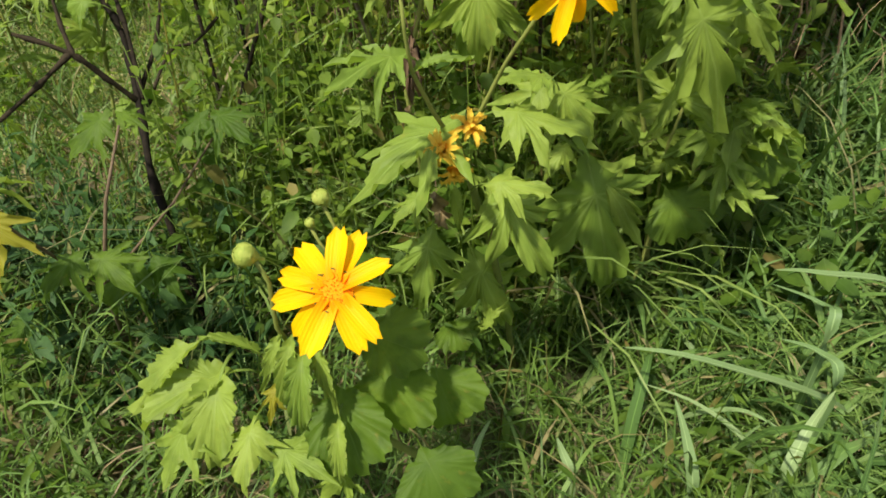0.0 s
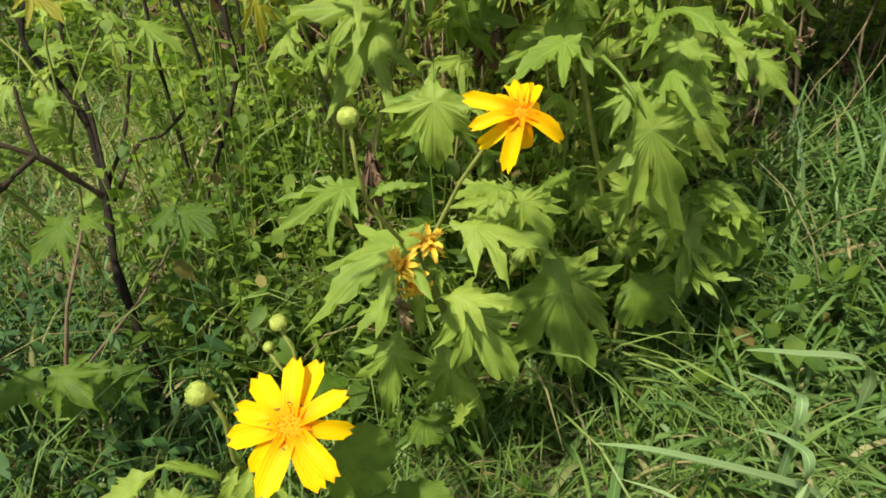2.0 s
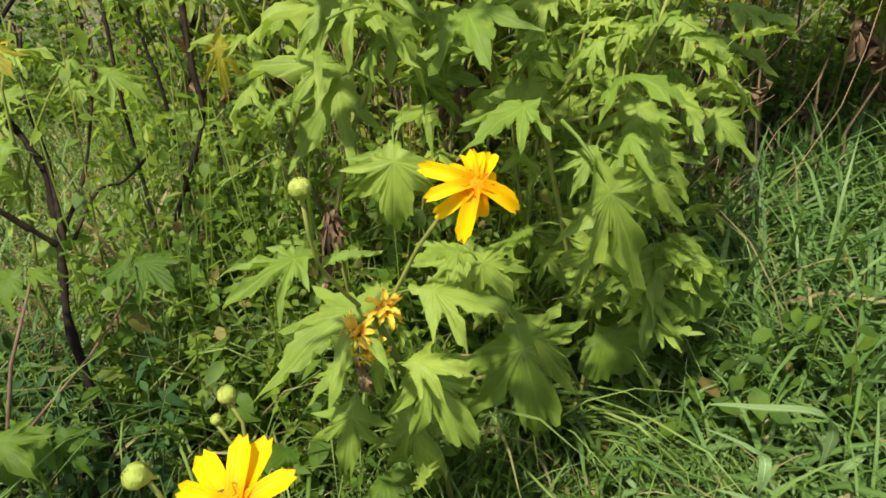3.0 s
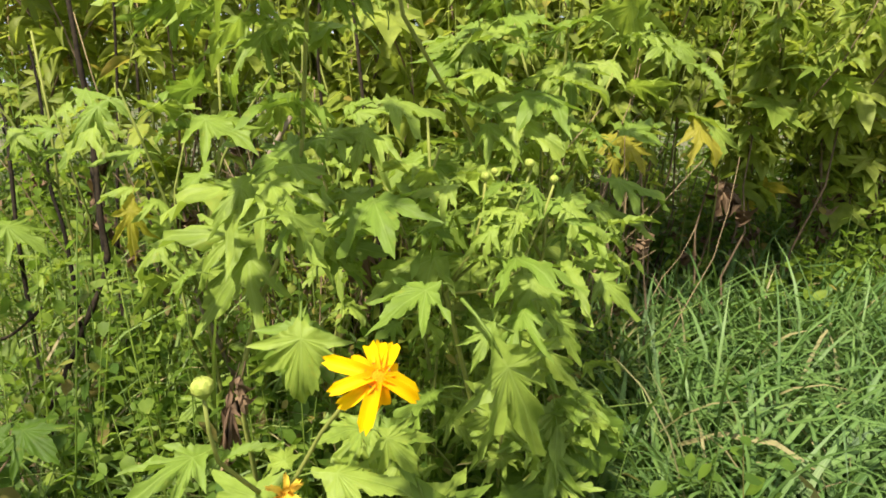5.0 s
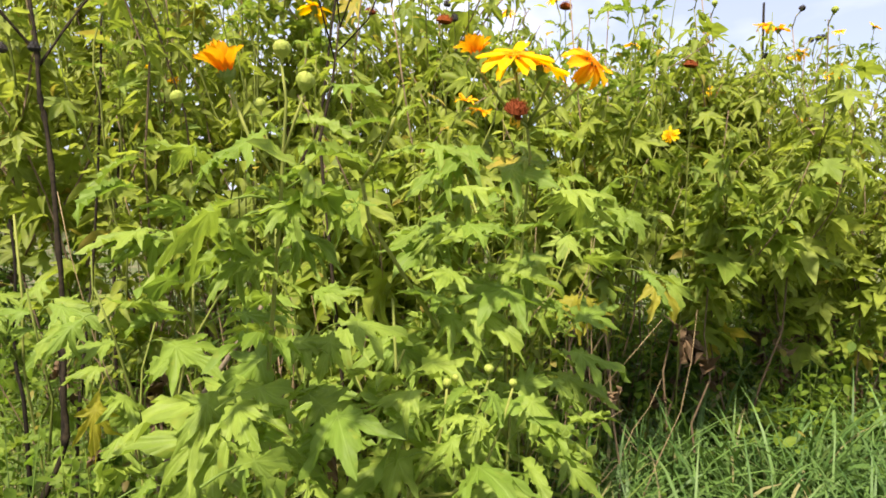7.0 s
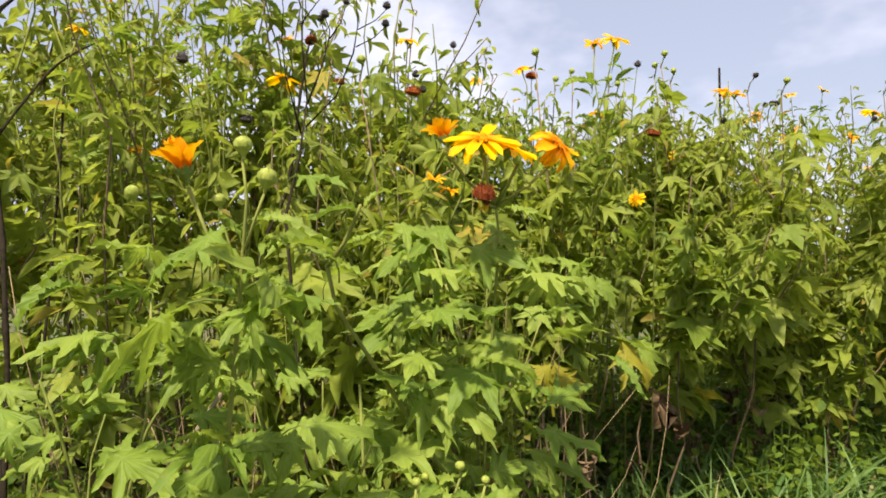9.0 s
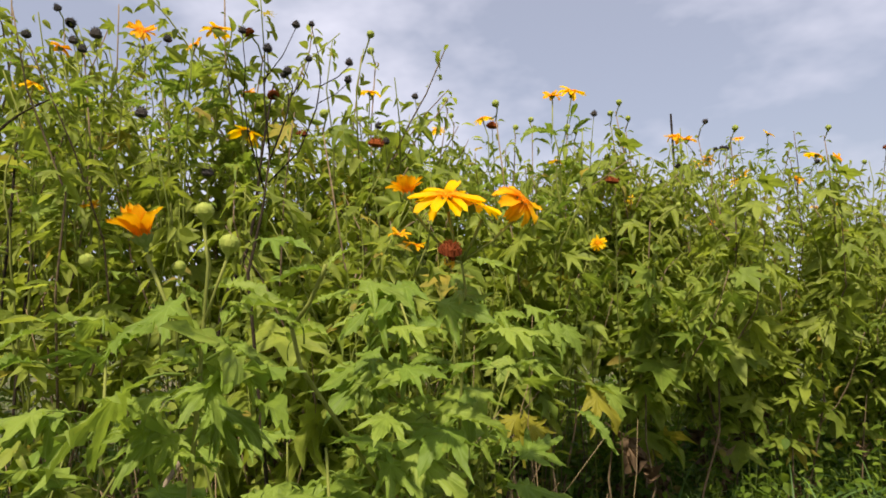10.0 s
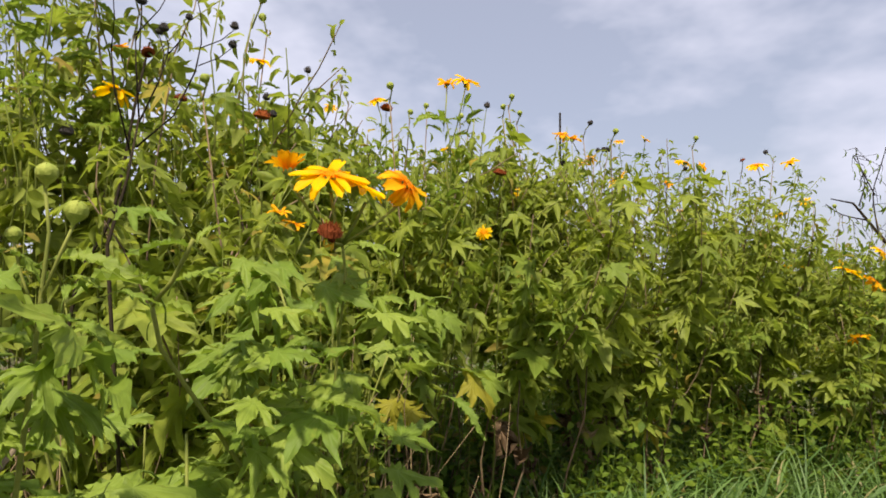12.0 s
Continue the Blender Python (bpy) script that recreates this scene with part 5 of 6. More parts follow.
leaf(plant_b, (-0.064, 0.9, 1.045), (0.02, 0.86, 0.997), (-0.1, -0.3, 0.95), pick=3)
leaf(plant_b, (-0.005, 0.95, 0.965), (-0.064, 0.92, 0.879), (0, -0.75, 0.6), pick=7)
leaf(plant_b, (0.082, 1.0, 1.015), (0.158, 0.99, 0.982), (-0.1, -0.3, 0.95), pick=9)
leaf(plant_b, (0.117, 1.02, 0.927), (0.193, 0.98, 0.858), (0, -0.75, 0.6), pick=3)
leaf(plant_b, (0.281, 1.02, 0.828), (0.14, 0.96, 0.77), (-0.1, -0.3, 0.95), pick=5)
leaf(plant_b, (0.259, 1.02, 0.807), (0.227, 0.98, 0.759), (0, -0.75, 0.6), pick=2)
leaf(plant_b, (0.102, 0.82, 1.186), (0.136, 0.77, 1.133), (-0.1, -0.3, 0.95), pick=2, width=0.75)
leaf(plant_b, (-0.09, 0.9, 1.24), (-0.145, 0.86, 1.19), (-0.1, -0.3, 0.95), kind="lance")
leaf(plant_b, (-0.048, 0.9, 1.182), (-0.125, 0.86, 1.162), (-0.1, -0.3, 0.95), pick=7, width=0.75)
leaf(plant_b, (0.037, 0.93, 1.15), (-0.005, 0.88, 1.09), (0, -0.75, 0.6), pick=1, width=0.75)
leaf(plant_b, (0.073, 0.85, 1.308), (0.009, 0.8, 1.241), (-0.1, -0.3, 0.95), pick=3, width=0.75)
leaf(plant_b, (-0.083, 0.88, 1.275), (-0.131, 0.85, 1.235), (-0.1, -0.3, 0.95), kind="lance")
leaf(plant_b, (-0.063, 0.88, 1.187), (-0.142, 0.84, 1.16), (-0.1, -0.3, 0.95), pick=5, width=0.75)
leaf(plant_b, (0.095, 0.83, 1.193), (0.158, 0.77, 1.144), (-0.1, -0.3, 0.95), pick=1, width=0.75)
leaf(plant_b, (0.101, 0.85, 1.318), (0.189, 0.82, 1.296), (-0.1, -0.3, 0.95), kind="lance")
leaf(plant_b, (0.151, 0.95, 1.385), (0.219, 0.9, 1.362), (-0.1, -0.3, 0.95), pick=3, width=0.75)
leaf(plant_b, (0.038, 0.9, 1.154), (-0.016, 0.87, 1.146), (-0.1, -0.3, 0.95), pick=2, width=0.75)
leaf(plant_b, (0.023, 0.95, 1.166), (0.061, 0.9, 1.098), (0, -0.75, 0.6), pick=8, width=0.75)
leaf(plant_b, (0.152, 1.0, 1.032), (0.13, 0.98, 0.955), (0, -0.75, 0.6), pick=9, width=0.75)
leaf(plant_b, (-0.063, 1.02, 0.986), (-0.01, 1.0, 1.024), (-0.1, -0.3, 0.95), pick=0, width=0.75)
leaf(plant_b, (-0.192, 1.0, 1.061), (-0.237, 0.97, 0.996), (0, -0.75, 0.6), pick=6, width=0.75)
leaf(plant_b, (-0.257, 1.05, 1.071), (-0.174, 1.02, 1.031), (-0.1, -0.3, 0.95), pick=1, width=0.75)
leaf(plant_b, (-0.297, 1.25, 1.03), (-0.35, 1.2, 0.936), (-0.1, -0.3, 0.95), pick=3)
leaf(plant_b, (-0.243, 1.3, 0.961), (-0.347, 1.28, 0.937), (-0.1, -0.3, 0.95), pick=5)
leaf(plant_b, (-0.313, 1.25, 0.995), (-0.359, 1.22, 0.916), (-0.1, -0.3, 0.95), kind="lance")
leaf(plant_b, (-0.446, 0.9, 0.927), (-0.397, 0.88, 0.877), (-0.1, -0.3, 0.95), kind="near_yellow", pick=3)
leaf(plant_b, (-0.24, 1.18, 0.903), (-0.245, 1.17, 0.781), (0, -0.75, 0.6), kind="near_yellow", pick=2, width=0.7, label="yellow and brown withering leaf hanging down")
leaf(plant_b, (-0.234, 1.17, 0.805), (-0.26, 1.17, 0.777), (0, -0.75, 0.6), kind="lance_dead")
leaf(plant_b, (0.166, 1.2, 0.814), (0.125, 1.2, 0.722), (0, -0.75, 0.6), kind="lance_dead", label="brown withered leaf hanging folded")
leaf(plant_b, (-0.044, 0.98, 0.659), (-0.046, 0.97, 0.597), (0, -0.75, 0.6), kind="lance_dead")
plant_c = thing("sunflower_plant", (0.42, 1.2, 0.0), "leafy sunflower plant with a cluster of green buds", "plant", GROUP)
stem(plant_c, [(0.42, 1.2, -0.02), (0.4, 1.15, 0.25), (0.268, 1.0, 0.768), (0.28, 0.99, 0.796)], [0.006, 0.005, 0.0042, 0.0028], STEM)
stem(plant_c, [(0.271, 0.99, 0.784), (0.305, 0.97, 0.846), (0.315, 0.96, 0.907), (0.317, 0.955, 0.95)], [0.003, 0.0026, 0.0022, 0.002], STEM, "bud_stalk")
stem(plant_c, [(0.28, 0.99, 0.792), (0.328, 0.98, 0.839), (0.358, 0.97, 0.876), (0.385, 0.96, 0.965)], [0.0028, 0.0024, 0.002, 0.0018], STEM, "bud_stalk")
stem(plant_c, [(0.275, 0.99, 0.77), (0.325, 0.96, 0.785), (0.371, 0.95, 0.819), (0.402, 0.955, 0.889), (0.419, 0.955, 0.946)], [0.0028, 0.0026, 0.0024, 0.002, 0.0018], STEM, "bud_stalk")
bud(plant_c, (0.317, 0.955, 0.958), (0.05, -0.1, 1), 0.015, 0, "round yellow-green flower bud")
bud(plant_c, (0.381, 0.955, 0.976), (0.05, -0.1, 1), 0.016, 1, "round yellow-green flower bud")
bud(plant_c, (0.419, 0.955, 0.953), (0.05, -0.1, 1), 0.014, 2, "round yellow-green flower bud")
bud(plant_c, (0.33, 0.955, 0.965), (0.05, -0.1, 1), 0.012, 3, "round yellow-green flower bud")
leaf(plant_c, (0.285, 0.97, 0.942), (0.205, 0.95, 0.91), (-0.1, -0.3, 0.95), pick=1)
leaf(plant_c, (0.272, 1.3, 0.949), (0.301, 1.25, 0.871), (0, -0.75, 0.6), pick=9)
leaf(plant_c, (0.269, 1.32, 0.942), (0.231, 1.28, 0.885), (0, -0.75, 0.6), pick=8)
leaf(plant_c, (0.356, 0.97, 0.943), (0.309, 0.93, 0.916), (-0.1, -0.3, 0.95), kind="lance")
leaf(plant_c, (0.366, 0.97, 0.9), (0.353, 0.93, 0.833), (0, -0.75, 0.6), pick=8)
leaf(plant_c, (0.457, 1.05, 0.906), (0.529, 1.0, 0.825), (-0.1, -0.3, 0.95), pick=6)
leaf(plant_c, (0.66, 1.45, 0.828), (0.822, 1.4, 0.741), (-0.1, -0.3, 0.95), pick=7)
leaf(plant_c, (0.402, 0.97, 0.812), (0.369, 0.93, 0.723), (0, -0.75, 0.6), pick=9)
leaf(plant_c, (0.415, 0.98, 0.792), (0.442, 0.95, 0.738), (0, -0.75, 0.6), pick=5)
leaf(plant_c, (0.315, 0.86, 0.776), (0.276, 0.83, 0.712), (0, -0.75, 0.6), pick=7)
leaf(plant_c, (0.432, 1.0, 0.74), (0.491, 0.98, 0.639), (0, -0.75, 0.6), pick=0)
leaf(plant_c, (0.583, 1.2, 0.734), (0.668, 1.15, 0.645), (0, -0.75, 0.6), pick=2)
leaf(plant_c, (0.315, 0.95, 0.728), (0.315, 0.93, 0.714), (0, -0.75, 0.6), kind="heart")
leaf(plant_c, (0.202, 1.0, 0.726), (0.148, 0.98, 0.692), (-0.1, -0.3, 0.95), pick=3)
leaf(plant_c, (0.416, 0.98, 0.81), (0.36, 0.95, 0.731), (0, -0.75, 0.6), pick=8)
leaf(plant_c, (0.358, 1.25, 1.277), (0.284, 1.2, 1.23), (-0.1, -0.3, 0.95), pick=2)
leaf(plant_c, (0.375, 1.2, 1.041), (0.254, 1.15, 1.064), (-0.1, -0.3, 0.95), pick=3)
leaf(plant_c, (0.354, 1.2, 1.02), (0.421, 1.12, 0.948), (0, -0.75, 0.6), pick=4)
leaf(plant_c, (0.366, 1.34, 1.169), (0.26, 1.28, 1.137), (-0.1, -0.3, 0.95), pick=2)
leaf(plant_c, (0.378, 1.34, 1.167), (0.387, 1.29, 1.106), (0, -0.75, 0.6), pick=8)
leaf(plant_c, (0.514, 1.2, 1.129), (0.504, 1.15, 1.034), (0, -0.75, 0.6), pick=6)
leaf(plant_c, (0.392, 1.2, 1.04), (0.488, 1.1, 0.938), (0, -0.75, 0.6), pick=4)
leaf(plant_c, (0.296, 1.36, 0.962), (0.318, 1.3, 0.851), (0.5,-0.6,0.5), pick=9)
leaf(plant_c, (0.287, 1.36, 0.96), (0.172, 1.3, 0.848), (-0.5,-0.6,0.5), pick=7)
leaf(plant_c, (0.672, 1.4, 0.888), (0.826, 1.36, 0.819), (-0.1, -0.3, 0.95), pick=6)
leaf(plant_c, (1.006, 1.78, 1.224), (0.907, 1.74, 1.151), (0, -0.75, 0.6), pick=3)
leaf(plant_c, (1.013, 1.78, 1.224), (1.062, 1.74, 1.116), (0, -0.75, 0.6), pick=5)
leaf(plant_c, (1.006, 1.78, 1.221), (0.988, 1.74, 1.109), (0, -0.75, 0.6), pick=0)
leaf(plant_c, (0.893, 1.809, 0.97), (0.917, 1.791, 0.852), (0, -0.75, 0.6), kind="near_yellow", pick=0, label="yellow-green ageing leaf")
leaf(plant_c, (0.879, 1.809, 0.962), (0.801, 1.791, 0.882), (0, -0.75, 0.6), kind="near_yellow", pick=1)
leaf(plant_c, (0.898, 1.791, 0.947), (0.958, 1.764, 0.84), (0, -0.75, 0.6), kind="near_yellow", pick=3)
leaf(plant_c, (0.87, 1.809, 0.919), (0.877, 1.782, 0.813), (0, -0.75, 0.6), kind="near_yellow", pick=2)
leaf(plant_c, (1.324, 2.1, 0.999), (1.352, 2.05, 0.823), (0, -0.75, 0.6), pick=9)
leaf(plant_c, (1.313, 2.1, 0.979), (1.19, 2.05, 0.908), (-0.1, -0.3, 0.95), pick=3)
leaf(plant_c, (1.503, 2.3, 0.772), (1.547, 2.3, 0.587), (0, -0.75, 0.6), kind="lance_dead")
leaf(plant_c, (1.552, 2.3, 0.747), (1.616, 2.3, 0.63), (0, -0.75, 0.6), kind="lance_dead")
scatter(plant_c, [(0.31, 0.95, 0.86), (0.37, 0.945, 0.92), (0.42, 0.95, 0.90)], 14, (.05, .085), 906, .0, .03)
plant_d = thing("sunflower_plant", (0.52, 1.32, 0.0), "tall sunflower plant with drooping yellow flowers clustered at its top", "plant", GROUP)
stem(plant_d, [(0.52, 1.32, -0.02), (0.5, 1.28, 0.5), (0.5, 1.22, 0.95), (0.512, 1.17, 1.316), (0.49, 1.13, 1.385)], [0.0036, 0.0033, 0.003, 0.0026, 0.0024], STEM)
stem(plant_d, [(0.495, 1.14, 1.365), (0.458, 1.06, 1.36), (0.447, 1.05, 1.375)], [0.003, 0.0026, 0.003], STEM, "flower_stalk")
stem(plant_d, [(0.495, 1.14, 1.365), (0.473, 1.11, 1.399), (0.461, 1.1, 1.45)], [0.003, 0.0026, 0.003], STEM, "flower_stalk")
stem(plant_d, [(0.495, 1.14, 1.365), (0.444, 1.13, 1.406), (0.398, 1.12, 1.461)], [0.003, 0.0026, 0.003], STEM, "flower_stalk")
stem(plant_d, [(0.495, 1.14, 1.365), (0.54, 1.1, 1.399), (0.599, 1.09, 1.452)], [0.003, 0.0026, 0.003], STEM, "flower_stalk")
stem(plant_d, [(0.495, 1.14, 1.365), (0.504, 1.11, 1.393), (0.523, 1.1, 1.437)], [0.003, 0.0026, 0.003], STEM, "flower_stalk")
flower(plant_d, (0.456, 1.09, 1.475), (-0.1, -0.45, 0.9), 0.135, 14, "fresh", -0.02, 41, "yellow flower with petals bent down")
flower(plant_d, (0.512, 1.11, 1.465), (0.3, -0.3, 0.9), 0.115, 13, "fresh", -0.05, 42, "yellow flower with petals bent down")
flower(plant_d, (0.396, 1.12, 1.481), (-0.2, 0.2, 1), 0.085, 11, "old", 1.15, 43, "half-closed orange-yellow flower")
flower(plant_d, (0.592, 1.085, 1.473), (0.45, -0.6, 0.55), 0.11, 12, "old", -0.35, 44, "orange-yellow flower with drooping petals")
seed_head(plant_d, (0.444, 1.04, 1.376), (0, -0.55, 0.85), 0.040, DISC_FADED)
flower(plant_d, (0.45, 1.05, 1.365), (0.1, -0.5, 0.4), 0.05, 5, "dry", -0.8, 45, "faded rust-red flower head")
flower(plant_d, (0.408, 1.25, 1.426), (0, -0.2, 1), 0.05, 8, "old", 0.3, 46)
flower(plant_d, (0.436, 1.25, 1.407), (0.3, -0.2, 1), 0.05, 8, "old", 0.2, 47)
stem(plant_d, [(0.199, 1.1, 1.261), (0.223, 1.06, 1.296), (0.24, 1.03, 1.338), (0.245, 1.02, 1.354)], [0.0036, 0.0036, 0.003, 0.0026], STEM, "branch")
stem(plant_d, [(0.5, 1.25, 0.75), (0.215, 1.15, 1.193), (0.199, 1.1, 1.261)], [0.004, 0.0036, 0.0036], STEM, "branch")
leaf(plant_d, (0.242, 1.03, 1.347), (0.163, 1.0, 1.332), (-0.1, -0.3, 0.95), kind="lance")
leaf(plant_d, (0.251, 1.03, 1.351), (0.297, 1.05, 1.375), (-0.1, -0.3, 0.95), kind="lance")
leaf(plant_d, (0.212, 1.1, 1.27), (0.105, 1.02, 1.272), (-0.1, -0.3, 0.95), kind="lance", width=0.8)
leaf(plant_d, (0.229, 1.08, 1.296), (0.314, 1.05, 1.313), (-0.1, -0.3, 0.95), pick=2)
leaf(plant_d, (0.318, 1.2, 1.338), (0.403, 1.12, 1.285), (-0.1, -0.3, 0.95), pick=7)
leaf(plant_d, (0.423, 1.2, 1.328), (0.335, 1.12, 1.267), (-0.1, -0.3, 0.95), pick=2)
leaf(plant_d, (0.5, 1.2, 1.317), (0.537, 1.15, 1.284), (-0.1, -0.3, 0.95), pick=5)
leaf(plant_d, (0.38, 1.32, 1.208), (0.306, 1.28, 1.137), (-0.1, -0.3, 0.95), pick=0)
leaf(plant_d, (0.353, 1.3, 1.176), (0.335, 1.26, 1.085), (0, -0.75, 0.6), pick=4)
leaf(plant_d, (0.568, 1.3, 1.379), (0.648, 1.25, 1.352), (-0.1, -0.3, 0.95), pick=2)
leaf(plant_d, (0.116, 0.95, 1.243), (0.16, 0.9, 1.202), (-0.1, -0.3, 0.95), kind="lance")
leaf(plant_d, (0.198, 1.2, 1.229), (0.268, 1.12, 1.231), (-0.1, -0.3, 0.95), kind="lance")
leaf(plant_b, (0.058, 0.93, 0.775), (0.039, 0.9, 0.656), (0, -0.6, 0.75), kind="near", pick=9, width=1)
leaf(plant_a, (0.156, 0.86, 0.647), (0.083, 0.82, 0.56), (0, -0.6, 0.75), kind="near", pick=3, width=1)
leaf(plant_a, (0.157, 0.87, 0.64), (0.208, 0.83, 0.544), (0, -0.6, 0.75), kind="near", pick=5, width=1)
leaf(plant_c, (0.358, 1.33, 1.162), (0.261, 1.27, 1.072), (0, -0.6, 0.75), kind="near", pick=3, width=1.1)
leaf(plant_c, (0.352, 1.33, 1.16), (0.356, 1.28, 1.073), (0, -0.6, 0.75), kind="near", pick=6, width=1)
leaf(plant_c, (0.577, 1.42, 1.116), (0.572, 1.38, 0.998), (0, -0.6, 0.75), kind="near", pick=0, width=1)
leaf(plant_d, (0.768, 1.6, 1.155), (0.717, 1.56, 1.08), (0, -0.6, 0.75), kind="near", pick=5, width=1.2)
leaf(plant_d, (1.195, 1.98, 1.01), (1.281, 1.94, 0.836), (0, -0.6, 0.75), kind="near_yellow", pick=1, width=1)
leaf(plant_d, (1.651, 2.2, 1.084), (1.704, 2.15, 0.969), (0, -0.6, 0.75), kind="near", pick=7, width=1)
leaf(plant_b, (0.186, 1.1, 1.194), (0.106, 1.05, 1.227), (-0.1, -0.3, 0.95), kind="near", pick=1, width=1)
leaf(plant_d, (0.388, 1.2, 1.3), (0.273, 1.12, 1.233), (-0.1, -0.3, 0.95), kind="near", pick=8, width=1)
leaf(plant_d, (0.5, 1.25, 1.351), (0.564, 1.2, 1.272), (-0.1, -0.3, 0.95), kind="near", pick=2, width=1)
scatter(plant_a, [(0.10, 0.9, 0.15), (0.08, 0.84, 0.4), (0.035, 0.75, 0.6)], 9, (.07, .11), 901, .1, .07)
scatter(plant_b, [(-0.02, 1.12, 0.2), (0.0, 1.08, 0.55), (0.03, 1.0, 0.85), (0.08, 0.9, 1.1), (0.1, 0.85, 1.3)], 30, (.08, .15), 902, .4, .06)
scatter(plant_c, [(0.42, 1.2, 0.2), (0.40, 1.1, 0.5), (0.40, 1.05, 0.75), (0.42, 1.0, 0.92)], 32, (.08, .14), 903, .05, .10)
scatter(plant_d, [(0.52, 1.32, 0.3), (0.50, 1.26, 0.7), (0.50, 1.22, 1.0), (0.50, 1.16, 1.3)], 50, (.08, .15), 904, .1, .09)
scatter(plant_b, [(0.07, 0.9, 1.12), (0.09, 0.86, 1.22), (0.09, 0.85, 1.30)], 16, (.035, .075), 905, .0, .03)
young_plant((0.36, 1.12), (0.40, 1.06, 0.55), 24, (.08, .13), 921)
young_plant((-0.74, 1.28), (-0.67, 1.32, 0.92), 26, (.08, .13), 922)
young_plant((0.22, 1.25), (0.26, 1.2, 1.05), 29, (.09, .16), 911)
young_plant((0.60, 1.64), (0.61, 1.57, 1.2), 33, (.09, .16), 912, .62)
young_plant((-0.11, 1.42), (-0.12, 1.36, 1.2), 24, (.09, .15), 913, .3)
young_plant((0.8, 2.05), (0.82, 2.0, 1.4), 33, (.09, .15), 914, .5)
young_plant((-0.62, 1.78), (-0.6, 1.7, 1.2), 24, (.08, .14), 916)
young_plant((0.02, 1.5), (0.03, 1.45, 1.2), 22, (.09, .15), 917, .45)
young_plant((0.45, 1.55), (0.46, 1.5, 1.3), 24, (.09, .16), 918, .5)
big_blade((0.629, 0.77, 0.0), (0.629, 0.75, 0.138), (0.381, 0.72, 0.271), 0.02, end=(0.264, 0.74, 0.279))
big_blade((0.362, 0.64, 0.0), (0.362, 0.62, 0.11), (0.354, 0.66, 0.171), 0.02, end=(0.341, 0.7, 0.216))
big_blade((0.481, 0.64, 0.0), (0.481, 0.62, 0.153), (0.516, 0.66, 0.2), 0.018, end=(0.546, 0.68, 0.258))
big_blade((0.187, 0.64, 0.0), (0.187, 0.62, 0.128), (0.174, 0.64, 0.165), 0.016, end=(0.166, 0.65, 0.184))
big_blade((0.462, 0.7000000000000001, 0.0), (0.462, 0.68, 0.125), (0.39, 0.72, 0.178), 0.012, end=(0.306, 0.74, 0.204))
big_blade((0.03, 0.62, 0.0), (0.03, 0.6, 0.11), (0.051, 0.64, 0.174), 0.014, end=(0.072, 0.66, 0.212))
big_blade((0.792, 0.97, 0.0), (0.792, 0.95, 0.22), (0.639, 0.95, 0.263), 0.022, end=(0.572, 0.97, 0.257))
big_blade((0.558, 0.72, 0.0), (0.558, 0.7, 0.249), (0.546, 0.74, 0.271), 0.018, end=(0.496, 0.76, 0.28))
big_blade((0.557, 0.77, 0.0), (0.557, 0.75, 0.306), (0.563, 0.8, 0.313), 0.016, end=(0.508, 0.85, 0.315))
big_blade((0.374, 0.77, 0.0), (0.374, 0.75, 0.112), (0.444, 0.72, 0.171), 0.014, end=(0.494, 0.68, 0.175))


# ---- dead dark stalks at the open side ----
dead_stalk_a = thing("dead_stalk", (-0.52, 1.0, 0.15), "dark bare dead stalk with forking twigs", "stalk", "dead stalks")
stem(dead_stalk_a, *knotty([(-0.5, 0.97, 0.13), (-0.567, 1.05, 0.399), (-0.615, 1.16, 0.505), (-0.682, 1.29, 0.628), (-0.728, 1.33, 0.695), (-0.85, 1.45, 0.835), (-0.621, 1.55, 1.1)], [0.0082, 0.008, 0.0076, 0.0072, 0.0064, 0.0055, 0.0045]), STEM_DARK, "stem", 6, 0.22, 1)
stem(dead_stalk_a, *knotty([(-0.613, 1.18, 0.527), (-0.675, 1.3, 0.66), (-0.759, 1.42, 0.777), (-0.776, 1.5, 0.883)], [0.005, 0.0048, 0.0042, 0.0036]), STEM_DARK, "stem", 6, 0.22, 2)
stem(dead_stalk_a, *knotty([(-0.626, 1.18, 0.522), (-0.654, 1.15, 0.577), (-0.687, 1.12, 0.634), (-0.768, 1.1, 0.676)], [0.006, 0.006, 0.005, 0.004]), STEM_DARK, "twig", 6, 0.22, 3)
stem(dead_stalk_a, *knotty([(-0.687, 1.12, 0.634), (-0.739, 1.08, 0.591), (-0.82, 1.05, 0.535)], [0.005, 0.0045, 0.0035]), STEM_DARK, "twig", 6, 0.22, 4)
stem(dead_stalk_a, *knotty([(-0.683, 1.12, 0.629), (-0.714, 1.16, 0.68), (-0.736, 1.2, 0.742)], [0.005, 0.004, 0.003]), STEM_DARK, "twig", 6, 0.22, 5)
stem(dead_stalk_a, *knotty([(-0.622, 1.2, 0.503), (-0.597, 1.3, 0.586), (-0.561, 1.35, 0.592), (-0.52, 1.4, 0.632)], [0.004, 0.0035, 0.003, 0.003]), STEM_DARK, "twig", 6, 0.22, 6)
stem(dead_stalk_a, *knotty([(-0.636, 1.2, 0.525), (-0.638, 1.35, 0.615), (-0.649, 1.5, 0.781)], [0.005, 0.004, 0.003]), STEM_DARK, "twig", 6, 0.22, 7)
dead_stalk_b = thing("dead_stalk", (-0.40, 1.32, 0.12), "tall thin dark dead stalk with knots", "stalk", "dead stalks")
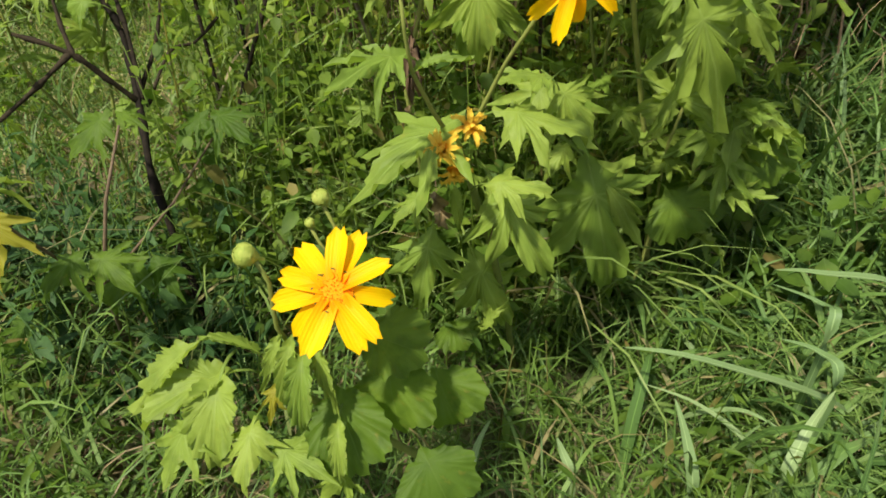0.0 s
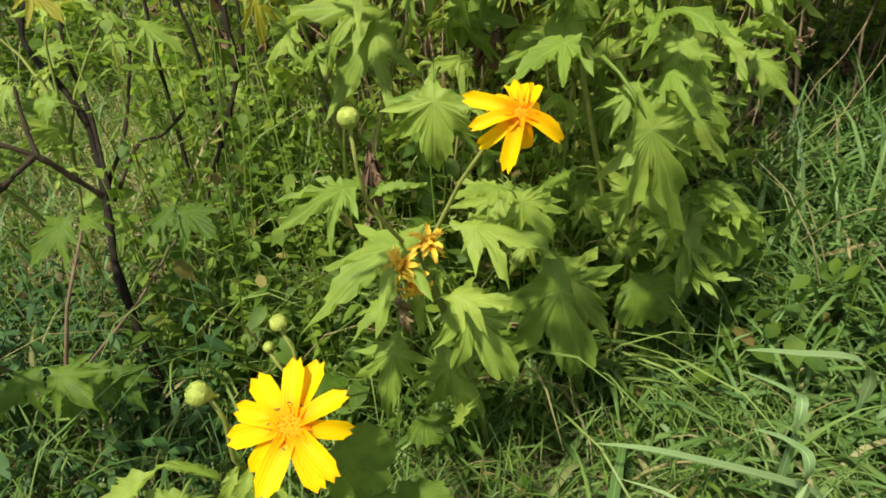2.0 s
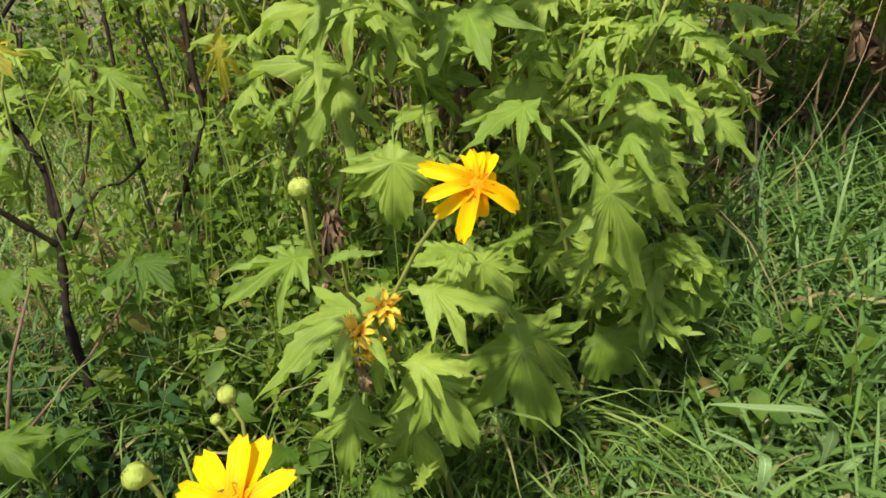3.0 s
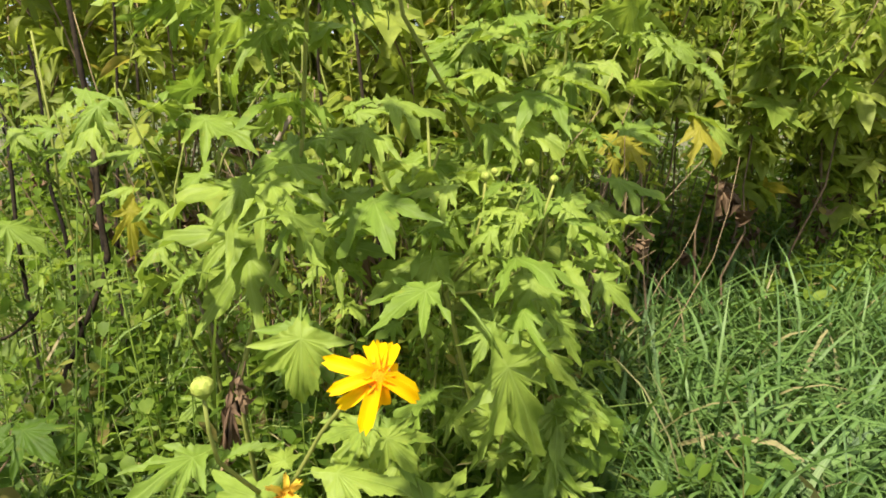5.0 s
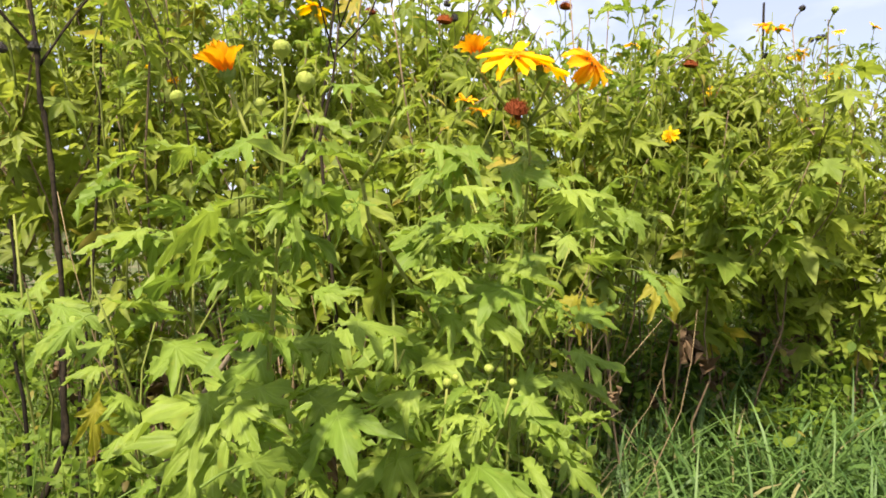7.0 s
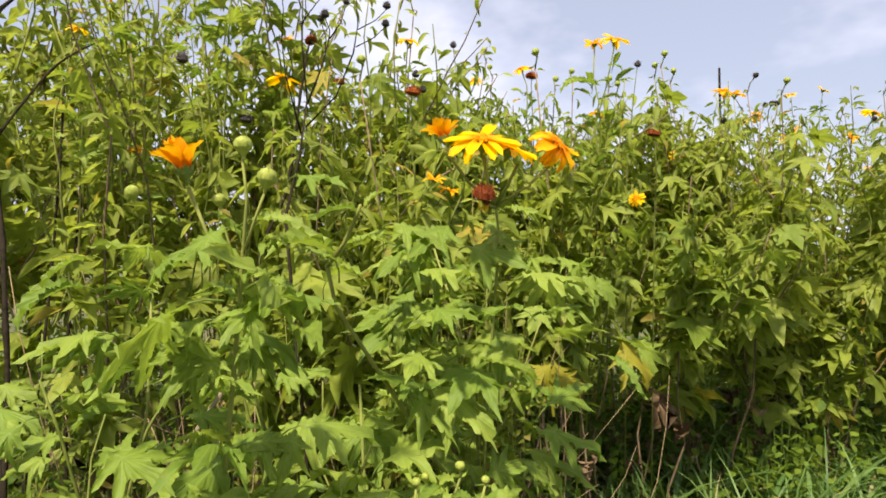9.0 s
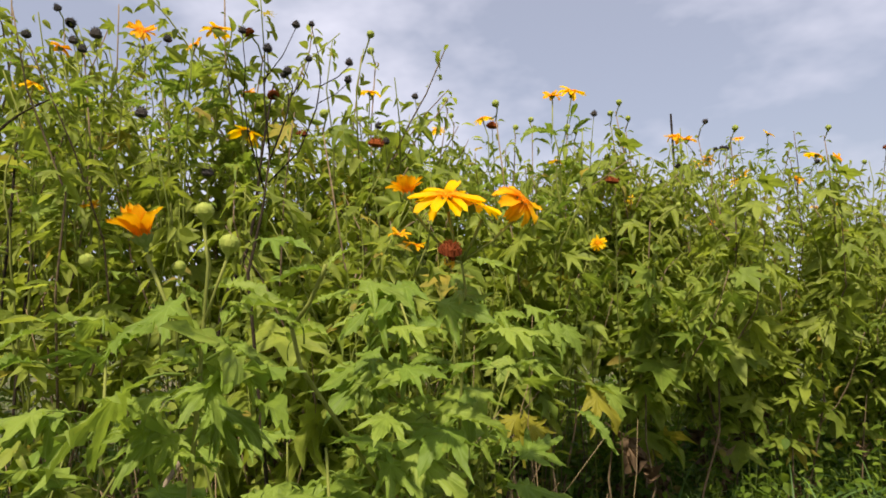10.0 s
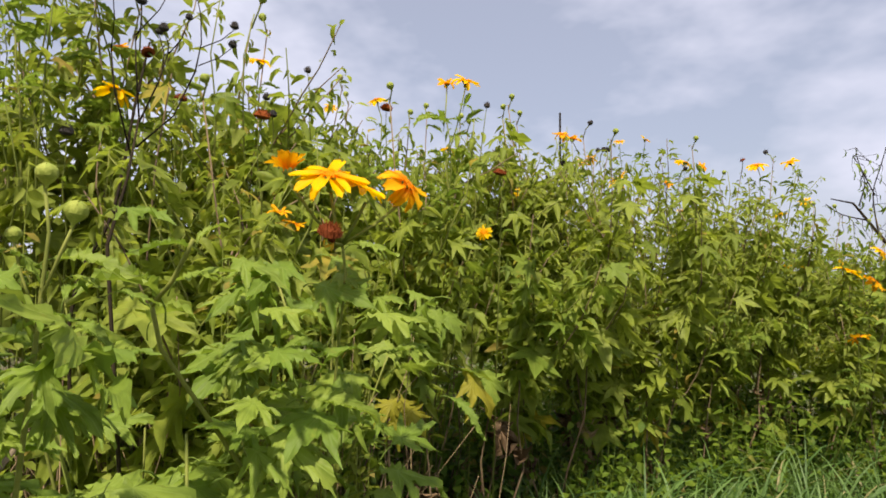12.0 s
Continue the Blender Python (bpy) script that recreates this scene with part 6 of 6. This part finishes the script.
stem(dead_stalk_b, *knotty([(-0.36, 1.25, 0.1), (-0.593, 1.36, 0.296), (-0.546, 1.42, 0.393), (-0.504, 1.5, 0.52), (-0.451, 1.565, 0.673), (-0.456, 1.58, 0.784), (-0.467, 1.62, 0.957), (-0.493, 1.66, 1.226), (-0.532, 1.72, 1.421), (-0.542, 1.72, 1.476), (-0.556, 1.74, 1.617), (-0.585, 1.78, 1.837), (-0.517, 1.8, 1.944)], [0.0047, 0.0047, 0.0051, 0.0055, 0.0062, 0.0059, 0.0059, 0.0059, 0.0055, 0.0055, 0.0051, 0.0047, 0.0039]), STEM_DARK, "stem", 6, 0.22, 8)
stem(dead_stalk_b, *knotty([(-0.451, 1.565, 0.673), (-0.465, 1.6, 0.78), (-0.493, 1.66, 0.889)], [0.007, 0.006, 0.005]), STEM_DARK, "twig", 6, 0.22, 9)
stem(dead_stalk_b, *knotty([(-0.553, 1.74, 1.59), (-0.611, 1.7, 1.672), (-0.665, 1.68, 1.741)], [0.004, 0.0035, 0.003]), STEM_DARK, "twig", 6, 0.22, 10)
stem(dead_stalk_b, *knotty([(-0.549, 1.74, 1.562), (-0.5, 1.78, 1.672), (-0.439, 1.8, 1.767), (-0.353, 1.8, 1.828)], [0.004, 0.003, 0.003, 0.002]), STEM_DARK, "twig", 6, 0.22, 11)
seed_head(dead_stalk_b, (-0.558, 1.735, 1.6), (0, 0, 1), .030)
seed_head(dead_stalk_b, (-0.624, 1.72, 1.591), (0, 0, 1), .030)
dead_stalk_c = thing("dead_stalk", (-0.673, 1.65, 0.1), "thin brown bare stalk standing among leafy plants", "stalk", "dead stalks")
stem(dead_stalk_c, sway_through([(-0.6729999999999999, 1.65, 0.1), (-0.703, 1.7, 0.659), (-0.719, 1.75, 0.862), (-0.738, 1.8, 0.994), (-0.777, 1.85, 1.1), (-0.754, 1.9, 1.365)]), [.006, .003], STEM_DARK, "stem", 6, 0.2, 20)
dead_stalk_d = thing("dead_stalk", (-0.606, 1.75, 0.1), "thin brown bare stalk standing among leafy plants", "stalk", "dead stalks")
stem(dead_stalk_d, sway_through([(-0.606, 1.75, 0.1), (-0.636, 1.8, 0.659), (-0.68, 1.85, 0.818), (-0.694, 1.9, 1.045), (-0.727, 1.95, 1.184)]), [.006, .003], STEM_DARK, "stem", 6, 0.2, 21)
dead_stalk_e = thing("dead_stalk", (-0.528, 1.85, 0.1), "thin brown bare stalk standing among leafy plants", "stalk", "dead stalks")
stem(dead_stalk_e, sway_through([(-0.528, 1.8499999999999999, 0.1), (-0.558, 1.9, 0.477), (-0.552, 1.95, 0.767), (-0.537, 2.0, 1.04), (-0.523, 2.05, 1.487), (-0.528, 2.1, 1.811)]), [.006, .003], STEM_DARK, "stem", 6, 0.2, 22)
dead_stalk_f = thing("dead_stalk", (-0.48, 2.05, 0.1), "thin brown bare stalk standing among leafy plants", "stalk", "dead stalks")
stem(dead_stalk_f, sway_through([(-0.48, 2.0500000000000003, 0.1), (-0.51, 2.1, 0.578), (-0.515, 2.1, 0.843), (-0.526, 2.15, 1.101), (-0.517, 2.2, 1.417), (-0.502, 2.2, 1.5)]), [.006, .003], STEM_DARK, "stem", 6, 0.2, 23)
dead_stalk_g = thing("dead_stalk", (0.12, 1.85, 0.0), "thin brown bare stalk standing among leafy plants", "stalk", "dead stalks")
stem(dead_stalk_g, sway_through([(0.12, 1.85, 0.0), (0.1, 1.85, 0.5), (0.034, 1.86, 1.194), (0.115, 1.9, 1.473), (0.153, 1.95, 1.766), (0.183, 2.0, 1.973)]), [.006, .003], STEM_DARK, "stem", 6, 0.2, 24)
broken_stick = thing("broken_stick", (0.02, 1.35, 0.5), "grey-brown broken dead stick leaning among leaves", "stick")
stem(broken_stick, [(-0.05, 1.5, 0.05), (-0.213, 1.4, 0.651), (-0.116, 1.35, 0.83), (-0.045, 1.32, 0.932), (0.014, 1.3, 1.026)], [0.0055, 0.0055, 0.0055, 0.005, 0.0045], STEM_GREY, "stem", 7, 0.14, 31)


# ---- dry twigs with black seed heads above the thicket ----
seed_plant = thing("seed_plant", (0.204, 1.472, 0), "tall dry plant with dark twigs and round black seed heads", "plant")
stem(seed_plant, [(0.189, 1.472, -0.02), (0.182, 1.465, 0.7), (0.124, 1.45, 1.365), (0.153, 1.465, 1.501), (0.169, 1.472, 1.629)], [0.0045, 0.0041, 0.0036, 0.0027, 0.0018], STEM_DARK, "stem", 6, 0.15, 40)
stem(seed_plant, [(0.169, 1.472, 1.622), (0.159, 1.472, 1.73), (0.155, 1.472, 1.8)], [0.0021, 0.0017, 0.0011], STEM_DARK, "branch", 5, 0.15, 44)
stem(seed_plant, [(0.169, 1.472, 1.616), (0.202, 1.472, 1.707), (0.218, 1.472, 1.773)], [0.0021, 0.0017, 0.0011], STEM_DARK, "branch", 5, 0.15, 45)
stem(seed_plant, [(0.165, 1.472, 1.565), (0.232, 1.472, 1.638), (0.27, 1.472, 1.738), (0.28, 1.472, 1.804)], [0.0021, 0.0017, 0.0017, 0.0011], STEM_DARK, "branch", 5, 0.15, 46)
stem(seed_plant, [(0.159, 1.472, 1.54), (0.123, 1.472, 1.676), (0.113, 1.472, 1.765)], [0.0021, 0.0017, 0.0011], STEM_DARK, "branch", 5, 0.15, 47)
stem(seed_plant, [(0.156, 1.472, 1.781), (0.166, 1.472, 1.819), (0.164, 1.472, 1.86)], [0.0014, 0.0012, 0.0009], STEM_DARK, "twig", 5, 0.15, 50)
seed_head(seed_plant, (0.164, 1.472, 1.865), (0.1, -0.1, 1), 0.0219)
stem(seed_plant, [(0.215, 1.472, 1.76), (0.218, 1.472, 1.784), (0.207, 1.472, 1.812)], [0.0014, 0.0012, 0.0009], STEM_DARK, "twig", 5, 0.15, 51)
seed_head(seed_plant, (0.207, 1.472, 1.817), (0.1, -0.1, 1), 0.0204)
stem(seed_plant, [(0.207, 1.472, 1.733), (0.21, 1.487, 1.77), (0.199, 1.487, 1.808)], [0.0014, 0.0012, 0.0009], STEM_DARK, "twig", 5, 0.15, 52)
seed_head(seed_plant, (0.199, 1.487, 1.813), (0.1, -0.1, 1), 0.0161)
stem(seed_plant, [(0.218, 1.472, 1.766), (0.242, 1.487, 1.808), (0.255, 1.487, 1.851)], [0.0014, 0.0012, 0.0009], STEM_DARK, "twig", 5, 0.15, 53)
seed_head(seed_plant, (0.255, 1.487, 1.856), (0.1, -0.1, 1), 0.0161)
stem(seed_plant, [(0.28, 1.472, 1.791), (0.321, 1.487, 1.821), (0.347, 1.487, 1.849)], [0.0014, 0.0012, 0.0009], STEM_DARK, "twig", 5, 0.15, 54)
seed_head(seed_plant, (0.347, 1.487, 1.855), (0.1, -0.1, 1), 0.0190)
stem(seed_plant, [(0.275, 1.472, 1.751), (0.318, 1.502, 1.786), (0.346, 1.502, 1.814)], [0.0014, 0.0012, 0.0009], STEM_DARK, "twig", 5, 0.15, 55)
seed_head(seed_plant, (0.346, 1.502, 1.819), (0.1, -0.1, 1), 0.0190)
stem(seed_plant, [(0.155, 1.472, 1.793), (0.197, 1.472, 1.855), (0.226, 1.472, 1.922)], [0.0014, 0.0012, 0.0009], STEM_DARK, "twig", 5, 0.15, 56)
seed_head(seed_plant, (0.226, 1.472, 1.927), (0.1, -0.1, 1), 0.0190)
stem(seed_plant, [(0.28, 1.472, 1.797), (0.279, 1.502, 1.873), (0.263, 1.502, 1.942)], [0.0014, 0.0012, 0.0009], STEM_DARK, "twig", 5, 0.15, 57)
seed_head(seed_plant, (0.263, 1.502, 1.947), (0.1, -0.1, 1), 0.0146)
stem(seed_plant, [(0.114, 1.472, 1.751), (0.118, 1.45, 1.814), (0.111, 1.45, 1.887)], [0.0014, 0.0012, 0.0009], STEM_DARK, "twig", 5, 0.15, 58)
seed_head(seed_plant, (0.111, 1.45, 1.892), (0.1, -0.1, 1), 0.0175)
seed_stem((0.527, 2.1, 1.892), (0.519, 2.18, 1.625), 0.026, 60)
seed_stem((-0.167, 1.9, 1.829), (-0.125, 1.98, 1.575), 0.034, 61)
seed_stem((0.004, 1.9, 1.67), (0.007, 1.98, 1.429), 0.034, 62)
seed_stem((-0.308, 2.0, 2.084), (-0.307, 2.08, 1.808), 0.034, 63)
seed_stem((-0.481, 2.0, 2.066), (-0.48, 2.08, 1.814), 0.026, 64)
seed_stem((-0.341, 2.0, 2.037), (-0.33, 2.08, 1.772), 0.026, 65)
seed_stem((-0.379, 2.05, 2.08), (-0.357, 2.13, 1.766), 0.026, 66)
seed_stem((-0.118, 2.0, 2.089), (-0.119, 2.08, 1.819), 0.026, 67)
seed_stem((0.517, 1.93, 1.793), (0.508, 2.01, 1.579), 0.026, 68)
seed_stem((0.706, 2.3, 2.075), (0.732, 2.38, 1.73), 0.026, 69)
seed_stem((1.41, 2.2, 2.021), (1.409, 2.28, 1.735), 0.026, 70)


# ---- flowering tops along the ridge ----
flower_stem((0.549, 2.39, 2.116), 0.102, "fresh", 300)
flower_stem((0.977, 2.3, 2.012), 0.09, "fresh", 301)
flower_stem((1.093, 1.93, 1.983), 0.079, "old", 302)
flower_stem((1.167, 1.93, 2.004), 0.105, "fresh", 303)
flower_stem((2.558, 3.2, 2.269), 0.144, "old", 304)
flower_stem((2.636, 3.2, 2.246), 0.132, "old", 305)
flower_stem((2.766, 2.92, 1.953), 0.144, "fresh", 306)
flower_stem((1.919, 2.7, 1.77), 0.12, "fresh", 307)
flower_stem((2.148, 2.7, 1.725), 0.096, "old", 308)
flower_stem((1.518, 2.4, 1.532), 0.084, "fresh", 309)
flower_stem((4.043, 4.3, 2.633), 0.108, "fresh", 310)
flower_stem((4.463, 4.4, 2.718), 0.12, "fresh", 311)
flower_stem((5.155, 4.6, 2.621), 0.156, "fresh", 312)
flower_stem((5.723, 4.8, 2.658), 0.144, "old", 313)
flower_stem((4.499, 4.0, 1.991), 0.144, "fresh", 314)
flower_stem((3.376, 3.9, 2.329), 0.132, "fresh", 315)
flower_stem((3.275, 3.9, 2.29), 0.132, "fresh", 316)
flower_stem((-0.457, 2.0, 1.93), 0.079, "fresh", 317)
flower_stem((-0.395, 2.0, 2.038), 0.063, "old", 318)
flower_stem((-0.188, 2.0, 2.11), 0.089, "old", 319)
flower_stem((0.017, 2.0, 2.135), 0.105, "fresh", 320)
flower_stem((-0.042, 2.0, 2.083), 0.063, "old", 321)
flower_stem((0.105, 2.1, 1.983), 0.058, "old", 322)
flower_stem((0.106, 1.99, 1.821), 0.126, "fresh", 323)
flower_stem((0.851, 2.5, 2.017), 0.072, "fresh", 324)
flower_stem((1.242, 2.2, 1.827), 0.079, "fresh", 325)
flower_stem((2.071, 3.0, 2.149), 0.072, "old", 326)
flower_stem((-0.332, 2.1, 1.606), 0.074, "old", 327)
flower_stem((2.463, 2.8, 1.683), 0.072, "old", 328)
flower_stem((3.262, 3.0, 1.098), 0.084, "old", 329)
flower_stem((-0.445, 2.2, 1.676), 0.063, "fresh", 330)
seed_stem((1.024, 2.32, 1.985), (1.048, 2.37, 1.657), 0.05, 400, DISC_FADED)
seed_stem((0.483, 1.91, 1.779), (0.499, 1.96, 1.526), 0.05, 401, DISC_FADED)
seed_stem((1.35, 2.0, 1.71), (1.382, 2.05, 1.412), 0.05, 402, DISC_FADED)
seed_stem((0.274, 2.1, 1.851), (0.286, 2.15, 1.58), 0.04, 403, DISC_FADED)
seed_stem((2.492, 2.6, 1.354), (2.533, 2.65, 0.932), 0.05, 404, DISC_FADED)
flower_stem((4.08, 2.353, 1.423), 0.196, "fresh", 340)
flower_stem((3.775, 2.556, 1.447), 0.116, "fresh", 341)
flower_stem((3.837, 2.464, 1.426), 0.102, "fresh", 342)
flower_stem((4.016, 2.161, 1.353), 0.145, "old", 343)
flower_stem((4.44, 2.84, 1.938), 0.102, "fresh", 344)
flower_stem((4.234, 3.064, 2.222), 0.16, "fresh", 345)
flower_stem((4.477, 2.973, 2.248), 0.145, "fresh", 346)
flower_stem((4.028, 3.538, 2.301), 0.16, "fresh", 347)
flower_stem((3.575, 2.016, 1.056), 0.116, "old", 348)
flower_stem((3.578, 3.014, 1.824), 0.087, "fresh", 349)
flower_stem((4.114, 2.812, 1.82), 0.102, "fresh", 350)
flower_stem((3.086, 3.266, 2.023), 0.16, "fresh", 351)
flower_stem((3.415, 3.154, 2.024), 0.102, "old", 352)
flower_stem((3.893, 2.061, 1.525), 0.116, "fresh", 353)

post = thing("thin_post", (3.215, 4.085, 0.0), "thin dark upright post rising above the thicket", "post")
stem(post, [(3.215, 4.085, -0.05), (3.2249999999999996, 4.085, 1.3625), (3.215, 4.085, 2.725)], [.010, .008], STEM_DARK, "pole", 8, 0.03)


def droop_twigs(tree, line, seed):
    """Thin hanging twigs with a few narrow leaves along a branch."""
    rng = np.random.default_rng(seed)
    for i in range(9):
        q = np.array(line[int(rng.integers(1, len(line)))])
        e = q + np.array((rng.normal() * .06, rng.normal() * .06, rng.uniform(-.16, .02)))
        stem(tree, sway(q, e, 4, .15, seed * 10 + i), [.0025, .001], STEM_DARK, "twig", 4)
        leaf(tree, e, e + np.array((rng.normal() * .03, rng.normal() * .03, -rng.uniform(.04, .09))), (rng.normal(), -1, .4), kind="lance")


dry_branch = thing("dry_tree_branch", (5.2, 3.0, 0.0), "dark nearly bare branches of a small tree beside the thicket", "tree")
stem(dry_branch, [(5.452, 2.385, -0.05), (5.402, 2.385, 0.9), (5.252, 2.485, 1.291), (5.126, 2.705, 1.706), (5.023, 2.841, 1.969), (4.946, 2.963, 2.012)], [.04, .03, .018, .012, .008, .004], STEM_DARK, "trunk", 7, 0.12)
branch_line = sway_through([(5.117, 2.719, 1.728), (5.077, 2.729, 2.024), (5.073, 2.662, 2.247), (5.068, 2.626, 2.366)])
stem(dry_branch, branch_line, [.006, .002], STEM_DARK, "branch", 5, 0.2, 80)
droop_twigs(dry_branch, branch_line, 90)
branch_line = sway_through([(5.082, 2.72, 2.023), (5.006, 2.783, 2.261), (4.979, 2.785, 2.379)])
stem(dry_branch, branch_line, [.006, .002], STEM_DARK, "branch", 5, 0.2, 81)
droop_twigs(dry_branch, branch_line, 91)
branch_line = sway_through([(5.043, 2.812, 1.945), (5.04, 2.765, 2.132), (4.979, 2.807, 2.327)])
stem(dry_branch, branch_line, [.006, .002], STEM_DARK, "branch", 5, 0.2, 82)
droop_twigs(dry_branch, branch_line, 92)
branch_line = sway_through([(5.139, 2.681, 1.705), (5.141, 2.589, 2.073), (5.124, 2.536, 2.313)])
stem(dry_branch, branch_line, [.006, .002], STEM_DARK, "branch", 5, 0.2, 83)
droop_twigs(dry_branch, branch_line, 93)
branch_line = sway_through([(5.077, 2.773, 1.836), (4.994, 2.91, 1.887), (4.935, 2.992, 1.971)])
stem(dry_branch, branch_line, [.006, .002], STEM_DARK, "branch", 5, 0.2, 84)
droop_twigs(dry_branch, branch_line, 94)
